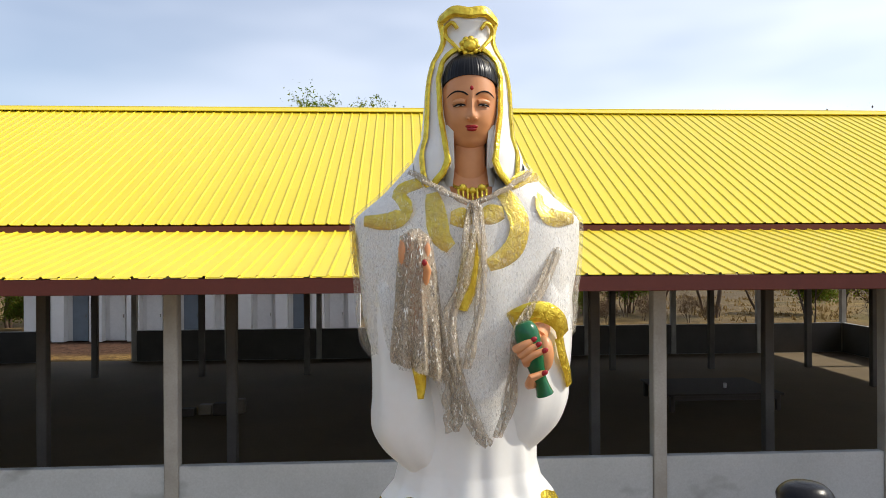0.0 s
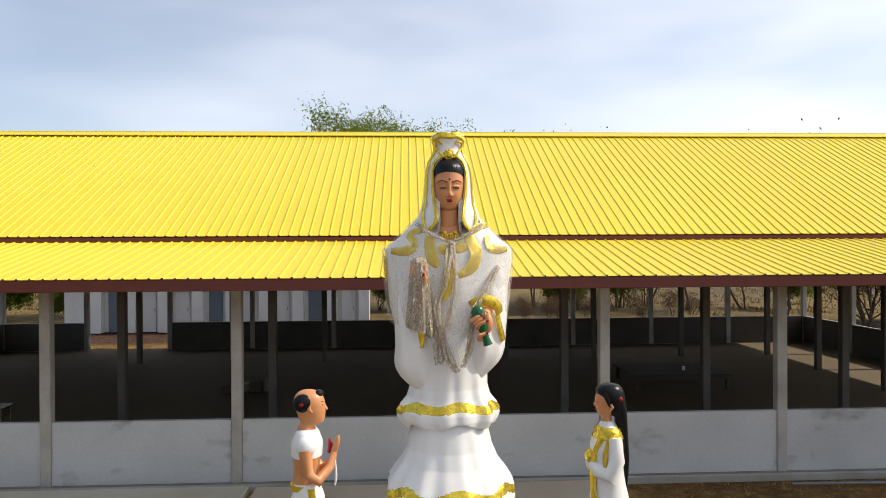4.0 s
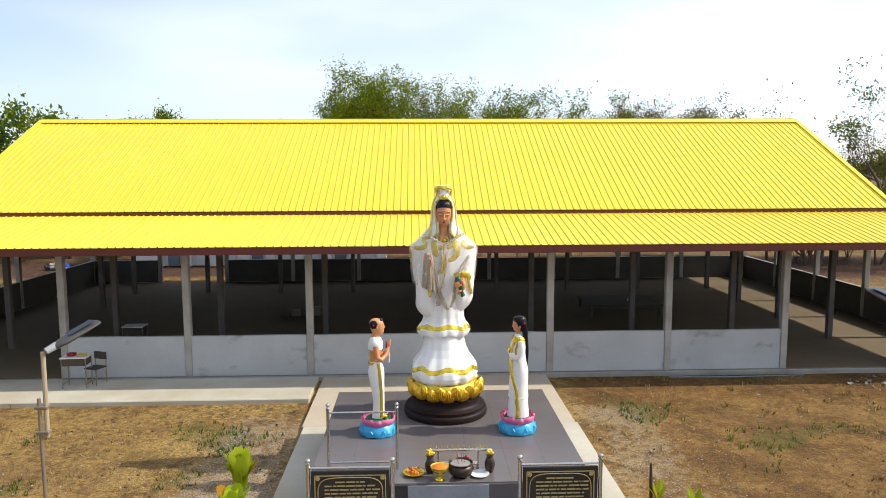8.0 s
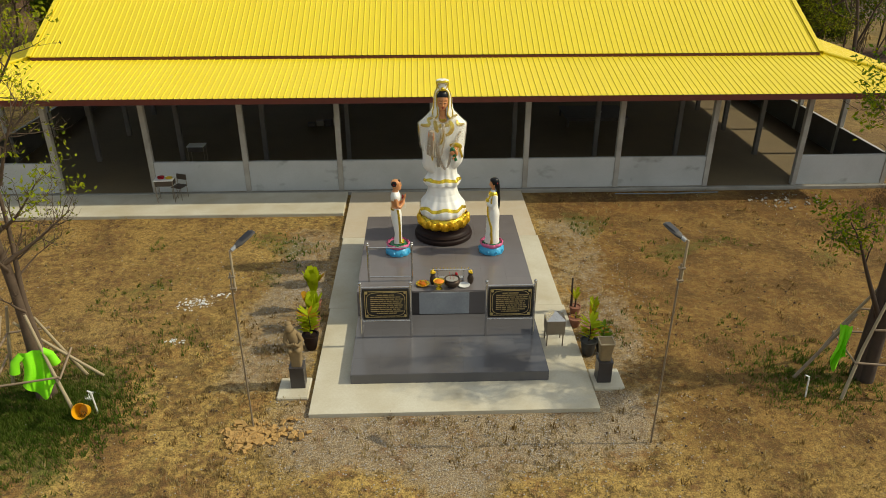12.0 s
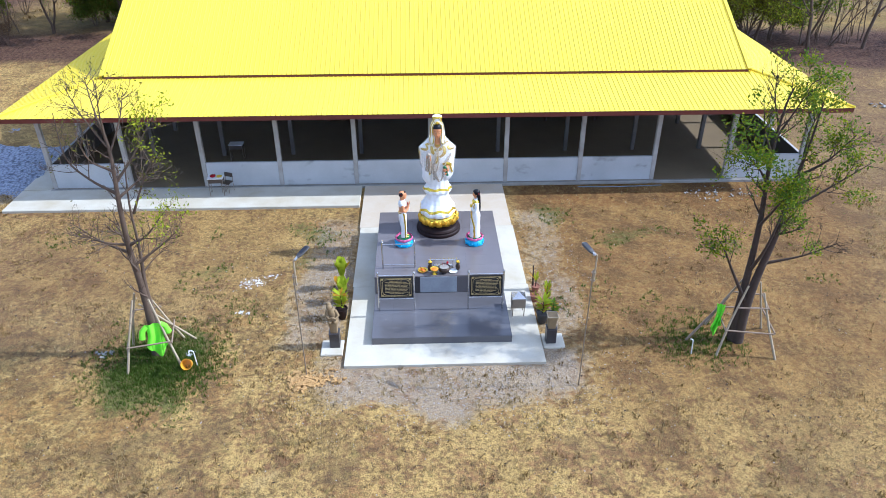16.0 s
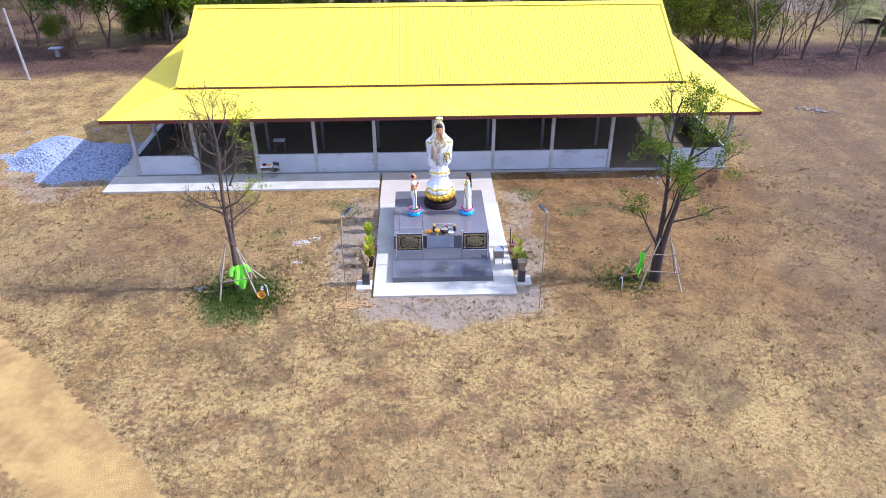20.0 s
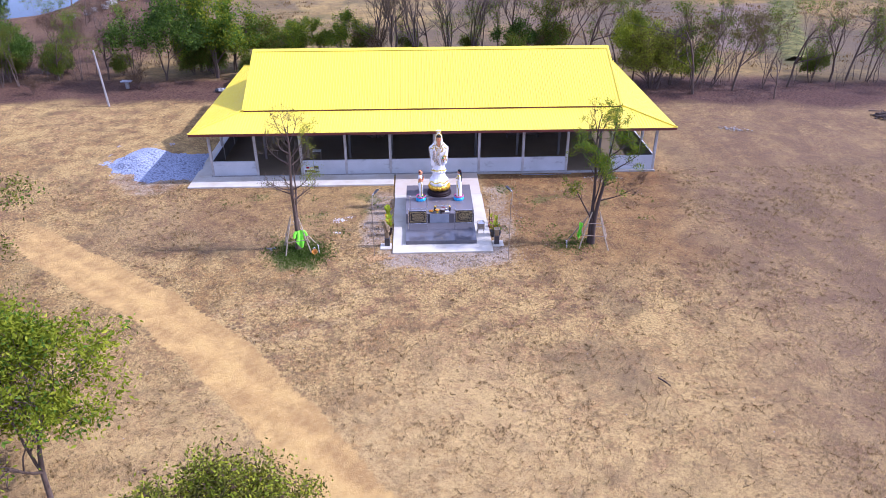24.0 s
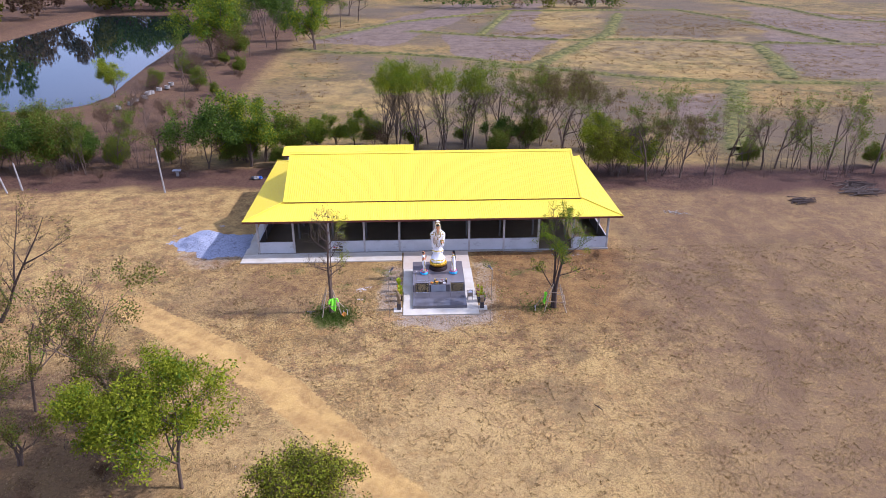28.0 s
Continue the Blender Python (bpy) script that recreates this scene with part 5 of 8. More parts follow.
for sg in (-1, 1):
    for inner, wd, z0, z1 in ((True, 0.03, 4.025, 4.685), (False, 0.036, 4.0, 4.85)):
        line = []
        for i in range(44):
            z = z0 + (z1 - z0) * i / 43
            w, d = table(HOOD_T, z)
            a = hood_open(z) + 0.07 if inner else radians(float(np.interp(z, [4.0, 4.2, 4.5, 4.65, 4.74, 4.85], [46, 60, 66, 66, 62, 66])))
            line.append(Vector((SX + sg * (w + 0.004) * math.sin(a), SY - 0.03 - (d + 0.004) * math.cos(a), z)))
        wds = [wd * (1.25 if inner and i < 8 else 1.0) * (0.95 + 0.05 * math.sin(1.1 * i)) for i in range(44)]
        st.mat(G_).strip(line, wds, [p - Vector((SX, SY, p.z)) for p in line], 0.010)
    line = [Vector((SX + sg * x, SY - 0.03 - y, z)) for x, y, z in smooth_path([(0.045, 0.145, 4.67), (0.085, 0.125, 4.72), (0.112, 0.09, 4.76), (0.115, 0.1, 4.80), (0.085, 0.122, 4.82), (0.06, 0.13, 4.79)], 20)]
    st.tube(line, 0.010, 8)
line = [Vector((SX + x, SY - 0.03 - y, z)) for x, y, z in smooth_path([(-0.132, 0.06, 4.845), (-0.075, 0.115, 4.875), (0, 0.13, 4.865), (0.075, 0.115, 4.875), (0.132, 0.06, 4.845)], 24)]
st.strip(line, 0.062, [p - Vector((SX, SY, p.z - 0.06)) for p in line], 0.018)
st.ball((SX, SY - 0.175, 4.70), (0.034, 0.02, 0.034), 16, 8)
for k in range(9):
    a = 2 * math.pi * k / 9
    st.ball((SX + 0.036 * math.cos(a), SY - 0.168, 4.70 + 0.036 * math.sin(a)), (0.017, 0.012, 0.017), 8, 6)
# necklace
st.tube([(SX + 0.088 * math.sin(a), SY - 0.135 - 0.095 * math.cos(a), 4.03 - 0.04 * math.cos(a)) for a in np.linspace(-1.4, 1.4, 17)], 0.009, 8)
for x, z in ((-0.042, 4.0), (0.004, 3.985), (0.05, 4.0)):
    st.ball((SX + x, SY - 0.235, z), (0.021, 0.014, 0.019), 12, 8)
for k, x in enumerate((-0.065, -0.042, -0.02, 0.004, 0.027, 0.05, 0.072)):
    st.tube([(SX + x, SY - 0.236, 3.99), (SX + x * 0.97, SY - 0.248, 3.94 - 0.012 * (k % 2) + 0.02 * abs(k - 3) / 3)], [0.007, 0.005], 8)

# the raised arm's end, and the other grip with its green vase
st.mat(S_).ball((SX - 0.277, SY - 0.40, 3.62), (0.068, 0.036, 0.09), 18, 12).tube([(SX - 0.26, SY - 0.36, 3.3), (SX - 0.256, SY - 0.39, 3.58)], [0.05, 0.042], 14)
for k, (dx, top) in enumerate(((-0.055, 3.745), (-0.020, 3.775), (0.016, 3.772), (0.050, 3.75))):
    st.mat(S_).tube([(SX - 0.277 + dx, SY - 0.41, 3.64), (SX - 0.277 + dx * 1.05, SY - 0.425, 3.71), (SX - 0.277 + dx, SY - 0.41, top)], [0.0195, 0.0185, 0.012], 12)
st.tube([(SX - 0.235, SY - 0.43, 3.55), (SX - 0.222, SY - 0.455, 3.61), (SX - 0.235, SY - 0.46, 3.65)], [0.02, 0.018, 0.012], 10)
st.mat(R_).ball((SX - 0.236, SY - 0.472, 3.645), (0.012, 0.008, 0.015), 10, 6)
st.mat(S_).ball((SX + 0.265, SY - 0.365, 3.25), (0.062, 0.05, 0.075), 18, 12).tube([(SX + 0.33, SY - 0.2, 3.34), (SX + 0.29, SY - 0.34, 3.28)], [0.065, 0.05], 14)
for k in range(4):
    z = (3.285, 3.262, 3.235, 3.135)[k]
    e = (0.25, 0.272, 0.30, 0.298)[k]
    st.mat(S_).tube([(SX + 0.30, SY - 0.39, z - 0.045), (SX + 0.20 + 0.012 * k, SY - 0.45, z - 0.045), (SX + 0.175 + 0.02 * k, SY - 0.485, z - 0.03), (SX + (0.175 + e) / 2, SY - 0.497, z - 0.008), (SX + e, SY - 0.48, z + 0.012)], [0.022, 0.023, 0.022, 0.020, 0.013], 12)
    st.mat(R_).ball((SX + e, SY - 0.494, z + 0.014), (0.017, 0.008, 0.012), 12, 8, Matrix.Rotation(radians(-32), 3, "Y"))
st.mat(S_).ball((SX + 0.315, SY - 0.40, 3.22), (0.045, 0.05, 0.085), 18, 12)
sm = smooth_path([(0.215, -0.44, 3.375, 0.010), (0.217, -0.44, 3.368, 0.036), (0.224, -0.44, 3.335, 0.054), (0.238, -0.438, 3.28, 0.056), (0.262, -0.435, 3.20, 0.045), (0.285, -0.432, 3.12, 0.032), (0.303, -0.43, 3.07, 0.034), (0.313, -0.428, 3.04, 0.041)], 30)
st.mat(V_).tube([(SX + q[0], SY + q[1], q[2]) for q in sm], [q[3] for q in sm], 24)
tagged(part("statue", st, STATUE_MATS, smooth=50), "tall white-robed gilded statue draped in a silver net shawl", "statue")

pedestal = thing("lotus_pedestal", "round dark lacquered pedestal topped by golden lotus petals", "pedestal", (0.155, 3.42, 0))
g = Geo().lathe([(0.70, 0.889), (0.728, 0.90), (0.735, 0.94), (0.735, 0.985), (0.715, 1.01), (0.685, 1.02), (0.68, 1.03), (0.70, 1.04), (0.70, 1.065), (0.665, 1.085), (0.625, 1.10), (0.605, 1.13), (0.60, 1.19), (0.62, 1.24), (0.56, 1.26)], n=72)
part("base", g, LACQUER, pedestal, smooth=40)
g = Geo().lathe([(0.50, 1.22), (0.57, 1.25), (0.60, 1.32), (0.60, 1.42), (0.54, 1.50)], n=48)
part("lotus_core", g, GOLD, pedestal, smooth=40)


def lotus_petal(half, out, z0, h):
    """A plump ribbed petal that bulges outwards and ends in a small point."""
    rows = []
    for i in range(15):
        u = i / 14
        wv = half * math.sin(math.pi * min(0.985, 0.10 + 0.86 * u)) ** 0.62
        row = []
        for k in range(29):
            q = (k - 14) / 14
            bulge = 0.105 * math.sqrt(max(0.0, 1 - q * q)) * math.sin(math.pi * min(1, 0.06 + 0.84 * u)) ** 0.7 + 0.010 * math.cos(7 * math.pi * q) * math.sin(math.pi * u)
            row.append((wv * q, -(out + 0.045 * u + bulge), z0 + h * u + 0.03 * u * u * (1 - abs(q))))
        rows.append(row)
    return Geo().rings(rows, False, False).mesh("petal", [LOTUS_GOLD], 60)


PETAL, PETAL_B = lotus_petal(0.128, 0.545, 1.215, 0.225), lotus_petal(0.110, 0.545, 1.26, 0.235)
for k in range(14):
    part("petal", PETAL, None, pedestal, at=pose(0, 0, 0, 0, 0, 360 * k / 14 + 2))
for k in range(14):
    part("petal", PETAL_B, None, pedestal, at=pose(0, 0, 0, 0, 0, 360 * (k + 0.5) / 14 + 2))

# ---- the two attendant statues ----
def figure_base(x, y):
    b = thing("small_pedestal", "blue cloud-scroll foot with a ring of pink petals", "pedestal", (x, y, 0), group="small pedestals")
    g = Geo().lathe([(0.27, 0.889), (0.30, 0.9), (0.305, 0.96), (0.275, 1.03), (0.25, 1.06)], n=40, wave=lambda a, z: 1 + 0.04 * math.sin(9 * a + 30 * z))
    for k in range(9):
        a = 2 * math.pi * k / 9
        g.tube([(0.30 * math.cos(a + 0.22 * (1 - t)), 0.30 * math.sin(a + 0.22 * (1 - t)), 0.955 + 0.045 * math.sin(5.5 * t) * (1 - 0.4 * t)) for t in np.linspace(0, 1, 8)], 0.02, 6)
    part("cloud_foot", g, BLUE, b, smooth=40)
    pg = Geo()
    rows = []
    for i in range(7):
        u = i / 6
        wv = 0.095 * math.sin(math.pi * (0.15 + 0.75 * u)) ** 0.6
        rows.append([(wv * s, -(0.20 + 0.06 * math.sin(2.2 * u) + 0.03 * (1 - s * s)), 1.04 + 0.13 * u) for s in (-1, -0.6, -0.2, 0.2, 0.6, 1)])
    pg.rings(rows, False, False)
    me = pg.mesh("petal", [PINK], 60)
    for k in range(12):
        part("petal", me, None, b, at=pose(0, 0, 0.012 * (k % 2), 0, 0, 30 * k))
    part("petal_core", Geo().lathe([(0.22, 1.05), (0.235, 1.1), (0.20, 1.15)], n=24), GREEN, b, smooth=40)


def profile_rows(rows, n=32, m=40):
    """Elliptic rings through rows of (x, y, z, half x, half y)."""
    out = []
    for q in smooth_path(rows, m):
        out.append([(q[0] + max(q[3], 0.004) * math.cos(2 * math.pi * k / n), q[1] + max(q[4], 0.004) * math.sin(2 * math.pi * k / n), q[2]) for k in range(n)])
    return out


figure_base(-0.985, 2.45)
b = Geo()                                         # faces +x
for sy in (-1, 1):
    b.mat(0).rings(profile_rows([(0.0, sy * 0.06, 1.16, 0.10, 0.056), (0.004, sy * 0.06, 1.28, 0.094, 0.055), (0.012, sy * 0.062, 1.42, 0.088, 0.058), (0.004, sy * 0.063, 1.56, 0.096, 0.064), (-0.012, sy * 0.064, 1.72, 0.112, 0.076), (-0.022, sy * 0.064, 1.86, 0.124, 0.086), (-0.028, sy * 0.062, 1.96, 0.122, 0.088), (-0.03, sy * 0.055, 2.04, 0.098, 0.084), (-0.035, sy * 0.05, 2.1, 0.088, 0.08)]))
    b.mat(1).strip([(0.055, sy * 0.108, 1.18), (0.055, sy * 0.108, 1.4), (0.055, sy * 0.118, 1.6), (0.045, sy * 0.138, 1.8), (0.035, sy * 0.142, 1.95), (0.015, sy * 0.132, 2.08)], 0.055, (0, sy, 0), 0.012)
    b.mat(1).ball((0.055, sy * 0.06, 1.185), (0.10, 0.045, 0.035), 14, 8)
    b.mat(0).ball((-0.02, sy * 0.155, 2.40), (0.075, 0.06, 0.08), 16, 10)
    b.mat(2).tube([(-0.02, sy * 0.17, 2.38), (0.0, sy * 0.18, 2.2), (0.07, sy * 0.15, 2.14), (0.15, sy * 0.06, 2.22), (0.18, sy * 0.02, 2.32)], [0.05, 0.045, 0.042, 0.034, 0.02], 14)
    b.mat(3).ball((-0.05, sy * 0.075, 2.705), (0.074, 0.038, 0.070), 20, 12)
    b.mat(4).box((-0.055, sy * 0.114, 2.70), (0.03, 0.008, 0.024), 0.004)
    b.mat(3).tube([(0.103, sy * 0.016, 2.70), (0.092, sy * 0.042, 2.712), (0.070, sy * 0.066, 2.702)], 0.004, 6).ball((0.094, sy * 0.040, 2.684), (0.008, 0.015, 0.005), 8, 6)
b.mat(2).rings(profile_rows([(-0.045, 0, 2.07, 0.10, 0.12), (-0.035, 0, 2.2, 0.095, 0.12), (-0.03, 0, 2.33, 0.11, 0.145), (-0.03, 0, 2.45, 0.09, 0.13), (-0.03, 0, 2.52, 0.04, 0.05), (-0.025, 0, 2.57, 0.038, 0.042)]))
b.mat(0).rings(profile_rows([(-0.03, 0, 2.30, 0.118, 0.15), (-0.03, 0, 2.40, 0.118, 0.155), (-0.03, 0, 2.48, 0.08, 0.12), (-0.03, 0, 2.51, 0.04, 0.05)]))
b.mat(1).rings(profile_rows([(-0.045, 0, 2.05, 0.112, 0.132), (-0.045, 0, 2.09, 0.112, 0.132)], 32, 4))
b.mat(2).rings(profile_rows([(-0.03, 0, 2.47, 0.078, 0.085), (-0.03, 0, 2.52, 0.066, 0.068), (0.005, 0, 2.545, 0.085, 0.066), (0.008, 0, 2.585, 0.100, 0.078), (0.0, 0, 2.64, 0.112, 0.090), (-0.01, 0, 2.70, 0.118, 0.098), (-0.015, 0, 2.755, 0.100, 0.086), (-0.018, 0, 2.785, 0.060, 0.052), (-0.018, 0, 2.797, 0.010, 0.010)], 40, 60))
b.rings(profile_rows([(0.100, 0, 2.63, 0.012, 0.010), (0.112, 0, 2.645, 0.018, 0.016), (0.105, 0, 2.67, 0.014, 0.010), (0.098, 0, 2.70, 0.008, 0.007)], 12, 10))
for sy in (-1, 1):
    b.ball((0.192, sy * 0.016, 2.365), (0.022, 0.014, 0.078), 12, 8, Matrix.Rotation(radians(14), 3, "Y"))
    b.tube([(0.02, sy * 0.098, 2.64), (0.0, sy * 0.106, 2.665), (0.01, sy * 0.104, 2.69)], [0.012, 0.015, 0.008], 8)
b.mat(3).ball((0.062, 0, 2.765), (0.036, 0.05, 0.030), 16, 8)
b.mat(4).ball((0.103, 0, 2.612), (0.010, 0.02, 0.007), 10, 6)
b.mat(4).tube([(0.135, 0, 2.31), (0.148, 0, 2.37), (0.14, 0, 2.42)], [0.012, 0.018, 0.008], 10)
b.mat(0).tube([(0.185, -0.03, 2.26), (0.195, -0.035, 2.15), (0.185, -0.03, 2.07)], [0.008, 0.009, 0.008], 6)
ob = tagged(part("attendant_statue", b, [WHITE, GOLD, SKIN, HAIR, RED], smooth=50, at=pose(-0.985, 2.45, 0)), "small painted praying statue in white and gold trousers", "statue")

figure_base(1.305, 2.45)
b = Geo()                                         # faces -x
b.mat(0).rings(profile_rows([(0.01, 0, 1.15, 0.182, 0.172), (0.01, 0, 1.25, 0.172, 0.165), (0.012, 0, 1.4, 0.158, 0.158), (0.012, 0, 1.5, 0.15, 0.154), (0.014, 0, 1.65, 0.145, 0.152), (0.018, 0, 1.8, 0.15, 0.158), (0.02, 0, 1.92, 0.148, 0.156), (0.012, 0, 2.05, 0.128, 0.14), (0.005, 0, 2.2, 0.118, 0.14), (0.0, 0, 2.32, 0.125, 0.155), (0.005, 0, 2.43, 0.098, 0.14), (0.01, 0, 2.52, 0.045, 0.06)], 40, 70))
b.rings(profile_rows([(0.012, 0, 1.475, 0.166, 0.169), (0.012, 0, 1.50, 0.160, 0.164), (0.014, 0, 1.66, 0.152, 0.158), (0.018, 0, 1.80, 0.152, 0.160)], 40, 16), True, False)
b.mat(1).strip([(-0.075, -0.118, 2.41), (-0.112, -0.065, 2.28), (-0.125, -0.052, 2.14), (-0.125, -0.074, 2.0), (-0.115, -0.092, 1.88), (-0.082, -0.128, 1.74), (-0.04, -0.152, 1.60), (-0.028, -0.166, 1.49)], 0.052, [(-1, -1, 0.2), (-1, -0.7, 0), (-1, -0.5, 0), (-1, -0.7, 0), (-0.9, -0.8, 0), (-0.6, -1, 0), (-0.3, -1, 0), (-0.2, -1, 0)], 0.012)
b.strip([(-0.03, -0.168, 1.53), (-0.035, -0.166, 1.42), (-0.018, -0.168, 1.30), (-0.022, -0.176, 1.17)], [0.03, 0.062, 0.05, 0.07], [(-0.2, -1, 0)] * 4, 0.012)
b.strip([(0.01, -0.15, 2.46), (-0.03, -0.152, 2.38), (-0.055, -0.145, 2.28), (-0.05, -0.142, 2.16)], 0.034, [(0, -1, 0.4), (-0.3, -1, 0.2), (-0.4, -1, 0), (-0.4, -1, 0)], 0.012)
b.mat(1).ball((-0.135, 0, 2.25), (0.04, 0.06, 0.05), 14, 8)
b.rings(profile_rows([(0.008, 0, 2.395, 0.119, 0.158), (0.008, 0, 2.45, 0.099, 0.142), (0.008, 0, 2.485, 0.075, 0.108)], 40, 8), True, False)
for sy in (-1, 1):
    b.mat(0).tube([(0.02, sy * 0.15, 2.42), (0.03, sy * 0.175, 2.25), (-0.01, sy * 0.165, 2.14), (-0.09, sy * 0.09, 2.16), (-0.13, sy * 0.04, 2.2)], [0.05, 0.06, 0.07, 0.06, 0.03], 14)
b.mat(2).rings(profile_rows([(0.0, 0, 2.48, 0.045, 0.05), (0.0, 0, 2.55, 0.038, 0.042), (-0.01, 0, 2.575, 0.055, 0.05), (-0.005, 0, 2.64, 0.082, 0.072), (0.0, 0, 2.71, 0.085, 0.078), (0.005, 0, 2.77, 0.06, 0.055), (0.005, 0, 2.79, 0.02, 0.02)]))
b.ball((-0.088, 0, 2.65), (0.015, 0.011, 0.018), 10, 6)
b.mat(4).ball((-0.082, 0, 2.61), (0.010, 0.02, 0.007), 10, 6)
for sy in (-1, 1):
    b.mat(3).tube([(-0.080, sy * 0.010, 2.69), (-0.077, sy * 0.03, 2.698), (-0.062, sy * 0.05, 2.69)], 0.0035, 6).ball((-0.076, sy * 0.03, 2.672), (0.008, 0.013, 0.005), 8, 6)
    b.tube([(-0.035, sy * 0.072, 2.745), (-0.012, sy * 0.084, 2.69), (0.0, sy * 0.082, 2.645)], [0.018, 0.018, 0.006], 10)
    b.mat(2).tube([(0.005, sy * 0.084, 2.615), (0.022, sy * 0.092, 2.64), (0.012, sy * 0.09, 2.665)], [0.011, 0.014, 0.008], 8)
b.mat(3).rings(profile_rows([(0.075, 0, 2.56, 0.04, 0.075), (0.066, 0, 2.61, 0.066, 0.09), (0.050, 0, 2.66, 0.086, 0.097), (0.036, 0, 2.715, 0.106, 0.100), (0.022, 0, 2.765, 0.104, 0.092), (0.022, 0, 2.798, 0.074, 0.066), (0.022, 0, 2.812, 0.03, 0.028)], 40, 50))
b.rings(profile_rows([(0.08, 0, 2.75, 0.05, 0.08), (0.105, 0, 2.6, 0.05, 0.085), (0.125, 0, 2.4, 0.04, 0.075), (0.14, 0, 2.2, 0.035, 0.06), (0.145, 0, 2.0, 0.015, 0.025)]))
for sy in (-1, 1):
    b.mat(4).ball((0.085, sy * 0.085, 2.70), (0.02, 0.014, 0.02), 10, 6)
part("attendant_statue", b, [WHITE, GOLD, SKIN, HAIR, RED], smooth=50, at=pose(1.305, 2.45, 0))
tagged(bpy.data.objects["attendant_statue.001"], "small painted statue in a long white and gold robe", "statue")


# ---- things on and round the platform ----
def sign_frame(x0, x1):
    s = thing("notice_board", "black plaque with gilt writing in a stainless post frame", "sign", ((x0 + x1) / 2, -0.38, AZ), group="notice boards")
    w = (x1 - x0) / 2
    for sg in (-1, 1):
        p = part("post", Geo().tube([(sg * w, 0, 0.001), (sg * w, 0, 1.28)], 0.026, 14), STAINLESS, s, smooth=40)
        part("finial", Geo().lathe([(0.03, 1.28), (0.03, 1.295), (0.015, 1.3), (0.03, 1.315), (0.038, 1.335), (0.03, 1.358), (0.01, 1.366)], (sg * w, 0, 0), 14), STAINLESS, p, smooth=50)
    for z in (0.42, 1.24):
        part("rail", Geo().tube([(-w, 0, z), (w, 0, z)], 0.016, 10), STAINLESS, s, smooth=40)
    pl = part("plaque", Geo().box((0, -0.005, 0.84), (2 * w - 0.07, 0.035, 0.74), 0.006), BLACKSTONE, s)
    g = Geo()
    bw, bh = w - 0.085, 0.31
    for cx, cz, sx, sz in ((0, bh, 2 * bw, 0.012), (0, -bh, 2 * bw, 0.012), (-bw, 0, 0.012, 2 * bh), (bw, 0, 0.012, 2 * bh)):
        g.box((cx, -0.026, 0.84 + cz), (sx, 0.006, sz), 0.001)
    ring = [(math.copysign(abs(math.cos(a)) ** 0.45, math.cos(a)) * (bw - 0.035), -0.026, 0.84 + math.copysign(abs(math.sin(a)) ** 0.45, math.sin(a)) * (bh - 0.025)) for a in np.linspace(0, 2 * math.pi, 49)]
    g.tube(ring, 0.006, 6, False)
    for sx in (-1, 1):
        for sz in (-1, 1):
            g.ball((sx * (bw - 0.035), -0.024, 0.84 + sz * (bh - 0.035)), (0.03, 0.006, 0.03), 10, 6)
    part("border", g, GILT, pl, "gilt scroll border")
    r = random.Random(int(x0 * 100) + 500)
    for i in range(10):
        z = 0.84 + 0.225 - i * 0.049
        half = (bw - 0.10) * (0.55 if i == 0 else 0.95 if i < 9 else 0.6)
        x = -half
        g = Geo()
        while x < half:
            ln = r.uniform(0.03, 0.12)
            g.box((min(x + ln / 2, half), -0.025, z), (ln, 0.005, 0.019), 0.001)
            x += ln + r.uniform(0.008, 0.02)
        tagged(part("writing_line", g, GILT, pl), kind="stuff")


sign_frame(-1.70, -0.66)
sign_frame(0.93, 1.945)

fr = thing("empty_frame", "empty stainless post frame standing on the platform", "frame", (-1.13, 1.0, PZ))
for sg in (-1, 1):
    p = part("post", Geo().tube([(sg * 0.49, 0, 0.009), (sg * 0.49, 0, 0.93)], 0.024, 14), STAINLESS, fr, smooth=40)
    part("finial", Geo().lathe([(0.03, 0.93), (0.015, 0.945), (0.032, 0.965), (0.03, 0.985), (0.01, 1.0)], (sg * 0.49, 0, 0), 14), STAINLESS, p, smooth=50)
for z in (0.12, 0.86):
    part("rail", Geo().tube([(-0.49, 0, z), (0.49, 0, z)], 0.015, 10), STAINLESS, fr, smooth=40)

Z0 = PZ + 0.009
ra = thing("candle_rack", "stainless candle rack with small spikes", "candle rack", (0.24, 1.0, Z0))
for sg in (-1, 1):
    part("post", Geo().tube([(sg * 0.29, 0, 0), (sg * 0.29, 0, 0.30)], 0.012, 10), STAINLESS, ra, smooth=40)
    part("foot", Geo().tube([(sg * 0.29, -0.1, 0.012), (sg * 0.29, 0.1, 0.012)], 0.012, 8), STAINLESS, ra, smooth=40)
part("bar", Geo().tube([(-0.46, 0, 0.27), (0.46, 0, 0.27)], 0.02, 10), STAINLESS, ra, smooth=40)
part("shelf", Geo().box((0, 0.03, 0.06), (0.58, 0.1, 0.012), 0.003), STAINLESS, ra)
for k in range(11):
    part("spike", Geo().tube([(-0.40 + 0.08 * k, 0, 0.285), (-0.40 + 0.08 * k, 0, 0.335)], [0.012, 0.006], 8), GOLD, ra)
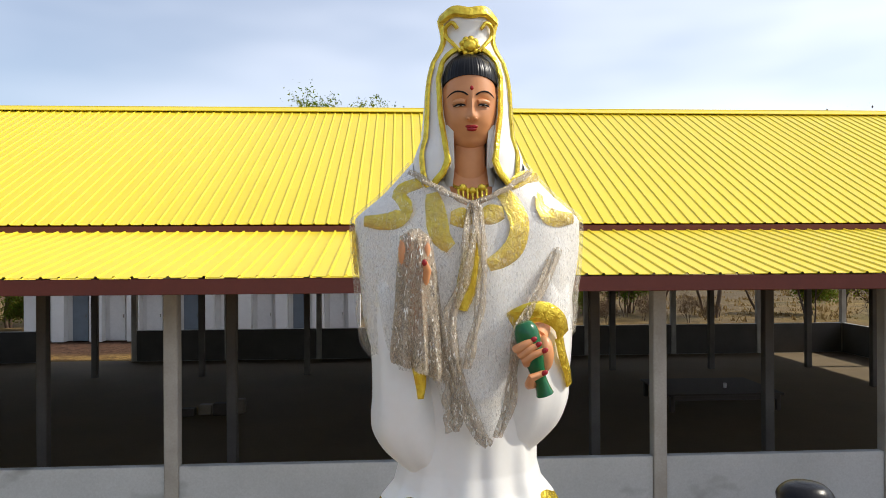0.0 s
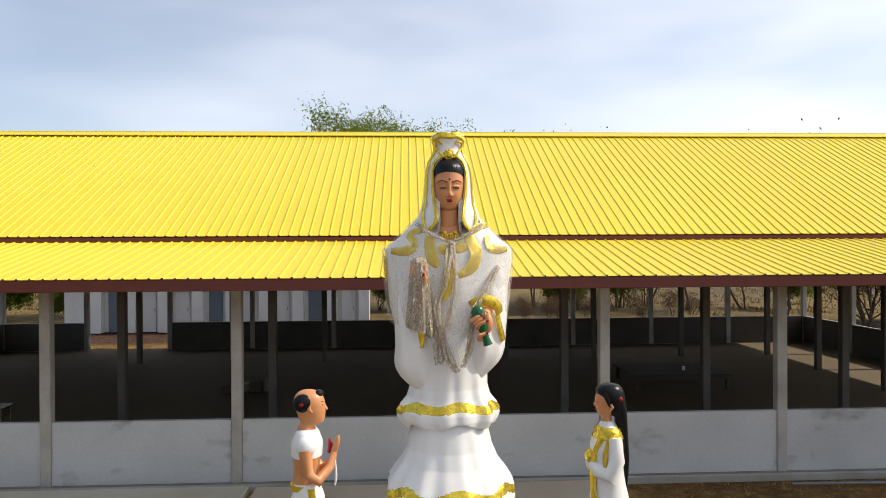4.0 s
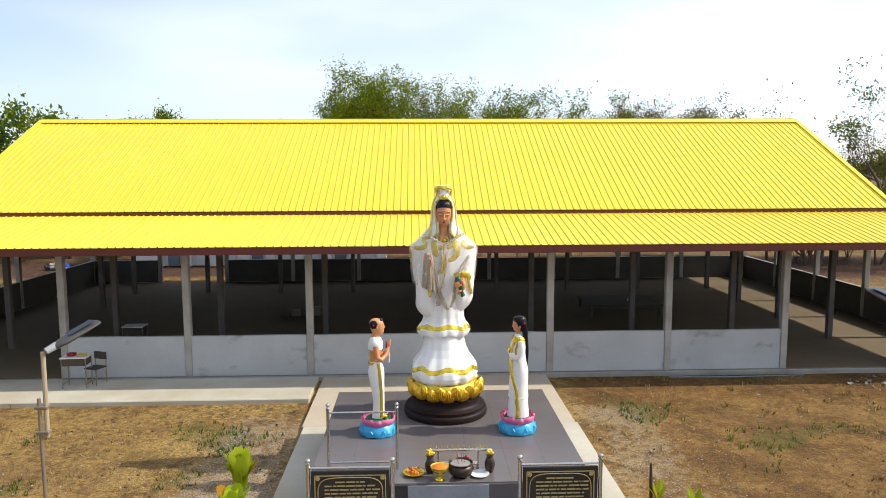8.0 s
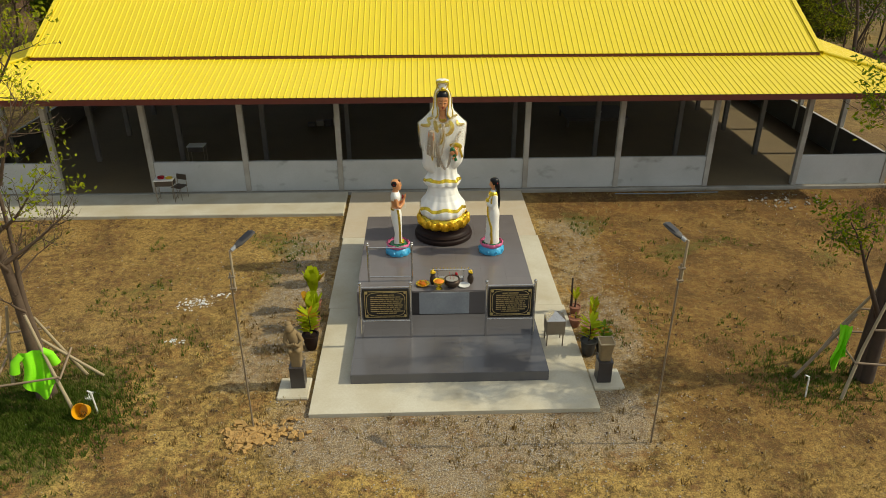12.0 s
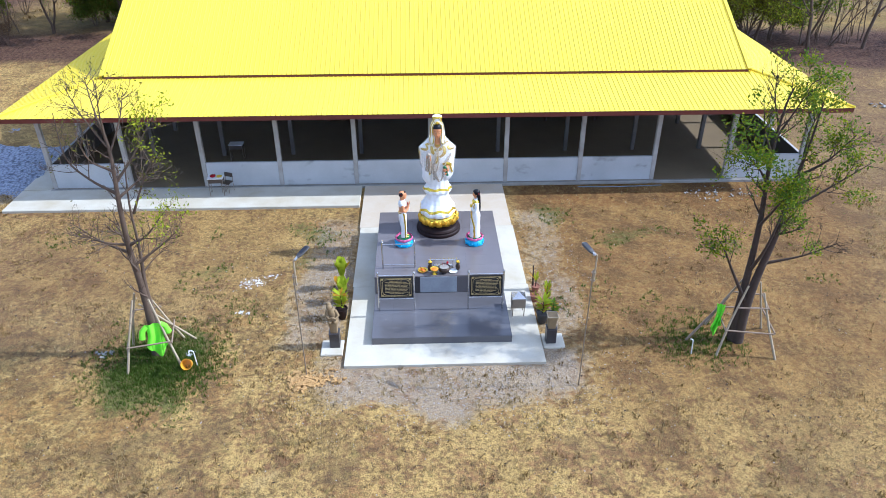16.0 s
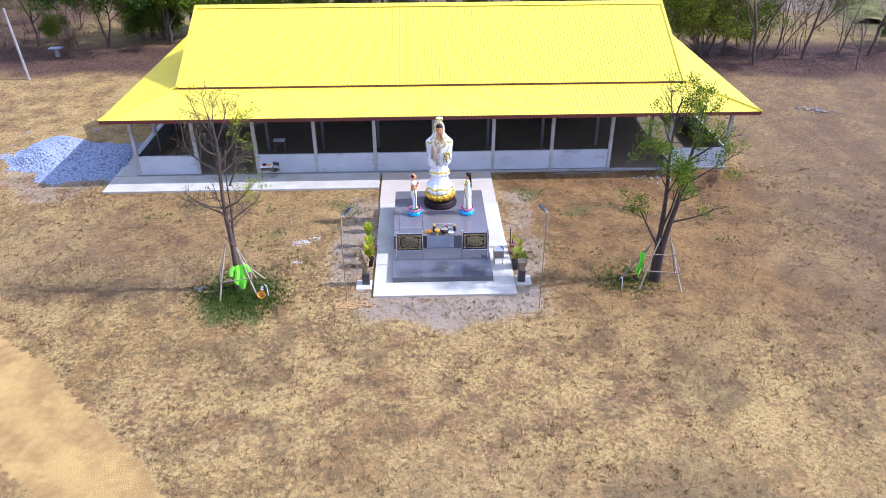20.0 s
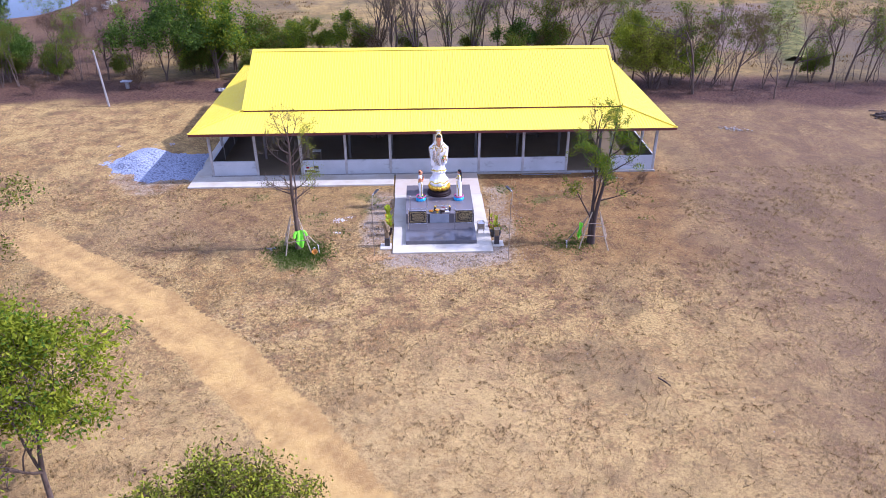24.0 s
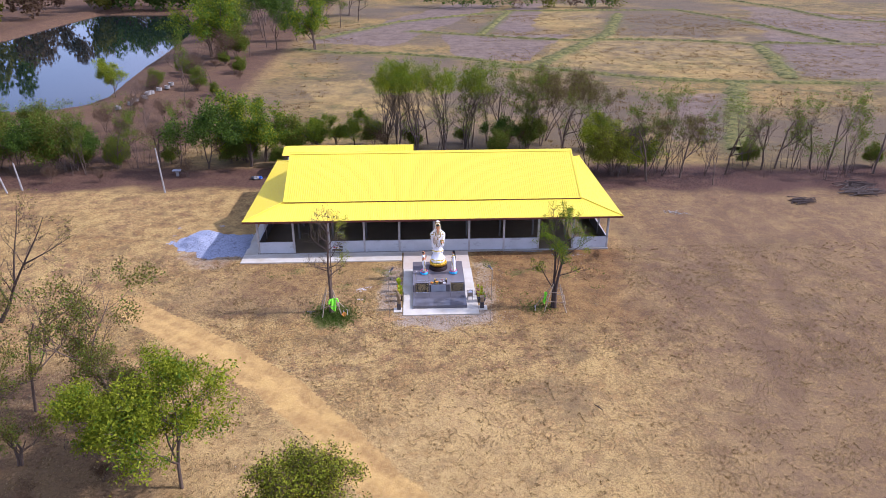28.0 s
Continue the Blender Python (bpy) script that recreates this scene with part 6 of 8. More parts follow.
for k, x in enumerate((-0.17, 0.68)):
    v = thing("flower_vase", "dark glazed vase holding yellow flowers", "vase", (x, 0.84, Z0), group="flower vases")
    part("body", Geo().lathe([(0.045, 0.0), (0.05, 0.01), (0.07, 0.08), (0.075, 0.14), (0.05, 0.2), (0.04, 0.23), (0.058, 0.25), (0.04, 0.25)], n=24), BRONZE, v, smooth=50)
    g = Geo()
    for i in range(14):
        a, r = rng.uniform(0, 6.28), rng.uniform(0, 0.06)
        g.ball((r * math.cos(a), r * math.sin(a), 0.27 + rng.uniform(0, 0.06)), 0.022, 8, 6)
    part("flowers", g, YELLOWP, v, smooth=60)
b = thing("offering_bowl", "footed golden bowl heaped with orange petals", "bowl", (-0.04, 0.62, Z0))
part("bowl", Geo().lathe([(0.07, 0), (0.075, 0.012), (0.03, 0.04), (0.03, 0.07), (0.09, 0.12), (0.125, 0.17), (0.13, 0.2), (0.118, 0.195), (0.05, 0.15)], n=28), GOLD, b, smooth=45)
part("petals", Geo().lathe([(0.115, 0.185), (0.09, 0.2), (0.04, 0.215), (0.005, 0.22)], n=20, wave=lambda a, z: 1 + 0.06 * math.sin(5 * a)), ORANGE, b, smooth=60)
c = thing("incense_pot", "wide dark bronze incense pot filled with ash", "incense pot", (0.26, 0.72, Z0))
part("pot", Geo().lathe([(0.08, 0), (0.10, 0.01), (0.16, 0.06), (0.185, 0.12), (0.165, 0.17), (0.15, 0.18), (0.175, 0.205), (0.16, 0.21), (0.14, 0.18)], n=36), BRONZE, c, smooth=45)
part("ash", Geo().lathe([(0.145, 0.185), (0.08, 0.19), (0.005, 0.192)], n=24), CONCRETE, c)
for k in range(5):
    a = k * 1.3
    part("incense_stick", Geo().tube([(0.05 * math.cos(a), 0.05 * math.sin(a), 0.185), (0.07 * math.cos(a), 0.07 * math.sin(a), 0.34)], 0.0025, 5), RED, c)
p = thing("plate", "white enamel plate on the platform edge", "plate", (0.53, 0.73, Z0))
part("dish", Geo().lathe([(0.08, 0), (0.085, 0.006), (0.13, 0.025), (0.135, 0.03), (0.125, 0.028), (0.08, 0.012), (0.005, 0.012)], n=32), PAPERW, p, smooth=45)
p = thing("flower_tray", "golden tray with orange garlands", "tray", (-0.40, 0.80, Z0))
part("dish", Geo().lathe([(0.09, 0), (0.1, 0.01), (0.15, 0.035), (0.155, 0.042), (0.14, 0.036), (0.005, 0.02)], n=28), GOLD, p, smooth=45)
g = Geo()
for k in range(22):
    a, r = rng.uniform(0, 6.28), rng.uniform(0.01, 0.11)
    g.ball((r * math.cos(a), r * math.sin(a), 0.04 + rng.uniform(0, 0.03)), 0.022, 8, 6)
part("garland", g, ORANGE, p, smooth=60)
c = thing("candle_jar", "small red candle jar behind the incense pot", "candle", (0.37, 1.1, Z0))
part("jar", Geo().lathe([(0.03, 0), (0.035, 0.01), (0.035, 0.11), (0.028, 0.13), (0.012, 0.14)], n=16), RED, c, smooth=45)

dbox = thing("donation_box", "grey steel donation box on thin legs with a pyramid lid", "donation box", (2.42, -0.35, 0.062))
part("box", Geo().box((0, 0, 0.47), (0.40, 0.36, 0.34), 0.01), GALV, dbox)
g = Geo()
g.add([(-0.21, -0.19, 0.642), (0.21, -0.19, 0.642), (0.21, 0.19, 0.642), (-0.21, 0.19, 0.642), (0, 0, 0.80)], [(0, 1, 4), (1, 2, 4), (2, 3, 4), (3, 0, 4), (3, 2, 1, 0)])
part("lid", g, STAINLESS, dbox, "bright pyramid-shaped steel lid")
for sx in (-1, 1):
    for sy in (-1, 1):
        part("leg", Geo().tube([(sx * 0.17, sy * 0.15, 0.0), (sx * 0.17, sy * 0.15, 0.31)], 0.014, 8), GALV, dbox)


def school_desk(x, y, z, turn, lab):
    d = thing("school_desk", lab, "desk", (x, y, z), turn=turn)
    part("desktop", Geo().box((0, 0, 0.735), (0.60, 0.42, 0.03), 0.008), PAPERW, d)
    part("tray", Geo().box((0, 0.0, 0.62), (0.54, 0.36, 0.16), 0.01), DARKWOOD, d)
    for sx in (-1, 1):
        for sy in (-1, 1):
            part("leg", Geo().tube([(sx * 0.27, sy * 0.17, 0.001), (sx * 0.27, sy * 0.17, 0.72)], 0.013, 8), GALV, d)
        part("stretcher", Geo().tube([(sx * 0.27, -0.17, 0.1), (sx * 0.27, 0.17, 0.1)], 0.011, 8), GALV, d)


school_desk(-8.4, 7.85, 0.082, 3, "pale school desk with tubular legs against the half wall")
c = thing("school_chair", "small dark school chair drawn up beside the desk", "chair", (-8.06, 8.06, 0.082), turn=-20)
part("seat", Geo().box((0, 0, 0.40), (0.36, 0.36, 0.025), 0.008), DARKWOOD, c)
part("backrest", Geo().box((0, 0.17, 0.66), (0.36, 0.022, 0.18), 0.008), DARKWOOD, c)
for sx in (-1, 1):
    part("back_post", Geo().tube([(sx * 0.16, 0.165, 0.001), (sx * 0.16, 0.16, 0.40), (sx * 0.16, 0.185, 0.74)], 0.011, 8), GALV, c)
    part("front_leg", Geo().tube([(sx * 0.16, -0.16, 0.001), (sx * 0.16, -0.15, 0.39)], 0.011, 8), GALV, c)
tagged(part("red_bowl", Geo().lathe([(0.06, 0.832), (0.1, 0.84), (0.115, 0.89), (0.09, 0.90), (0.01, 0.895)], (-8.5, 7.85, 0), 20), RED, smooth=50), "red plastic bowl on the school desk", "bowl")
tagged(part("yellow_dish", Geo().lathe([(0.07, 0.832), (0.1, 0.84), (0.11, 0.865), (0.01, 0.855)], (-8.25, 7.85, 0), 20), YELLOWP, smooth=50), "yellow plastic dish on the school desk", "dish")
school_desk(-8.3, 11.1, FLOOR_Z, 0, "pale school desk beside an inner column")


def lamp(x, y, top, head_from, head_to, arm):
    l = thing("solar_lamp", "slim galvanised pole with a dark solar lamp head", "street lamp", (x, y, -0.06), group="solar lamps")
    part("pole", Geo().tube([(0, 0, 0), (0, 0, top - 0.4)], 0.016, 10), GALV, l, smooth=40)
    part("upper_pole", Geo().tube([(0.045, 0.02, top - 0.75), (0.05, 0.02, top)], 0.02, 10), SANDST, l, "yellowed upper pipe")
    for z in (top - 0.7, top - 0.48):
        part("clamp", Geo().box((0.02, 0.01, z), (0.11, 0.07, 0.03), 0.006), GALV, l)
    part("arm", Geo().tube([(0.05, 0.02, top - 0.02), (*arm,)], 0.018, 8), GALV, l)
    a, b2 = Vector(head_from), Vector(head_to)
    d = b2 - a
    rows = []
    for i, (u, w, h) in enumerate(((0, 0.028, 0.028), (0.08, 0.05, 0.03), (0.25, 0.078, 0.034), (0.7, 0.082, 0.024), (0.95, 0.075, 0.016), (1, 0.05, 0.010))):
        c = a + d * u
        s = d.cross(Vector((0, 0, 1))).normalized()
        up = s.cross(d).normalized()
        rows.append([c + s * w * math.cos(t) + up * h * math.sin(t) for t in np.linspace(0, 2 * math.pi, 17)[:-1]])
    part("socket", Geo().tube([a - d * 0.16, a + d * 0.07], [0.030, 0.034], 12), PALETILE, l, "pale socket at the arm's end", smooth=40)
    hd = part("lamp_head", Geo().rings(rows), SOLAR, l, smooth=50)
    part("solar_panel", Geo().add([a + d * u + d.cross(Vector((0, 0, 1))).normalized() * v + Vector((0, 0, 0.040)) for u, v in ((0.30, -0.052), (0.86, -0.056), (0.86, 0.056), (0.30, 0.052))], [(0, 1, 2, 3)]), SOLAR_CELL, hd)


lamp(-3.56, -2.85, 3.72, (0.12, 0.06, 3.75), (0.38, 0.35, 3.91), (0.13, 0.06, 3.76))
lamp(3.66, -3.45, 4.08, (-0.03, 0.05, 4.10), (-0.25, 0.31, 4.25), (-0.02, 0.06, 4.13))


# ---- guardian figures and potted plants beside the walkway ----
def plinth(x, y):
    p = thing("plinth", "small dark tiled plinth on a pale slab", "plinth", (x, y, 0.031), group="plinths")
    part("body", Geo().box((0, 0, 0.235), (0.28, 0.27, 0.47), 0.006), DARKTILE, p)
    part("cap", Geo().box((0, 0, 0.48), (0.30, 0.29, 0.02), 0.005), DARKTILE, p)


def flared(g, z0, z1, w0, w1):
    """A square block that widens upwards, with softened corners."""
    rows = []
    for k in range(6):
        u = k / 5
        w = w0 + (w1 - w0) * u ** 1.6
        rows.append([(w * math.copysign(abs(math.cos(a)) ** 0.35, math.cos(a)), w * math.copysign(abs(math.sin(a)) ** 0.35, math.sin(a)), z0 + (z1 - z0) * u) for a in np.linspace(0, 2 * math.pi, 25)[:-1]])
    return g.rings(rows)


plinth(-2.90, -1.62)
plinth(3.20, -1.64)
g = flared(Geo(), 0.49, 0.86, 0.10, 0.135)
g.tube([(0.02, 0.0, 0.84), (0.03, -0.01, 1.0), (-0.01, 0.0, 1.16), (-0.05, -0.03, 1.30)], [0.135, 0.12, 0.125, 0.085], 16)
g.ball((-0.07, -0.06, 1.37), (0.082, 0.09, 0.095), 16, 12).ball((-0.08, -0.03, 1.45), (0.065, 0.07, 0.05), 14, 8)
for sx, ex in ((-1, -0.17), (1, 0.16)):
    g.tube([(sx * 0.10 - 0.03, -0.02, 1.24), (ex, -0.07, 1.09), (ex * 0.55, -0.15, 1.02), (0.02, -0.17, 1.08)], [0.05, 0.045, 0.04, 0.03], 10)
    g.ball((sx * 0.075, -0.11, 0.92), (0.07, 0.11, 0.065), 12, 8)
tagged(part("guardian_statue", g, CLAYSTONE, smooth=50, at=pose(-2.90, -1.62, 0.031)), "weathered brown stone guardian figure kneeling on a dark plinth", "statue")
t = thing("stone_planter", "brown flared stone planter on a dark plinth", "planter", (3.20, -1.62, 0.031))
part("shell", flared(Geo(), 0.492, 0.90, 0.11, 0.15), CLAYSTONE, t, smooth=40)
part("rim", Geo().tube([(sx * 0.142, sy * 0.142, 0.905) for sx, sy in ((-1, -1), (1, -1), (1, 1), (-1, 1), (-1, -1))], 0.016, 8), SANDST, t, "paler chipped rim")


def pot(x, y, r, h, m, lab):
    t = thing("potted_plant", lab, "potted plant", (x, y, -0.01))
    part("pot", Geo().lathe([(r * 0.62, 0), (r * 0.66, 0.01), (r * 0.95, h * 0.7), (r, h * 0.92), (r * 1.08, h * 0.94), (r * 1.08, h), (r * 0.94, h), (r * 0.9, h * 0.9)], n=24), m, t, smooth=40)
    part("soil", Geo().lathe([(r * 0.9, h * 0.88), (0.005, h * 0.9)], n=20), BARK, t)
    return t


def blade_leaf(root, tip, w, bend, n=7, blunt=0.8):
    """A broad leaf from root to tip, folded a little along its rib."""
    root, tip = Vector(root), Vector(tip)
    d = tip - root
    s = d.cross(Vector((0, 0, 1)))
    s = s.normalized() if s.length > 1e-4 else Vector((1, 0, 0))
    rows = []
    for i in range(n):
        u = i / (n - 1)
        c = root + d * u + Vector((d.x, d.y, 0)) * bend * u * u - Vector((0, 0, 1)) * bend * 0.5 * d.length * u * u
        hw = w / 2 * math.sin(math.pi * min(0.97, 0.06 + 0.9 * u)) ** blunt
        rows.append([c - s * hw, c - Vector((0, 0, hw * 0.35)), c + s * hw])
    return rows


LEAF_BRIGHT = leaf_mat("bright_plant_leaves", (0.26, 0.38, 0.02), (0.42, 0.50, 0.025), (0.66, 0.60, 0.03))


LEAF_CROTON = leaf_mat("orange_croton_leaves", (0.30, 0.10, 0.02), (0.50, 0.26, 0.02), (0.60, 0.42, 0.03))


def leafy(t, h, count, spread, length, w, m, rise, z0):
    """Narrow leaves all along a stem."""
    for k in range(count):
        a = rng.uniform(0, 6.28)
        z = z0 + (h - z0) * rng.uniform(0.1, 1)
        ln = length * rng.uniform(0.7, 1.1)
        root = Vector((0.02 * math.cos(a), 0.02 * math.sin(a), z))
        tip = root + Vector((math.cos(a) * ln * spread, math.sin(a) * ln * spread, ln * rise * rng.uniform(0.6, 1.1)))
        part("leaf", Geo().rings(blade_leaf(root, tip, w * rng.uniform(0.8, 1.2), 0.25), False, False), m if k % 6 else LEAF_CROTON, t, smooth=60)
    part("stem", Geo().tube([(0, 0, z0 - 0.02), (0.02, 0.01, h * 0.6), (0, 0, h * 0.95)], [0.018, 0.014, 0.008], 8), BARK, t)


def paddles(t, z0, top, count, w, m):
    """Broad round-ended leaves that stand up in a sheaf from a short stalk."""
    for k in range(count):
        a = 2.4 * k + rng.uniform(-0.3, 0.3)
        lean = 0.06 + 0.20 * (k / count)
        low = z0 + (top - z0) * rng.uniform(0.15, 0.45)
        root = Vector((0.015 * math.cos(a), 0.015 * math.sin(a), low))
        tip = Vector((lean * math.cos(a), lean * math.sin(a), top - (top - z0) * rng.uniform(0.0, 0.3)))
        part("leaf", Geo().rings(blade_leaf(root, tip, w * rng.uniform(0.8, 1.15), 0.12, 9, 0.5), False, False), LEAF_CROTON if k == count - 1 else m, t, smooth=60)
    part("stem", Geo().tube([(0, 0, z0 - 0.03), (0.01, 0.01, (z0 + top) / 2)], [0.022, 0.014], 8), BARK, t)


t = pot(-2.94, 1.25, 0.15, 0.26, TERRA, lab="pot plant with broad upright yellow-green leaves")
paddles(t, 0.28, 1.22, 14, 0.24, LEAF_BRIGHT)
t = pot(-2.87, 0.48, 0.15, 0.26, TERRA, lab="pot plant with broad upright yellow-green leaves")
paddles(t, 0.26, 0.98, 10, 0.22, LEAF_BRIGHT)
t = pot(-2.83, -0.30, 0.17, 0.36, LACQUER, lab="bushy plant with narrow yellow-green leaves in a brown jar")
leafy(t, 0.85, 90, 0.70, 0.27, 0.065, LEAF_BRIGHT, 0.7, 0.36)
t = pot(3.13, 0.85, 0.13, 0.24, TERRA, lab="small pot plant with upright yellow leaves")
paddles(t, 0.24, 0.80, 5, 0.10, LEAF_LIME)
part("support_stick", Geo().tube([(-0.08, 0.05, 0.2), (-0.1, 0.06, 0.95)], [0.03, 0.02], 8), BARK, t, "dark wooden stick")
t = pot(3.04, 0.38, 0.14, 0.22, TERRA, lab="clay flower pot with a low plant")
leafy(t, 0.28, 6, 0.6, 0.14, 0.05, LEAF_OLIVE, 0.5, 0.2)
t = pot(3.32, -0.02, 0.16, 0.26, TERRA, lab="croton with upright mottled yellow leaves in a clay pot")
leafy(t, 0.85, 30, 0.34, 0.34, 0.075, LEAF_LIME, 0.9, 0.26)
t = pot(3.10, -0.72, 0.17, 0.36, BLACKPOT, lab="bushy green plant in a black plastic pot")
leafy(t, 0.78, 44, 0.62, 0.30, 0.07, LEAF_BRIGHT, 0.7, 0.36)
t = pot(3.42, -0.62, 0.15, 0.26, BLACKPOT, lab="dark green plant with small leaves in a black pot")
leafy(t, 0.68, 34, 0.7, 0.24, 0.08, LEAF_GREEN, 0.6, 0.26)

# ---- trees ----
def grow(seed, height, trunk_r, lean=(0, 0), stems=1, depth=4, spread=38, first=0.3, kids=(2, 4), shrink=0.68, up=0.25, sides=6, wiggle=0.12, thin=0.62):
    """Branches as one Geo, and the points where leaves may sit, each with its direction."""
    r = random.Random(seed)
    g, tips = Geo(), []

    def branch(p, d, ln, rad, lvl):
        n = 5 if lvl < 2 else 4
        pts, rads, dd = [p.copy()], [rad], d.copy()
        for i in range(n):
            dd = (dd + Vector((r.gauss(0, wiggle), r.gauss(0, wiggle), r.gauss(0, wiggle) + up * 0.12))).normalized()
            pts.append(pts[-1] + dd * ln / n)
            rads.append(rad * (1 - (1 - thin) * (i + 1) / n))
        sd = max(3, sides - lvl)
        g.tube(pts, rads, sd, False)
        if lvl >= depth - 1:
            tips.extend((q.copy(), dd.copy()) for q in pts[2:])
        if lvl < depth:
            for k in range(r.randint(*kids)):
                i = r.randint(2 if lvl else max(1, int(n * first)), n)
                ang, turn = radians(spread * r.uniform(0.6, 1.3)), r.uniform(0, 6.28)
                side = dd.orthogonal().normalized()
                side = Matrix.Rotation(turn, 3, dd) @ side
                nd = (dd * math.cos(ang) + side * math.sin(ang) + Vector((0, 0, up * 0.4))).normalized()
                branch(pts[i], nd, ln * shrink * r.uniform(0.75, 1.15), rads[i] * 0.69, lvl + 1)
        elif r.random() < 0.8:
            tips.append((pts[-1].copy(), dd.copy()))

    for s in range(stems):
        a = 6.28 * s / stems + r.uniform(-0.4, 0.4)
        tilt = 0.0 if stems == 1 else r.uniform(0.12, 0.34)
        d = Vector((lean[0] + tilt * math.cos(a), lean[1] + tilt * math.sin(a), 1)).normalized()
        ln = height * (0.52 if stems == 1 else r.uniform(0.42, 0.56))
        branch(Vector((0.08 * math.cos(a) * (stems > 1), 0.08 * math.sin(a) * (stems > 1), -0.08)), d, ln, trunk_r * (1 if stems == 1 else r.uniform(0.6, 0.85)), 0)
    k = height / max(q[2] for q in g.v)
    g.v = [(x * k, y * k, z * k) for x, y, z in g.v]
    return g, [(p * k, d) for p, d in tips]


def grow_from(seed, leaders, per, length, depth=2, spread=55, up=0.35, start=0.28):
    """A tree on given leaders: rows of (points, foot radius); side branches fork off along each."""
    r = random.Random(seed)
    g, tips = Geo(), []

    def twig(p, d, ln, rad, lvl):
        pts, dd = [p], d
        for i in range(5):
            dd = (dd + Vector((r.gauss(0, 0.13), r.gauss(0, 0.13), r.gauss(0, 0.1) + up * 0.16))).normalized()
            pts.append(pts[-1] + dd * ln / 5)
        g.tube(pts, [rad * (1 - 0.16 * i) for i in range(6)], 6 if lvl == 0 else 4, False)
        tips.extend((q, dd) for q in pts[2:])
        if lvl < depth:
            for k in range(r.randint(3, 5)):
                i = r.randint(1, 5)
                side = Matrix.Rotation(r.uniform(0, 6.28), 3, dd) @ dd.orthogonal().normalized()
                a = radians(r.uniform(25, 55))
                twig(pts[i], (dd * math.cos(a) + side * math.sin(a)).normalized(), ln * r.uniform(0.35, 0.6), rad * 0.5, lvl + 1)

    for pts, foot in leaders:
        line = [Vector(q) for q in smooth_path(pts, 22)]
        rads = [foot * (1 - 0.94 * (i / 21) ** 0.62) + 0.006 for i in range(22)]
        g.tube(line, rads, 10, False)
        for k in range(per):
            u = start + (1 - start) * (k + r.random()) / per
            i = min(20, int(u * 21))
            d = (line[i + 1] - line[i]).normalized()
            side = Matrix.Rotation(r.uniform(0, 6.28), 3, d) @ d.orthogonal().normalized()
            a = radians(spread * r.uniform(0.75, 1.2))
            twig(line[i], (d * math.cos(a) + side * math.sin(a)).normalized(), length * (1.25 - 0.75 * u) * r.uniform(0.7, 1.2), max(0.011, rads[i] * 0.5), 0)
        tips.extend((q, Vector((0, 0, 1))) for q in line[17:])
    return g, tips


def leaves(seed, tips, per, size, jitter, keep=1.0, squash=1.0):
    """Small bent leaf faces about the tips, as one Geo."""
    r = np.random.RandomState(seed)
    g = Geo()
    pts = np.array([tuple(p) for p, _ in tips if r.rand() < keep])
    if not len(pts):
        return g
    c = np.repeat(pts, per, 0) + r.normal(0, jitter, (len(pts) * per, 3)) * np.array([1, 1, squash])
    u = r.normal(0, 1, c.shape)
    u /= np.linalg.norm(u, axis=1)[:, None]
    v = np.cross(u, r.normal(0, 1, c.shape))
    v /= np.linalg.norm(v, axis=1)[:, None] + 1e-9
    w = np.cross(u, v)
    s = (size * r.uniform(0.6, 1.3, len(c)))[:, None]
    a, b, d, e = c - u * s, c + v * s * 0.45 + w * s * 0.12, c + u * s, c - v * s * 0.45 + w * s * 0.12
    vs = np.stack([a, b, d, e], 1).reshape(-1, 3)
    g.v = [tuple(q) for q in vs.tolist()]
    g.f = [[4 * i, 4 * i + 1, 4 * i + 2, 4 * i + 3] for i in range(len(c))]
    g.m = [0] * len(g.f)
    return g


def cone_tips(seed, base, n, rx, rz):
    """Points spread through an uneven crown volume, for dense foliage."""
    r = random.Random(seed)
    lobes = [(Vector((r.uniform(-0.6, 0.6) * rx, r.uniform(-0.6, 0.6) * rx, base + r.uniform(-0.55, 0.6) * rz)), r.uniform(0.35, 0.6)) for _ in range(9)]
    out = []
    for _ in range(n):
        c, s = lobes[r.randrange(len(lobes))]
        d = Vector((r.gauss(0, 1), r.gauss(0, 1), r.gauss(0, 1))).normalized() * r.uniform(0.55, 1.0)
        out.append((c + Vector((d.x * rx * s, d.y * rx * s, d.z * rz * s)), d))
    return out


def make_tree(name, label, at, gt, crown, bark, leaf, turn=0.0, group="", extra=None):
    t = thing(name, label, "tree", at, group, turn=turn)
    part("trunk", gt, bark, t, smooth=70)
    if crown.f:
        part("crown", crown, leaf, t)
    if extra:
        part("crown", extra[0], extra[1], t)
    return t


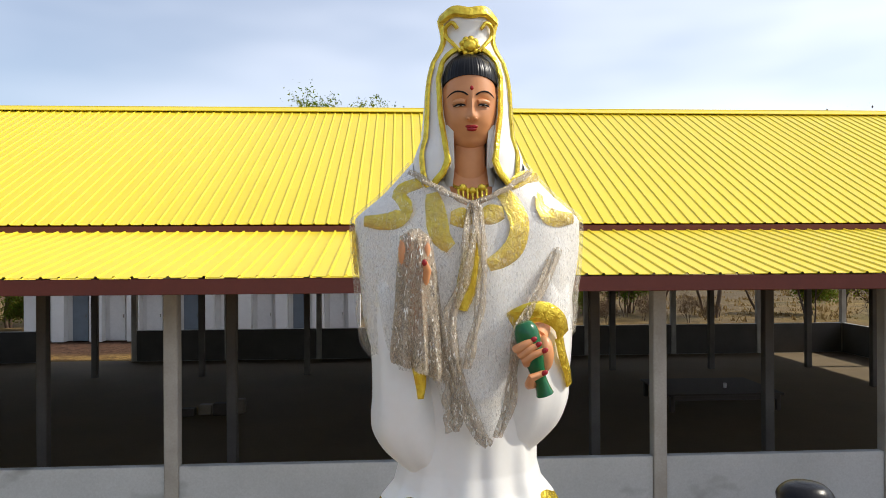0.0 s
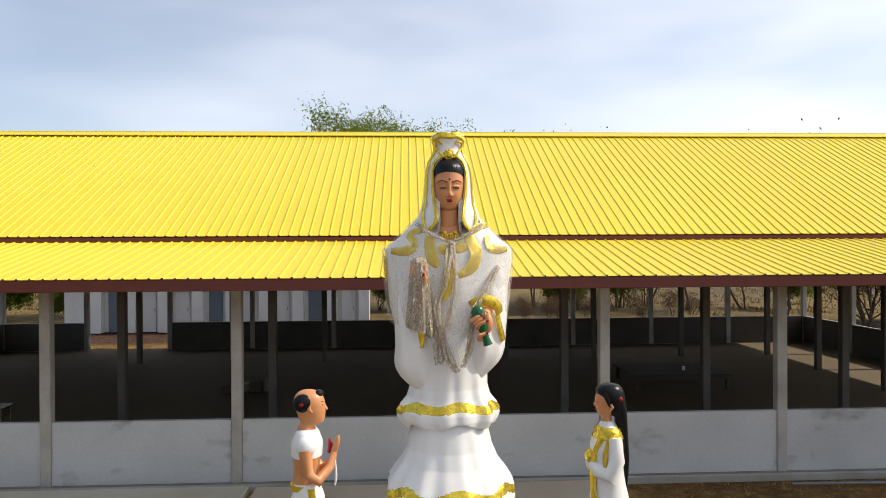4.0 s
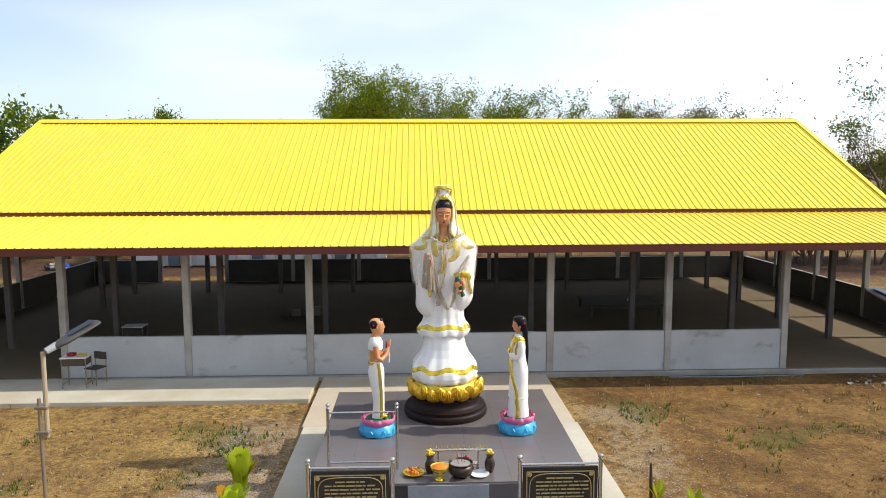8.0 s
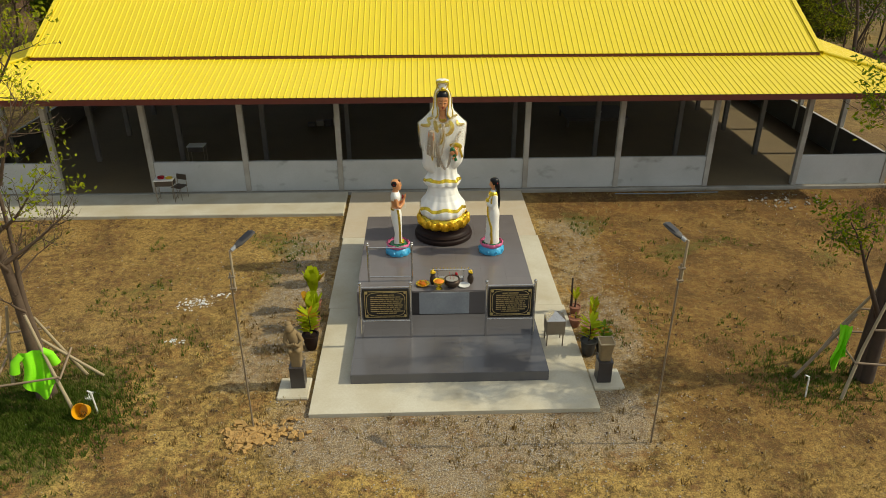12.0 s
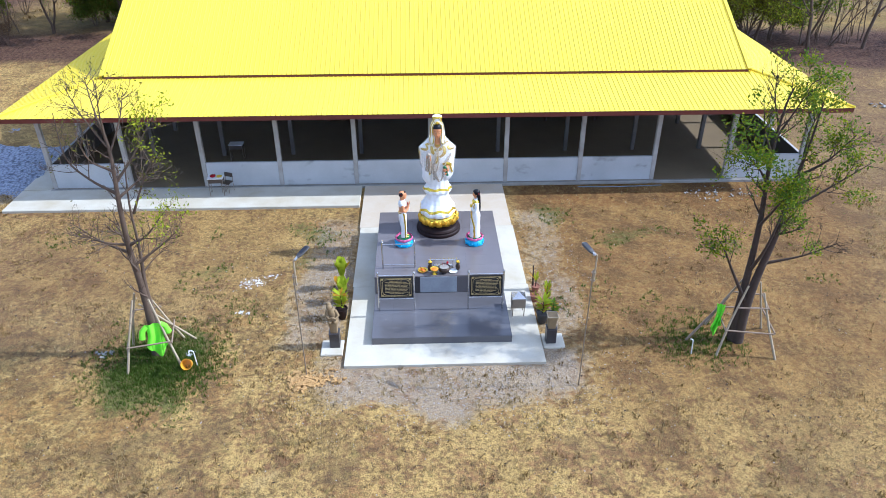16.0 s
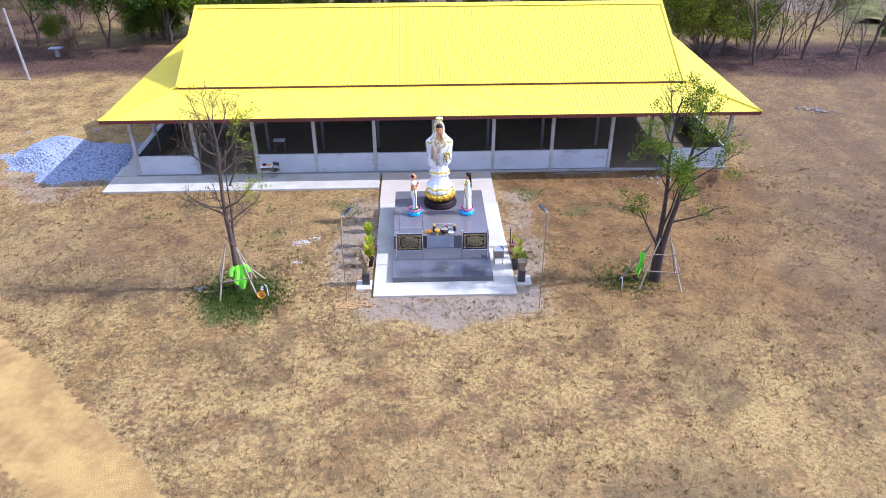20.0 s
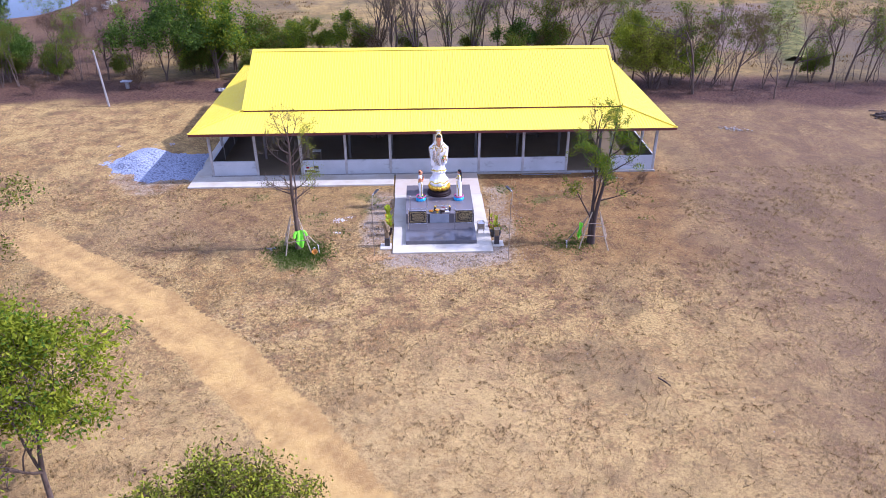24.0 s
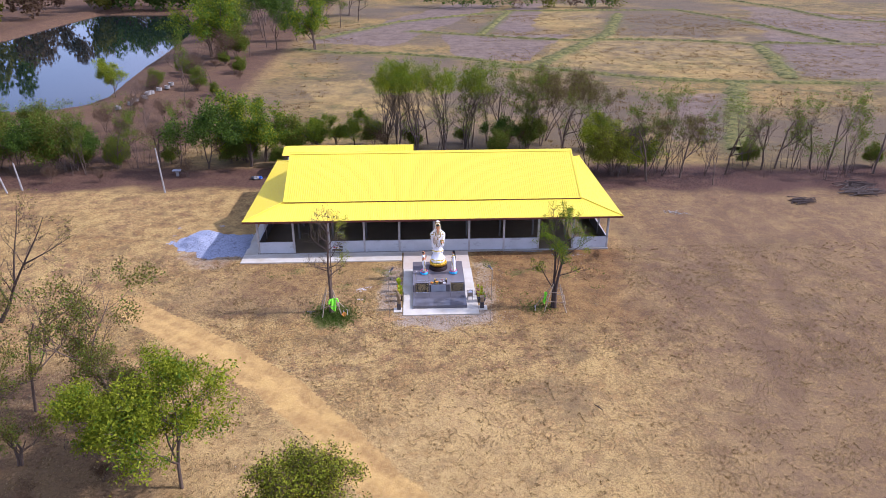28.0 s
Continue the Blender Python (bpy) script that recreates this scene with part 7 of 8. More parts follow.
# the two staked trees in the yard
g, tips = grow_from(14, [([(0, 0, -0.1), (0.05, 0.03, 1.2), (0.03, 0.05, 2.4), (0.0, 0.0, 3.4), (0.07, -0.05, 4.7), (0.13, 0.05, 5.9), (0.08, 0.1, 6.6), (-0.02, 0.1, 7.0)], 0.16),
                         ([(0.12, 0.05, -0.1), (0.14, 0.07, 1.2), (0.12, 0.08, 2.2), (0.2, 0.12, 3.4), (0.2, 0.2, 4.6), (0.3, 0.3, 5.7)], 0.105),
                         ([(0.1, 0.05, 6.2), (-0.35, 0.2, 6.9), (-0.6, 0.25, 7.6)], 0.026), ([(0.08, 0.1, 6.4), (0.2, -0.1, 7.1), (0.32, -0.2, 7.7)], 0.026), ([(0.1, 0.1, 6.0), (0.45, 0.3, 6.8), (0.62, 0.4, 7.4)], 0.026), ([(0.05, 0.1, 6.6), (-0.15, 0.4, 7.2), (-0.25, 0.6, 7.7)], 0.024),
                         ([(0.0, 0.0, 3.55), (-0.5, -0.2, 3.75), (-0.95, -0.35, 4.15)], 0.042), ([(0.0, 0.0, 3.3), (-0.75, 0.25, 3.5), (-1.5, 0.4, 4.0)], 0.045),
                         ([(0.05, 0.0, 5.0), (-0.55, 0.1, 5.35), (-0.98, 0.15, 5.9), (-1.0, 0.2, 7.0)], 0.042), ([(0.1, 0.0, 5.6), (-0.28, -0.2, 6.0), (-0.38, -0.3, 6.75)], 0.036),
                         ([(0.05, 0.0, 3.55), (0.62, -0.25, 3.95), (1.22, -0.4, 4.65)], 0.048), ([(0.05, 0.0, 2.95), (0.66, 0.15, 3.35), (1.28, 0.25, 3.85)], 0.045),
                         ([(0.1, 0.0, 4.9), (0.58, 0.3, 5.25), (1.1, 0.4, 5.75)], 0.038), ([(0.3, 0.1, 4.4), (0.72, -0.1, 5.2), (1.15, -0.2, 5.95)], 0.036), ([(0.12, 0.0, 5.3), (0.6, 0.1, 5.9), (1.0, 0.15, 6.5), (1.2, 0.15, 6.8)], 0.036)], 9, 0.85, 2, 52, 0.45, 0.34)
near = [q for q in tips if q[0].x > 0.75 and (4.1 < q[0].z < 5.2 or 5.9 < q[0].z < 7.2)]
few = [q for q in tips if q[0].z > 3.0]
make_tree("yard_tree", "nearly bare young tree with a few yellow-green leaves", (-7.84, -1.78, 0), g, leaves(3, near, 4, 0.042, 0.09, 0.13), WOODBARK, LEAF_LIME, extra=(leaves(8, few, 1, 0.04, 0.06, 0.05), LEAF_OLIVE))
g, tips = grow_from(27, [([(0, 0, -0.1), (0.0, 0.0, 1.3), (0.11, 0.0, 2.4), (0.3, 0.05, 3.45), (0.38, 0.1, 4.25), (0.48, 0.15, 5.2), (0.6, 0.2, 6.0), (0.7, 0.3, 7.1)], 0.165),
                         ([(-0.14, 0.08, -0.1), (-0.14, 0.1, 1.4), (-0.12, 0.15, 2.6), (-0.14, 0.2, 3.9), (-0.22, 0.25, 4.95), (-0.24, 0.3, 6.0), (-0.2, 0.3, 6.9), (-0.1, 0.3, 7.35)], 0.14),
                         ([(-0.23, 0.3, 5.6), (-0.6, 0.2, 6.3), (-0.8, 0.2, 7.0)], 0.032), ([(-0.22, 0.3, 6.1), (0.15, 0.4, 6.8), (0.42, 0.45, 7.5)], 0.03), ([(-0.22, 0.3, 6.3), (-0.4, 0.5, 7.0), (-0.42, 0.6, 7.55)], 0.026), ([(-0.12, 0.15, 2.2), (-0.05, -0.25, 3.2), (0.02, -0.4, 4.2), (0.1, -0.5, 5.2)], 0.06),
                         ([(-0.1, 0.0, 1.4), (-0.75, -0.2, 2.5), (-1.16, -0.3, 3.25), (-1.45, -0.35, 3.65)], 0.055), ([(0.2, 0.0, 2.6), (1.05, -0.2, 2.95), (1.85, -0.3, 3.4)], 0.045),
                         ([(0.4, 0.1, 4.1), (1.4, 0.3, 4.6), (2.45, 0.4, 5.3)], 0.055), ([(0.46, 0.1, 5.1), (0.95, -0.15, 5.65), (1.4, -0.25, 6.35)], 0.05), ([(-0.2, 0.2, 4.85), (-0.6, 0.0, 5.35), (-1.0, -0.1, 5.7)], 0.042),
                         ([(0.25, 0.0, 3.2), (0.6, 0.4, 3.7), (0.8, 0.6, 4.3)], 0.04), ([(-0.15, 0.2, 3.6), (-0.1, -0.4, 4.6), (0.05, -0.6, 5.4)], 0.045), ([(0.5, 0.1, 5.3), (0.75, 0.6, 6.1), (1.1, 0.9, 6.7)], 0.04)], 7, 0.95, 2, 48, 0.4, 0.42)
tuft = [q for q in tips if q[0].z > 2.0 and math.sin(3.1 * q[0].x + 1.7 * q[0].z) + math.sin(2.3 * q[0].z - 2.9 * q[0].y + 1.0) > 0.45 - 0.16 * q[0].z]
make_tree("yard_tree", "several-stemmed young tree with sparse tufts of green leaves", (8.56, -1.75, 0), g, leaves(4, tuft, 5, 0.045, 0.10, 0.15), BARK, LEAF_FRESH, extra=(leaves(5, tuft, 5, 0.047, 0.10, 0.20), LEAF_GREEN))


def stakes(x, y, size, turn):
    s = thing("tree_stakes", "rough wooden poles lashed as a prop around a young tree", "tree prop", (x, y, 0), group="tree props", turn=turn)
    feet = [(-1, -1), (1, -1), (1, 1), (-1, 1)]
    r = random.Random(int(x * 10))
    for fx, fy in feet:
        a, b = Vector((fx * size, fy * size * 0.9, -0.05)), Vector((fx * size * 0.28, fy * size * 0.26, 1.85 + r.uniform(-0.15, 0.25)))
        part("pole", Geo().tube([a, (a + b) / 2 + Vector((r.uniform(-0.03, 0.03), r.uniform(-0.03, 0.03), 0)), b], [0.035, 0.032, 0.026], 8), SANDST, s, smooth=60)
    for z, k in ((0.75, 0.72), (1.4, 0.46)):
        for (ax, ay), (bx, by) in zip(feet, feet[1:] + feet[:1]):
            if r.random() < 0.75:
                part("rail", Geo().tube([(ax * size * k * 1.12, ay * size * k * 1.02, z + r.uniform(-0.04, 0.04)), (bx * size * k * 1.12, by * size * k * 1.02, z + r.uniform(-0.04, 0.04))], 0.022, 7), WOOD, s, smooth=60)


stakes(-7.84, -1.85, 0.70, 12)
stakes(8.6, -1.8, 0.80, -8)
p = thing("leaning_pole", "loose bamboo pole leaning on the tree prop", "pole", (0, 0, 0))
part("pole", Geo().tube([(-6.95, -1.15, 0.0), (-7.5, -1.5, 0.9), (-7.95, -1.85, 1.75)], [0.03, 0.028, 0.024], 8), SANDST, p, smooth=60)


def cloth(name, lab, at, w, h, seed, turn):
    """A cloth hung over a rail: a wavy sheet with thickness."""
    t = thing(name, lab, "cloth", at, turn=turn)
    rows = []
    for i in range(15):
        u = i / 14
        row = []
        for k in range(15):
            s = (k - 7) / 7
            row.append((s * w / 2 * (0.75 + 0.35 * u) + 0.03 * math.sin(5 * u + s), -0.05 - 0.09 * math.sin(u * 1.5) + 0.06 * math.sin(6 * s + 2 * u + seed) * (0.4 + u), -h * u * (0.92 - 0.12 * abs(s) + 0.16 * math.sin(2.3 * s + seed))))
        rows.append(row)
    g = Geo().rings(rows, False, False)
    g.rings([[(x, y + 0.012, z) for x, y, z in row] for row in rows], False, False)
    part("sheet", g, LIME, t, smooth=80)
    for sg in (-1, 1) if w > 0.4 else ():
        part("sleeve", Geo().tube([(sg * w * 0.36, -0.05, -0.03), (sg * w * 0.62, -0.09, -0.12), (sg * w * 0.74, -0.1, -0.34)], [0.07, 0.075, 0.085], 12, False), LIME, t, smooth=80)
    return t


cloth("lime_jacket", "bright lime jacket hung on the tree prop", (-7.62, -2.1, 1.3), 0.46, 0.95, 1, 25)
cloth("lime_cloth", "narrow lime cloth hung over a low pole", (7.86, -1.72, 1.28), 0.22, 0.95, 2, -25)
p = thing("low_pole", "slanting dark pole that carries a lime cloth", "pole", (0, 0, 0))
part("pole", Geo().tube([(7.1, -1.7, 0.0), (7.9, -1.62, 1.15), (8.1, -1.6, 1.45)], [0.035, 0.03, 0.025], 8), WOOD, p, smooth=60)

b = thing("bucket", "yellow-orange plastic bucket lying on the grass", "bucket", (-6.82, -2.42, 0.13))
g = Geo().lathe([(0.10, -0.12), (0.11, -0.118), (0.145, 0.12), (0.155, 0.12), (0.155, 0.105), (0.14, 0.10), (0.10, -0.10), (0.004, -0.105)], n=24)
part("shell", Geo().add([Matrix.Rotation(radians(55), 3, "X") @ Vector(v) for v in g.v], g.f), BUCKET, b, smooth=45)
for x, y in ((-6.6, -2.32), (7.05, -2.3)):
    t = thing("standpipe", "short white water standpipe with a tap", "tap", (x, y, -0.02), group="standpipes")
    part("pipe", Geo().tube([(0, 0, 0), (-0.03, 0, 0.5), (-0.10, 0.02, 0.52)], 0.016, 8), PAPERW, t, smooth=50)
    part("tap", Geo().tube([(-0.10, 0.02, 0.52), (-0.11, 0.02, 0.46)], 0.014, 8), STAINLESS, t)


CLODS = worn("dug_clods", (0.46, 0.28, 0.10), (0.30, 0.17, 0.06), 9, 0.95, 0, 40, 0.5)


def rubble(name, lab, x, y, n, s, m, sd, fine=1.0):
    """Flat broken crumbs, thick in a few knots and thin towards the edge."""
    r = random.Random(sd)
    knots = [(0.0, 0.0)] + [(r.gauss(0, s * 0.45), r.gauss(0, s * 0.3)) for _ in range(4)]
    g = Geo()
    for _ in range(n):
        kx, ky = r.choice(knots)
        a, d = r.uniform(0, 6.28), s * 0.6 * r.random() ** 0.9
        q = (0.008 + 0.05 * r.random() ** 3) * fine
        g.box((kx + d * math.cos(a), ky + d * math.sin(a) * 0.7, q * 0.2), (q * r.uniform(1, 2.4), q * r.uniform(0.8, 1.8), q * r.uniform(0.35, 0.7)), q * 0.12, Euler((r.uniform(-0.4, 0.4), r.uniform(-0.4, 0.4), r.uniform(0, 3))).to_matrix())
    tagged(part(name, g, m, at=pose(x, y, 0.0)), lab, "rubble", kind="stuff")


rubble("white_rubble", "scatter of white broken plaster on dry grass", -5.7, 1.75, 230, 0.55, PAPERW, 1, 0.55)
rubble("white_rubble", "few pale stones lying on dry grass", -5.9, 0.1, 60, 0.22, PAPERW, 2, 0.5)
rubble("white_rubble", "pale crumbs of plaster beside the pavilion", 11.2, 7.2, 150, 1.2, CONCRETE, 3)
rubble("white_rubble", "white rubble strewn beyond the pavilion's end", 23.6, 16.6, 90, 1.3, CONCRETE, 4, 1.8)
rubble("white_rubble", "crumpled white wrapping on the grass", -6.95, -1.75, 40, 0.16, PAPERW, 5)
rubble("white_rubble", "grey litter on the grass by a tree", -9.3, -1.75, 60, 0.24, CONCRETE, 6)
rubble("soil_heap", "small heap of dug brown soil at a lamp's foot", -3.45, -3.05, 620, 0.85, CLODS, 7, 1.3)
p = thing("blue_pipe", "dull blue pipe lying along the plinth", "pipe", (0, 0, 0))
part("tube", Geo().tube([(5.9, 8.05, 0.04), (7.6, 8.0, 0.04), (9.3, 8.08, 0.04)], 0.02, 10), DOORBLUE, p, smooth=50)

# ---- gravel heap ----
r = np.random.RandomState(5)
gx2, gy2 = np.meshgrid(np.linspace(-3.6, 5.4, 110), np.linspace(-4.6, 3.8, 90))
edge = 0.22 * wob(gx2, gy2, 0.9, 33) + 0.10 * wob(gx2, gy2, 2.6, 34)
hz = 0.70 * (1 - smooth01(np.hypot((gx2 + 0.5) / 2.3, (gy2 + 0.1) / 2.2) + edge, 0.30, 1.05))
hz = np.maximum(hz, 0.16 * (1 - smooth01(np.hypot((gx2 - 1.9) / 2.9, (gy2 + 1.1) / 2.9) + edge, 0.55, 1.05)))
hz = hz * (1 + 0.18 * wob(gx2, gy2, 1.8, 31)) + r.uniform(-0.02, 0.02, hz.shape) - 0.05
GRAVEL = Mat("bluish_gravel", 0.9)
GRAVEL.color(GRAVEL.ramp(GRAVEL.voro(9), (0.05, (0.40, 0.43, 0.50)), (0.5, (0.28, 0.31, 0.38)), (0.9, (0.11, 0.12, 0.15)))).bump(GRAVEL.voro(9), 1.0, 0.08)
gv = np.stack([gx2 - 20.2, gy2 + 11.6, hz], -1).reshape(-1, 3).tolist()
gi = np.arange(9900).reshape(90, 110)
g = Geo().add(gv, np.stack([gi[:-1, :-1], gi[:-1, 1:], gi[1:, 1:], gi[1:, :-1]], -1).reshape(-1, 4).tolist())
tagged(part("gravel_heap", g, GRAVEL.m), "low heap of bluish-grey crushed gravel", "gravel", kind="stuff")

# ---- washroom block behind the pavilion ----
wb = thing("washroom_block", "low white washroom block with grey doors and a yellow roof", "building")
part("wall", Geo().box((-9.0, 31.2, 1.25), (13.6, 2.6, 2.5), 0.02), WHITEWALL, wb)
for k in range(9):
    x = -15.0 + 1.5 * k
    d = part("door", Geo().box((x, 29.87, 1.0), (0.62, 0.06, 2.0), 0.01), DOORBLUE if k % 3 == 1 else PAPERW, wb)
    part("handle", Geo().box((x + 0.24, 29.825, 1.02), (0.03, 0.04, 0.14), 0.01), STAINLESS, d)
    part("pier", Geo().box((x + 0.75, 29.7, 1.25), (0.5, 0.4, 2.5), 0.01), WHITEWALL, wb)
for sy, y0 in ((1, 29.2), (-1, 33.2)):
    sheet("roof_sheet", (-16.3, y0, 2.52), (1, 0, 0), (0, sy, 0.24), 14.6, lambda o: 0, lambda o: 2.0 * math.hypot(1, 0.24), wb)
part("fascia", Geo().box((-9.0, 29.22, 2.45), (14.5, 0.04, 0.14), 0.005), FASCIA, wb)

# ---- inside the pavilion ----
t = thing("low_platform_table", "low dark timber platform table on the pavilion floor", "table", (6.9, 16.0, FLOOR_Z))
part("top", Geo().box((0, 0, 0.38), (2.6, 1.9, 0.05), 0.01), DARKWOOD, t)
part("apron", Geo().box((0, -0.93, 0.31), (2.4, 0.03, 0.09), 0.005), DARKWOOD, t)
for sx in (-1, 1):
    for sy in (-1, 1):
        part("leg", Geo().box((sx * 1.2, sy * 0.85, 0.177), (0.09, 0.09, 0.354), 0.008), DARKWOOD, t)
c = thing("drinking_cup", "small pale cup standing on the low table", "cup", (7.15, 15.7, FLOOR_Z + 0.405))
part("cup", Geo().lathe([(0.03, 0), (0.034, 0.005), (0.042, 0.11), (0.038, 0.11), (0.03, 0.012)], n=16), PAPERW, c, smooth=45)
t = thing("spare_parts", "small pile of dark tools on the pavilion floor", "tools", (-4.4, 15.6, FLOOR_Z))
for k in range(4):
    part("tool", Geo().box((0.35 * k - 0.5, 0.12 * (k % 2), 0.09 + 0.03 * k), (0.3, 0.22, 0.17 + 0.05 * k), 0.02), GALV if k % 2 else DARKWOOD, t)

# ---- poles, bench, brush heaps ----
for x, y, h, ln in ((-28.1, 24.8, 4.95, (-0.05, 0.0)), (-43.6, 26.2, 3.1, (-0.12, 0.05)), (-44.8, 25.4, 4.2, (-0.28, 0.1))):
    t = thing("concrete_pole", "leaning pale concrete pole at the edge of the yard", "pole", (x, y, -0.1), group="concrete poles")
    part("shaft", Geo().tube([(0, 0, 0), (ln[0] * h, ln[1] * h, h)], [0.10, 0.075], 8), CONCRETE, t, smooth=30)
t = thing("stone_bench", "small pale stone garden table under the trees", "table", (-28.4, 30.3, 0))
part("top", Geo().box((0, 0, 0.68), (1.0, 0.6, 0.08), 0.02), PALETILE, t)
part("stem", Geo().box((0, 0, 0.32), (0.3, 0.3, 0.65), 0.02), CONCRETE, t)


t = thing("tarpaulin_bundle", "crumpled grey and blue tarpaulin bundle behind the pavilion", "bundle", (-19.3, 28.8, 0))
for k, (x, y, rx, rz, m) in enumerate(((0.0, 0.0, 0.34, 0.2, CONCRETE), (0.4, 0.1, 0.28, 0.17, BLUEP), (-0.35, 0.1, 0.28, 0.15, SOLAR))):
    g = Geo().ball((x, y, rz * 0.75), (rx, rx * 0.7, rz), 18, 10)
    br3 = random.Random(k)
    g.v = [(px + br3.uniform(-0.05, 0.05), py + br3.uniform(-0.05, 0.05), max(0.0, pz + br3.uniform(-0.06, 0.06))) for px, py, pz in g.v]
    part("fold", g, m, t, smooth=25)
sap = random.Random(88)
for k in range(9):
    x, y = -46.8 + 0.35 * k + sap.uniform(-0.5, 0.5), 63.0 + 2.2 * k + sap.uniform(-0.8, 0.8)
    t = thing("bank_pot", "pale cement planting ring on the pond's bank", "planting ring", (x, y, 0.28), group="pond bank rings")
    part("ring", Geo().lathe([(0.42, 0.0), (0.46, 0.02), (0.48, 0.5), (0.44, 0.52), (0.38, 0.5), (0.37, 0.3), (0.01, 0.28)], n=20), CONCRETE, t, smooth=40)


def brush(x, y, n, s, sd, m, lab):
    r = random.Random(sd)
    g = Geo()
    for _ in range(n):
        a = r.uniform(-0.5, 0.5) + (1.2 if r.random() < 0.3 else 0)
        c = Vector((r.gauss(0, s * 0.5), r.gauss(0, s * 0.3), r.uniform(0.02, 0.45) * (0.4 + s * 0.2)))
        d = Vector((math.cos(a), math.sin(a) * 0.6, r.uniform(-0.12, 0.12))) * r.uniform(0.5, 1.3) * s * 0.6
        g.tube([c - d, c + d * 0.2 + Vector((0, 0, 0.05)), c + d], [0.05, 0.04, 0.015], 5)
    tagged(part("brush_heap", g, m, at=pose(x, y, 0)), lab, "brushwood", kind="stuff")


brush(45.4, 21.5, 60, 2.0, 1, GREYBARK, "heap of cut logs and branches at the wood's edge")
brush(46.5, 23.8, 40, 1.6, 2, BARK, "heap of cut logs and branches at the wood's edge")
brush(37.9, 19.1, 60, 1.05, 3, BARK, "flat heap of dry twigs on the yard")
brush(-17.0, -14.5, 40, 1.2, 4, BARK, "dry twigs lying under roadside trees")
g = Geo().tube([(8.75, -13.6, 0.03), (8.95, -13.9, 0.05), (9.1, -14.15, 0.03)], [0.03, 0.035, 0.015], 6)
tagged(part("fallen_branch", g, BARK), "short fallen branch on dry grass", "branch")

# ---- woods: kinds of tree, then copies ----
KINDS = {}


def kind(key, name, label, gt, tips, bark, sets):
    """A tree kind, kept as meshes to be shared by its copies."""
    trunk = gt.mesh("trunk", [bark], 70)
    crowns = [leaves(hash_seed + 3, tips, per, size, jit, keep).mesh("crown", [m]) for hash_seed, (per, size, jit, keep, m) in enumerate(sets)]
    KINDS[key] = (name, label, trunk, [c for c in crowns if len(c.polygons)])


g, tp = grow(31, 12.0, 0.15, (0, 0), 4, 4, 34, 0.5, (3, 4), 0.66, 0.42, 6)
kind("airy", "tall_tree", "tall slender tree with a light green feathery crown", g, [q for q in tp if q[0].z > 8.4], GREYBARK, [(13, 0.075, 0.22, 0.27, LEAF_GREEN), (14, 0.075, 0.22, 0.38, LEAF_FRESH)])
g, tp = grow(32, 7.4, 0.13, (0, 0), 2, 4, 40, 0.5, (3, 4), 0.66, 0.3, 6)
kind("green", "broadleaf_tree", "bushy broadleaf tree with fresh green foliage", g, [q for q in tp if q[0].z > 2.2] + cone_tips(1, 5.0, 34, 2.2, 2.0), WOODBARK, [(6, 0.125, 0.26, 0.42, LEAF_GREEN), (6, 0.12, 0.26, 0.42, LEAF_FRESH), (3, 0.12, 0.26, 0.2, LEAF_DARK)])
g, tp = grow(33, 7.0, 0.12, (0, 0), 2, 4, 42, 0.5, (3, 4), 0.66, 0.3, 6)
kind("dark", "broadleaf_tree", "dense dark green tree at the wood's edge", g, [q for q in tp if q[0].z > 1.6] + cone_tips(2, 4.5, 60, 2.5, 1.9), WOODBARK, [(6, 0.13, 0.27, 0.62, LEAF_DARK), (3, 0.12, 0.27, 0.35, LEAF_GREEN)])
g, tp = grow(34, 8.4, 0.08, (0.08, 0), 2, 5, 30, 0.55, (2, 4), 0.66, 0.5, 6, thin=0.5)
kind("sparse", "thin_tree", "thin half-bare tree with scattered olive leaves", g, [q for q in tp if q[0].z > 3.0], WOODBARK, [(6, 0.065, 0.15, 0.12, LEAF_OLIVE), (6, 0.065, 0.15, 0.08, LEAF_GREEN)])
g, tp = grow(35, 8.2, 0.085, (-0.08, 0.03), 1, 5, 34, 0.5, (3, 4), 0.68, 0.45, 6, thin=0.5)
kind("bare", "bare_tree", "leafless grey-brown tree with fine twigs", g, tp, WOODBARK, [(1, 0.06, 0.2, 0.08, LEAF_BROWN)])
g, tp = grow(46, 8.2, 0.075, (0.12, 0.05), 2, 5, 36, 0.5, (2, 4), 0.66, 0.45, 6, thin=0.5)
kind("russet", "thin_tree", "thin tree whose crown of small leaves has dried russet brown", g, [q for q in tp if q[0].z > 4.2], WOODBARK, [(8, 0.06, 0.17, 0.26, LEAF_BROWN), (8, 0.06, 0.17, 0.22, LEAF_OLIVE)])
g, tp = grow(36, 4.2, 0.06, (0, 0), 5, 4, 40, 0.2, (3, 4), 0.64, 0.3, 5)
kind("shrub", "shrub", "loose olive-green shrub at the wood edge", g, tp + cone_tips(3, 2.4, 40, 1.4, 1.4), WOODBARK, [(4, 0.09, 0.24, 0.5, LEAF_OLIVE), (3, 0.09, 0.24, 0.45, LEAF_GREEN)])
g, tp = grow(37, 3.6, 0.03, (0, 0), 5, 4, 40, 0.2, (3, 4), 0.64, 0.3, 5)
kind("dry", "dry_shrub", "dry brown shrub of bare twigs and dead leaves", g, tp, WOODBARK, [(3, 0.055, 0.20, 0.30, LEAF_BROWN)])
g, tp = grow(38, 6.4, 0.075, (0.16, 0.03), 1, 4, 50, 0.45, (4, 5), 0.62, 0.3, 7)
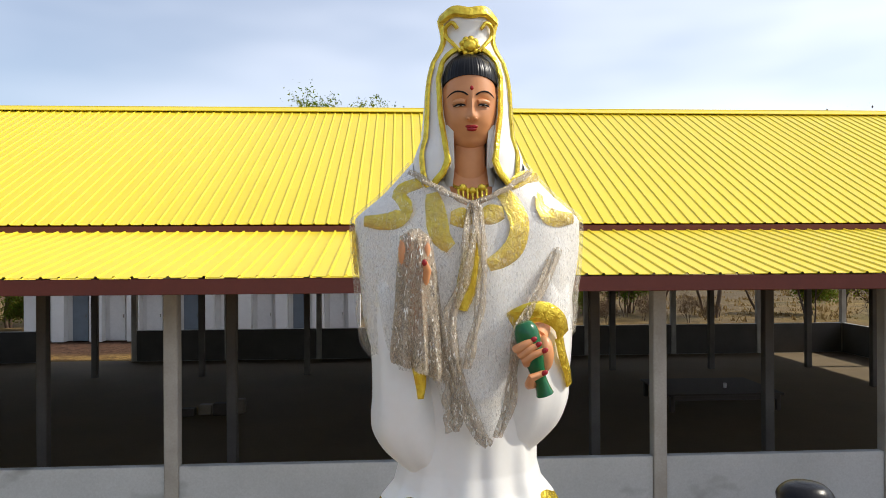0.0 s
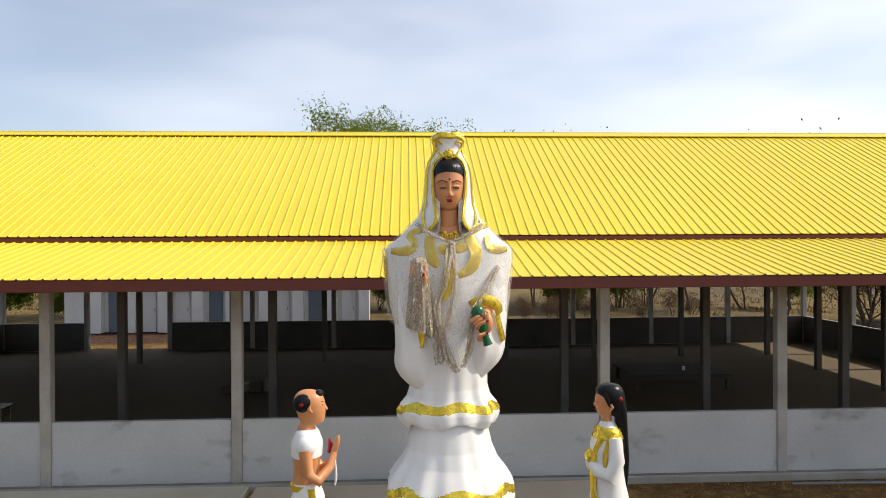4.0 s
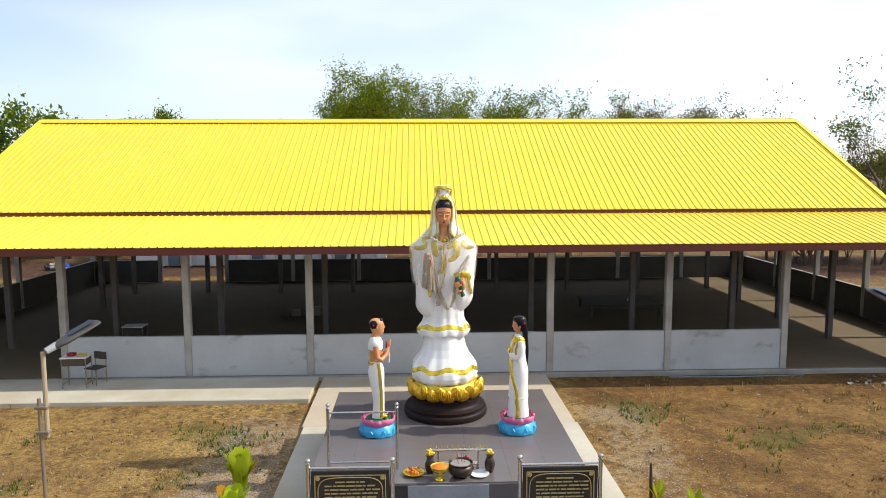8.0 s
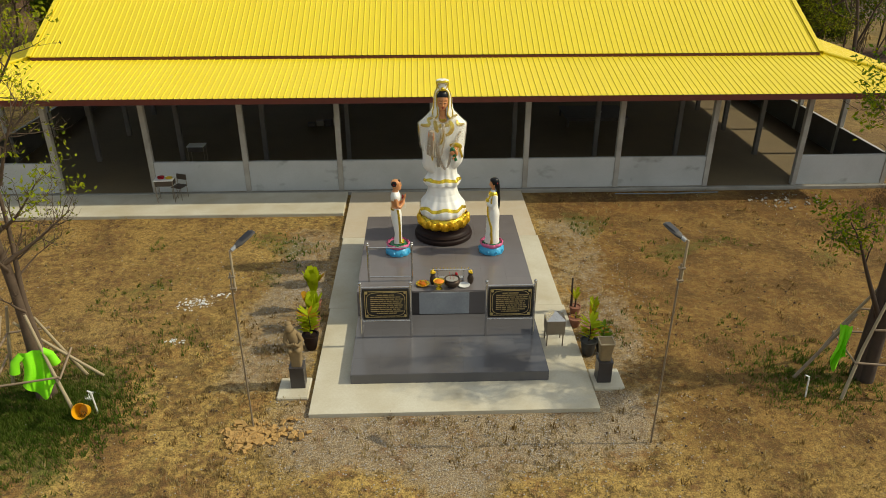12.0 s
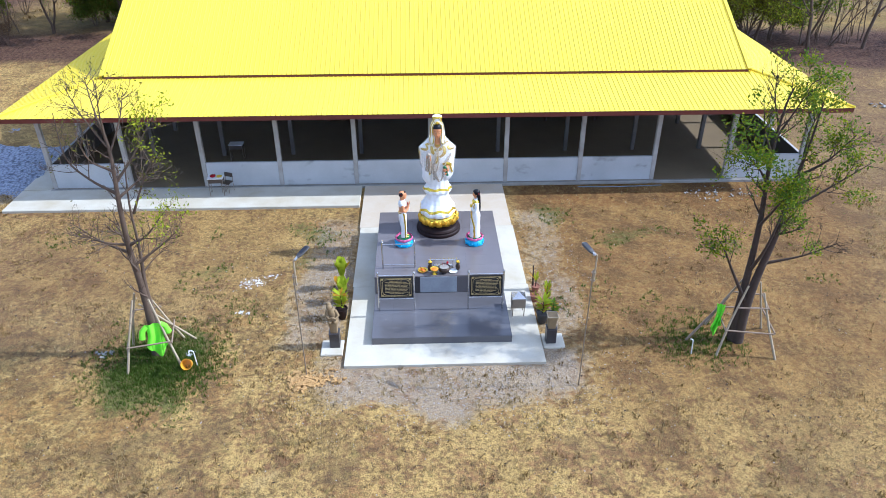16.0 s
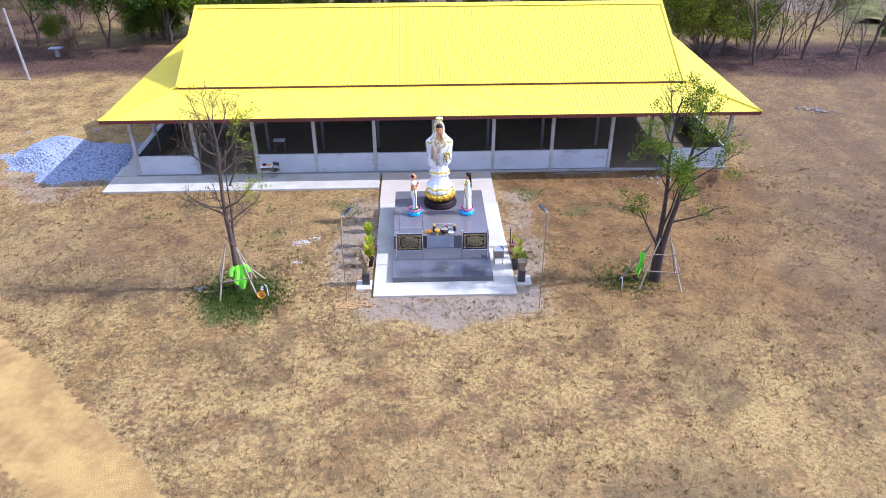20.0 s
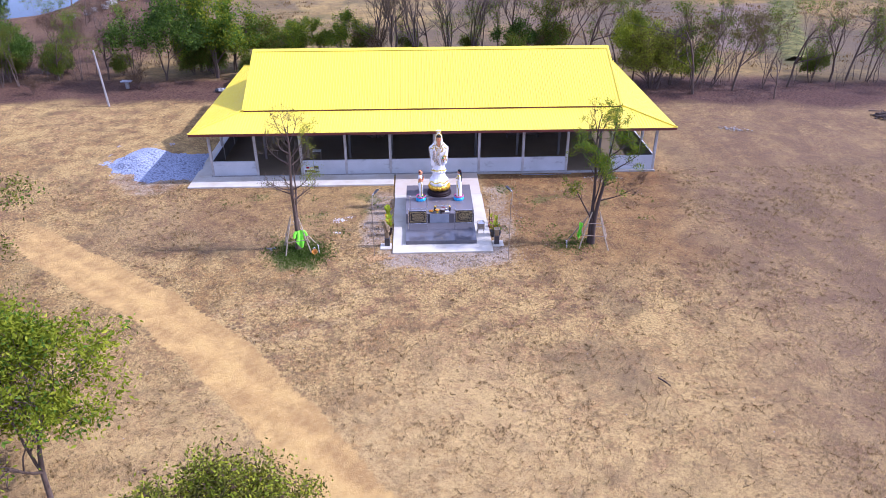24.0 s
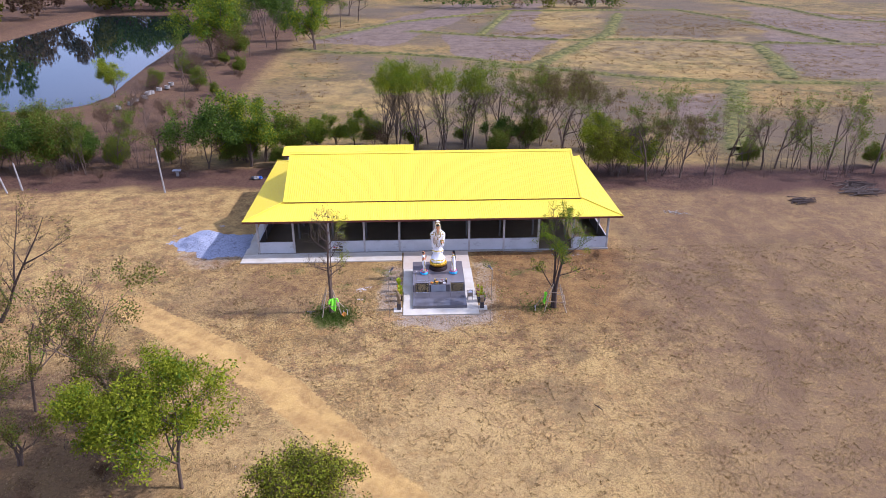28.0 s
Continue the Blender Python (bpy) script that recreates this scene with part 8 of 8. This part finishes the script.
kind("light", "roadside_tree", "slim roadside tree with an open yellow-green crown", g, [q for q in tp if q[0].z > 2.0], WOODBARK, [(12, 0.085, 0.20, 0.10, LEAF_GREEN), (14, 0.085, 0.20, 0.36, LEAF_FRESH), (8, 0.08, 0.20, 0.14, LEAF_LIME)])
g, tp = grow(39, 7.4, 0.15, (-0.12, 0.05), 2, 5, 40, 0.3, (2, 4), 0.66, 0.3, 7, thin=0.5)
kind("wispy", "roadside_tree", "half-bare roadside tree with wispy olive leaves", g, tp, WOODBARK, [(9, 0.065, 0.18, 0.26, LEAF_OLIVE), (7, 0.065, 0.17, 0.10, LEAF_GREEN), (5, 0.065, 0.2, 0.22, LEAF_BROWN)])
g, tp = grow(42, 4.6, 0.045, (0.1, 0), 2, 3, 26, 0.4, (2, 3), 0.6, 0.6, 5, thin=0.4)
kind("sapling", "sapling", "thin bare sapling with upright stems", g, tp, WOODBARK, [(1, 0.06, 0.12, 0.15, LEAF_BROWN)])
g, tp = grow(43, 4.8, 0.045, (-0.1, 0.05), 2, 3, 30, 0.4, (3, 4), 0.62, 0.5, 5, thin=0.4)
kind("sapling_leafy", "sapling", "thin sapling with a few green leaves", g, tp, WOODBARK, [(5, 0.06, 0.14, 0.22, LEAF_OLIVE), (4, 0.06, 0.14, 0.2, LEAF_GREEN)])
g, tp = grow(40, 5.4, 0.09, (0.0, 0.0), 4, 4, 46, 0.35, (3, 5), 0.66, 0.25, 6)
kind("round", "roadside_bush", "rounded leafy bush with yellow-green and browning leaves", g, [q for q in tp if q[0].z > 2.2] + cone_tips(5, 3.9, 60, 2.0, 1.2), WOODBARK, [(8, 0.075, 0.24, 0.55, LEAF_LIME), (7, 0.075, 0.24, 0.8, LEAF_OLIVE), (3, 0.08, 0.24, 0.45, LEAF_BROWN)])


def plant(key, x, y, s=1.0, turn=None, sz=None):
    name, label, trunk, crowns = KINDS[key]
    t = thing(name, label, "shrub" if "shrub" in name else "tree", (x, y, 0), group="woodland " + name.replace("_", " ") + "s")
    t.matrix_basis = pose(x, y, -0.05, 0, 0, rng.uniform(0, 360) if turn is None else turn) @ Matrix.Diagonal((s, s, sz or s, 1))
    part("trunk", trunk, None, t)
    for c in crowns:
        part("crown", c, None, t)


# behind the pavilion
for x, y, k, s in ((-5.2, 38.8, "airy", 0.94), (-3.6, 38.2, "airy", 0.98), (-1.2, 38.0, "airy", 0.97), (2.2, 39.0, "airy", 0.93), (4.8, 39.6, "airy", 0.87), (-11.5, 40.5, "green", 0.62), (-9.2, 40.8, "green", 0.7), (-13.4, 38, "green", 0.66),
                   (-14.5, 40, "shrub", 0.9), (-6.8, 41.5, "shrub", 0.9), (0.2, 42, "bare", 1.1), (5.8, 40.4, "sparse", 1.3), (9.2, 40.2, "dark", 0.66), (7.8, 42, "sparse", 1.3), (10.4, 41, "sparse", 1.3), (12.6, 40, "sparse", 1.24), (14.6, 40.5, "sparse", 1.25), (4.6, 42, "shrub", 0.55),
                   (16.5, 37, "bare", 1.3), (12.5, 43.5, "bare", 1.3), (18.6, 31.5, "sparse", 1.05), (17.4, 40.5, "russet", 1.25), (19.6, 38, "russet", 1.2), (22.5, 38, "russet", 1.18), (24.4, 28.0, "sparse", 1.32), (15.6, 43, "russet", 1.25), (9.4, 43, "bare", 1.35)):
    plant(k, x, y, s)
# right-hand row
for x, y, k, s in ((19.6, 30.6, "light", 1.0), (20.6, 28.2, "round", 1.0), (21.2, 28.0, "bare", 1.22), (22.8, 29.2, "green", 0.74), (24.0, 26.3, "bare", 1.2), (26.2, 28.0, "russet", 0.95), (28.0, 27.2, "bare", 1.15), (27.2, 29.5, "sparse", 1.12), (30.8, 24.6, "bare", 0.69),
                   (31.5, 28.6, "sparse", 0.94), (33.6, 28.2, "bare", 1.19), (36.4, 29.4, "sparse", 1.06), (38.4, 29.6, "bare", 1.25), (40.2, 30.0, "bare", 1.19), (42.0, 29.6, "sparse", 1.12), (44.2, 29.6, "bare", 1.12), (46.2, 29.4, "bare", 1.31), (48.0, 29.2, "sparse", 1.19),
                   (50.5, 27.6, "bare", 1.25), (53, 28, "bare", 1.31), (55.5, 27, "sparse", 1.38), (58, 27, "bare", 1.31), (61, 26, "sparse", 1.25), (64, 25, "sparse", 1.38), (67, 25, "bare", 1.38), (71, 24, "sparse", 1.31), (76, 23, "bare", 1.38), (37.4, 31, "shrub", 0.70), (51.8, 30, "shrub", 0.70), (24.6, 31, "shrub", 0.80)):
    plant(k, x, y, s)
# thin saplings that stand along both rows
sap = random.Random(61)
for k in range(88):
    if k < 48:
        x = sap.uniform(19, 78)
        y = 29.6 - 0.09 * (x - 20) + sap.uniform(-2.2, 3.4)
    elif k < 82:
        x, y = sap.uniform(-66, -28), sap.uniform(30.5, 38)
    else:
        x, y = sap.uniform(-8, 17), sap.uniform(36, 42)
    plant(sap.choice(("sapling", "sapling_leafy", "sapling")), x, y, sap.uniform(0.75, 1.35), None, sap.uniform(0.8, 1.45))
# left-hand row and its back rows
for x, y, k, s in ((-25.6, 33.0, "dark", 1.2), (-20.8, 33.6, "green", 1.22), (-19.4, 35.5, "green", 1.0), (-17.0, 37.5, "shrub", 1.2), (-23.0, 36.0, "green", 0.9), (-29.0, 33.8, "sparse", 0.95), (-31.4, 33.6, "bare", 0.98), (-33.8, 33.2, "sparse", 0.85), (-36.2, 33.4, "bare", 0.95),
                   (-39.0, 31.4, "sparse", 1.0), (-40.6, 33.0, "dark", 0.8), (-43.4, 33.6, "shrub", 1.5), (-47.0, 32.4, "dark", 0.95), (-50.0, 34, "shrub", 1.6), (-53, 33, "green", 0.95), (-57, 33, "sparse", 1.1), (-61, 32, "dark", 1.0), (-66, 32, "green", 1.0), (-72, 31, "dark", 1.05),
                   (-45, 37, "sparse", 0.9), (-51, 39, "sparse", 0.9), (-37, 38, "sparse", 0.95), (-30, 38.5, "dry", 1.2), (-34, 41, "dry", 1.1), (-42, 40.5, "bare", 0.9), (-55, 42, "dark", 0.8), (-60, 42, "bare", 1.0), (-52, 48, "shrub", 1.1), (-44, 50, "dry", 1.1), (-40, 47, "dry", 1.1), (-70, 44, "dark", 0.9),
                   (-27.2, 30.0, "dry", 0.61), (-41.5, 28.2, "dry", 0.67), (-36.4, 28.6, "dry", 0.49), (-38, 56, "dry", 1.0), (-50.4, 71.0, "light", 1.0), (-44.5, 62, "dry", 0.8)):
    plant(k, x, y, s)
for k in range(30):
    x = sap.uniform(-66, -17)
    plant(sap.choice(("shrub", "shrub", "dry", "sapling_leafy")), x, sap.uniform(33.5, 39.5), sap.uniform(0.5, 0.95))
for k in range(14):                               # low scrub close behind the pavilion
    plant("dry", -0.4 + 1.15 * k + sap.uniform(-0.5, 0.5), sap.uniform(31, 35.5), sap.uniform(0.32, 0.5))
for k in range(7):
    plant(sap.choice(("shrub", "dry", "dry")), sap.uniform(-14, 24), sap.uniform(36.5, 42), sap.uniform(0.7, 1.25))
for k in range(34):                               # scrub on the slope towards the pond
    y = sap.uniform(42, 104)
    plant(sap.choice(("dry", "dry", "sapling", "bare", "shrub")), sap.uniform(-47, -33) + (3 if y < 60 else 0), y, sap.uniform(0.45, 0.95))
# along the pond's bank and the wood beyond it
for x, y, k, s in ((-42.8, 82.2, "sparse", 1.1), (-43.6, 86, "bare", 1.0), (-42.6, 90, "dry", 1.3), (-46.0, 79, "dry", 0.9), (-40.4, 104, "dry", 2.0), (-41.6, 110, "green", 2.0), (-45.6, 113, "green", 1.8), (-24, 120, "green", 1.7), (-39.5, 110, "shrub", 1.6), (-37, 112, "bare", 1.2), (-42, 124, "sparse", 1.5), (-46, 132, "dark", 1.5), (-36, 126, "bare", 1.5), (-33, 122, "bare", 1.3),
                   (-40, 142, "bare", 1.6), (-30, 134, "dark", 1.3), (-36, 152, "dark", 1.8), (-48, 150, "green", 1.8), (-28, 152, "bare", 1.5), (-22, 162, "sparse", 1.6), (-44, 168, "dark", 2.0), (-30, 172, "dark", 1.9), (-18, 176, "bare", 1.6), (-54, 180, "dark", 2.0), (-38, 188, "dark", 2.0), (-22, 192, "dark", 2.0)):
    plant(k, x, y, s)
# by the dirt track
for x, y, k, s, z, a in ((-13.5, -19.4, "light", 1.15, 1.06, 0), (-16.6, -18.4, "light", 0.95, 0.95, 120), (-16.4, -15.4, "wispy", 0.8, 0.85, 260), (-19.2, -13.3, "wispy", 1.15, 1.28, 150), (-17.0, -16.9, "wispy", 0.72, 0.85, 40), (-23.8, -12.8, "bare", 1.0, 1.15, 190), (-29.5, -8.0, "wispy", 1.0, 1.1, 20), (-22.4, -17.4, "wispy", 0.9, 0.85, 200),
                         (-6.8, -22.9, "round", 0.93, 0.92, 60), (-18.5, -24.5, "dry", 0.8, 0.8, 0), (-19.2, -14.6, "dry", 0.45, 0.4, 90), (-20.5, -20.5, "dry", 0.5, 0.45, 200), (-17.6, -18.8, "dry", 0.4, 0.4, 50), (-15.4, -22.5, "dry", 0.45, 0.4, 300), (-12.4, -22.0, "shrub", 0.35, 0.35, 10),
                         (-16.4, -17.9, "sapling", 0.8, 0.8, 30), (-15.4, -18.6, "sapling", 0.7, 0.7, 130), (-18.4, -17.2, "sapling", 0.75, 0.75, 250), (-20.6, -16.2, "sapling", 0.8, 0.7, 80)):
    plant(k, x, y, s, a, z)
# two leaning trees beyond the track's edge
g, tips = grow_from(51, [([(0, 0, -0.1), (1.0, 0, 1.4), (1.9, -0.3, 3.0), (3.2, -0.5, 5.0), (4.4, -0.6, 6.8), (5.2, -0.7, 8.2)], 0.17), ([(1.9, -0.3, 3.0), (2.1, 0.2, 5.0), (2.7, 0.4, 7.2), (3.0, 0.5, 8.7)], 0.09),
                         ([(3.0, -0.45, 4.7), (5.0, -0.9, 5.8), (7.0, -1.0, 7.0)], 0.075), ([(1.0, 0, 1.5), (0.2, 0.3, 3.6), (-0.5, 0.5, 5.6), (-0.8, 0.6, 7.2)], 0.09)], 10, 1.9, 2, 48, 0.5, 0.36)
make_tree("roadside_tree", "large leaning tree, bare but for a few dry leaves", (-31.3, -2.2, 0), g, leaves(52, tips, 2, 0.07, 0.14, 0.10), BARK, LEAF_BROWN, extra=(leaves(53, tips, 3, 0.065, 0.14, 0.05), LEAF_OLIVE))
g, tips = grow_from(54, [([(0, 0, -0.1), (0.1, 0.1, 1.6), (0.5, 0.1, 3.0), (0.6, 0.3, 5.2), (0.4, 0.4, 7.2)], 0.16), ([(0.4, 0.1, 2.7), (2.0, -0.2, 3.5), (3.6, -0.3, 4.1), (5.2, -0.4, 4.6)], 0.085), ([(0.55, 0.2, 4.4), (1.9, 0.4, 5.6), (3.0, 0.5, 6.3)], 0.06)], 8, 1.3, 2, 50, 0.5, 0.4)
make_tree("roadside_tree", "dark crooked tree with a long bare limb and dull olive leaves", (-26.2, -16.0, 0), g, leaves(55, [q for q in tips if q[0].z > 4.6], 6, 0.07, 0.16, 0.26), BARK, LEAF_OLIVE, extra=(leaves(56, tips, 2, 0.07, 0.15, 0.10), LEAF_BROWN))
# small bushes dotted on the grass
for x, y, s in ((13.6, 6.2, 0.3),):
    plant("dry", x, y, s)


# ---- far woods: one mass of foliage clumps ----
def far_wood(seed, spots, m, lab, size):
    r = np.random.RandomState(seed)
    cs, us, hs = [], [], []
    for x, y, w, h, n in spots:
        k = r.randint(4, 8)
        lob = r.uniform(-0.5, 0.5, (k, 3)) * [w, w, 0.5 * h] + [x, y, 0.55 * h]
        pick = r.randint(0, k, n)
        d = r.normal(0, 1, (n, 3))
        d /= np.linalg.norm(d, axis=1)[:, None]
        p = lob[pick] + d * r.uniform(0.5, 1, (n, 1)) * [w * 0.33, w * 0.33, h * 0.32]
        p[:, 2] = np.clip(p[:, 2], 0.2, None)
        cs.append(p)
        hs.append(np.full(n, size * h / 9))
    c, s = np.concatenate(cs), (np.concatenate(hs) * r.uniform(0.6, 1.3, sum(len(q) for q in cs)))[:, None]
    u = r.normal(0, 1, c.shape)
    u /= np.linalg.norm(u, axis=1)[:, None]
    v = np.cross(u, r.normal(0, 1, c.shape))
    v /= np.linalg.norm(v, axis=1)[:, None] + 1e-9
    vs = np.stack([c - u * s, c + v * s * 0.6, c + u * s, c - v * s * 0.6], 1).reshape(-1, 3)
    g = Geo()
    g.v = [tuple(q) for q in vs.tolist()]
    g.f = [[4 * i, 4 * i + 1, 4 * i + 2, 4 * i + 3] for i in range(len(c))]
    g.m = [0] * len(g.f)
    tagged(part("far_woods", g, m), lab, "woods", kind="stuff")


fr2 = random.Random(77)
groups = {0: [], 1: [], 2: [], 3: []}
for i in range(230):                              # a belt some way beyond the fields
    x = -330 + 760 * i / 229 + fr2.uniform(-3, 3)
    y = 262 + fr2.uniform(-8, 25) + 0.08 * abs(x)
    if min(abs(x - 106), abs(x - 180)) < 11:     # a gap in the belt before each house
        y += 34
    if -115 < x < -60:
        y += 4
    groups[fr2.choice((0, 0, 1, 2, 3))].append((x, y, fr2.uniform(6, 12), fr2.uniform(8, 14), 650))
for i in range(16):                               # a dark clump at the fields' far end
    groups[fr2.choice((1, 1, 2, 3))].append((4 + 4.6 * i + fr2.uniform(-1.5, 1.5), 207 + fr2.uniform(0, 9), fr2.uniform(5, 8), fr2.uniform(6, 9), 500))
for i in range(40):                               # woods to the left, beyond the row
    x, y = fr2.uniform(-150, -66), fr2.uniform(28, 50)
    groups[fr2.choice((0, 1, 2, 3, 3))].append((x, y, fr2.uniform(4, 6), fr2.uniform(3.8, 5.6), 700))
for i in range(34):                               # the pond's far side
    x, y = fr2.uniform(-175, -108), fr2.uniform(125, 230)
    groups[fr2.choice((1, 1, 2, 3))].append((x, y, fr2.uniform(7, 10), fr2.uniform(13, 19), 640))
for i in range(26):
    x, y = fr2.uniform(-112, -62), fr2.uniform(206, 232)
    groups[fr2.choice((1, 1, 2, 3))].append((x, y, fr2.uniform(6, 9), fr2.uniform(10, 15), 620))
for k, (m, lab) in enumerate(((LEAF_GREEN, "distant belt of green trees"), (LEAF_DARK, "distant dark green woods"), (LEAF_OLIVE, "distant olive-green scrub and trees"), (LEAF_BROWN, "distant brown leafless scrub"))):
    far_wood(100 + k, groups[k], m, lab, 0.40)

# small houses far off beyond the fields
for x, y, w, h, m, rm in ((109, 302, 7.5, 6.2, WHITEWALL, DOORBLUE), (184, 304, 11, 4.6, PALETILE, GALV)):
    hs = thing("far_house", "small pale house far off among trees", "house", (x, y, 0), group="far houses")
    part("wall", Geo().box((0, 0, h / 2), (w, 6, h), 0.05), m, hs)
    g = Geo().add([(-w / 2 - 0.6, -3.6, h), (w / 2 + 0.6, -3.6, h), (w / 2 + 0.6, 3.6, h), (-w / 2 - 0.6, 3.6, h), (-w / 2 - 0.6, 0, h + 1.8), (w / 2 + 0.6, 0, h + 1.8)], [(0, 1, 5, 4), (2, 3, 4, 5), (0, 4, 3), (1, 2, 5), (3, 2, 1, 0)])
    part("roof", g, rm, hs)
    for sx in (-0.3, 0.05, 0.32):
        part("window", Geo().box((sx * w, -3.02, h * 0.55), (1.1, 0.08, 1.2), 0.02), BLACKSTONE, hs)

# ---- grass tufts, stones and fallen leaves on the yard ----
r = np.random.RandomState(9)


def inside_free(x, y):
    """True on open ground: off slabs, floor and track."""
    return ~((np.abs(x - 0.15) < 2.85) & (y > -2.65) & (y < 8.6)) & ~((x > -16.4) & (x < -2.7) & (y > 6.65)) & ~((x > -15.3) & (x < 15.3) & (y > 8.3)) & (seg_dist(x, y, ROAD) > 1.5)


def tufts(name, lab, x, y, h, w, blades, m, spread=0.03):
    k = inside_free(x, y)
    x, y, h = x[k], y[k], h[k]
    n = len(x)
    X2, Y2, H2 = np.repeat(x, blades), np.repeat(y, blades), np.repeat(h, blades) * r.uniform(0.5, 1.2, n * blades)
    a, t = r.uniform(0, 6.28, n * blades), r.uniform(0, 6.28, n * blades)
    X2, Y2 = X2 + r.normal(0, spread, len(X2)), Y2 + r.normal(0, spread, len(Y2))
    lx, ly = np.cos(a) * H2 * r.uniform(0.2, 0.9, len(a)), np.sin(a) * H2 * r.uniform(0.2, 0.9, len(a))
    wx, wy = np.cos(t) * w, np.sin(t) * w
    vs = np.stack([np.stack([X2 - wx, Y2 - wy, X2 * 0 - 0.03], -1), np.stack([X2 + wx, Y2 + wy, X2 * 0 - 0.03], -1), np.stack([X2 + lx, Y2 + ly, H2], -1)], 1).reshape(-1, 3)
    g = Geo()
    g.v = [tuple(q) for q in vs.tolist()]
    g.f = [[3 * i, 3 * i + 1, 3 * i + 2] for i in range(len(X2))]
    g.m = [0] * len(g.f)
    tagged(part(name, g, m), lab, "grass", kind="stuff")


n = 110000
x, y = r.uniform(-26, 34, n), r.uniform(-26, 9, n)
yard = ((np.abs(x) < 15) & (y > 0.8)) | ((x > 3) & (x < 15) & (y > -4))
keep = ~(yard & (r.rand(n) < 0.86)) & (wob(x, y, 0.8, 21) + 0.6 * wob(x, y, 2.7, 22) + r.uniform(-0.9, 0.9, n) > 0.25)
tufts("dry_grass", "short dry straw-coloured grass tufts", x[keep], y[keep], r.uniform(0.03, 0.10, keep.sum()) * (1 + 0.6 * (r.rand(keep.sum()) > 0.93)), 0.011, 5, GRASS_DRY)
x, y = np.concatenate([r.normal(-7.7, 0.85, 3200), r.normal(7.3, 0.7, 700), r.uniform(-14, 14, 4200)]), np.concatenate([r.normal(-2.3, 0.8, 3200), r.normal(-1.7, 0.6, 700), r.uniform(-0.5, 6.4, 4200)])
keep = wob(x, y, 1.1, 12) + 0.4 * wob(x, y, 3.1, 15) + (np.hypot(x + 7.7, y + 2.3) < 2.2) * 2 + (np.hypot(x - 7.3, y + 1.7) < 1.6) * 1.2 > 0.5
tufts("green_grass", "small patches of green grass", x[keep], y[keep], r.uniform(0.04, 0.12, keep.sum()), 0.012, 5, GRASS_GREEN)

TUSSOCK = leaf_mat("withered_tussock_grass", (0.14, 0.088, 0.034), (0.24, 0.155, 0.058), (0.38, 0.27, 0.11))
n = 17000
x, y = r.uniform(-30, 40, n), r.uniform(-27, 9, n)
keep = 0.5 * wob(x, y, 0.3, 23) + 0.3 * wob(x, y, 1.9, 24) + r.uniform(-1, 1, n) - 0.35 * ((np.abs(x) < 15) & (y > 0)) > 0.35
tufts("tussock_grass", "withered brown tussocks dotted over the yard", x[keep], y[keep], r.uniform(0.025, 0.09, keep.sum()), 0.016, 11, TUSSOCK, 0.06)
n = 16000
x, y = r.uniform(-34, 150, n), r.uniform(34, 190, n)
keep = (0.9 * wob(x, y, 0.12, 25) + 0.7 * wob(x, y, 0.5, 26) + r.uniform(-0.8, 0.8, n) > 0.25) & (x > -30)
tufts("field_grass", "straw stubble and weeds standing in the paddy fields", x[keep], y[keep], r.uniform(0.12, 0.34, keep.sum()), 0.06, 9, TUSSOCK, 0.30)

STONE = worn("grey_pebbles", (0.44, 0.42, 0.40), (0.26, 0.24, 0.22), 8, 0.9)


def pebbles(name, lab, x, y, s, m, z=0.0):
    k = inside_free(x, y)
    x, y, s = x[k], y[k], s[k]
    dirs = np.array([(1, 0, 0), (0, 1, 0), (-1, 0, 0), (0, -1, 0), (0, 0, 0.7), (0, 0, -0.7)])
    vs = (np.stack([x, y, np.full(len(x), z)], -1)[:, None, :] + dirs[None] * s[:, None, None] * r.uniform(0.6, 1.3, (len(x), 6, 1))).reshape(-1, 3)
    g = Geo()
    g.v = [tuple(q) for q in vs.tolist()]
    tri = [(0, 1, 4), (1, 2, 4), (2, 3, 4), (3, 0, 4), (1, 0, 5), (2, 1, 5), (3, 2, 5), (0, 3, 5)]
    g.f = [[6 * i + q for q in t3] for i in range(len(x)) for t3 in tri]
    g.m = [0] * len(g.f)
    tagged(part(name, g, m), lab, "stones", kind="stuff")


x = np.concatenate([r.normal(0.3, 2.2, 2600), r.normal(-3.6, 0.5, 900), r.normal(3.9, 0.6, 900), r.uniform(-12, 12, 500)])
y = np.concatenate([r.normal(-3.3, 0.9, 2600), r.uniform(-1, 5, 900), r.uniform(-1, 6, 900), r.uniform(-12, 6, 500)])
pebbles("gravel_stones", "loose grey gravel around the walkway", x, y, r.uniform(0.006, 0.02, len(x)), STONE)
x, y = np.concatenate([r.uniform(-16, 18, 260), r.normal(-6.5, 2.4, 90), r.normal(9.5, 2.5, 40)]), np.concatenate([r.uniform(-18, 6.4, 260), r.normal(2.8, 1.5, 90), r.normal(5.6, 1.3, 40)])
pebbles("pale_stones", "scattered pale pebbles on dry ground", x, y, r.uniform(0.006, 0.026, len(x)), STONE)
x, y = r.uniform(-16, 24, 2500), r.uniform(-20, 6.4, 2500)
pebbles("soil_crumbs", "dark soil crumbs and dry leaf bits on the ground", x, y, r.uniform(0.01, 0.035, 2500), BARK)
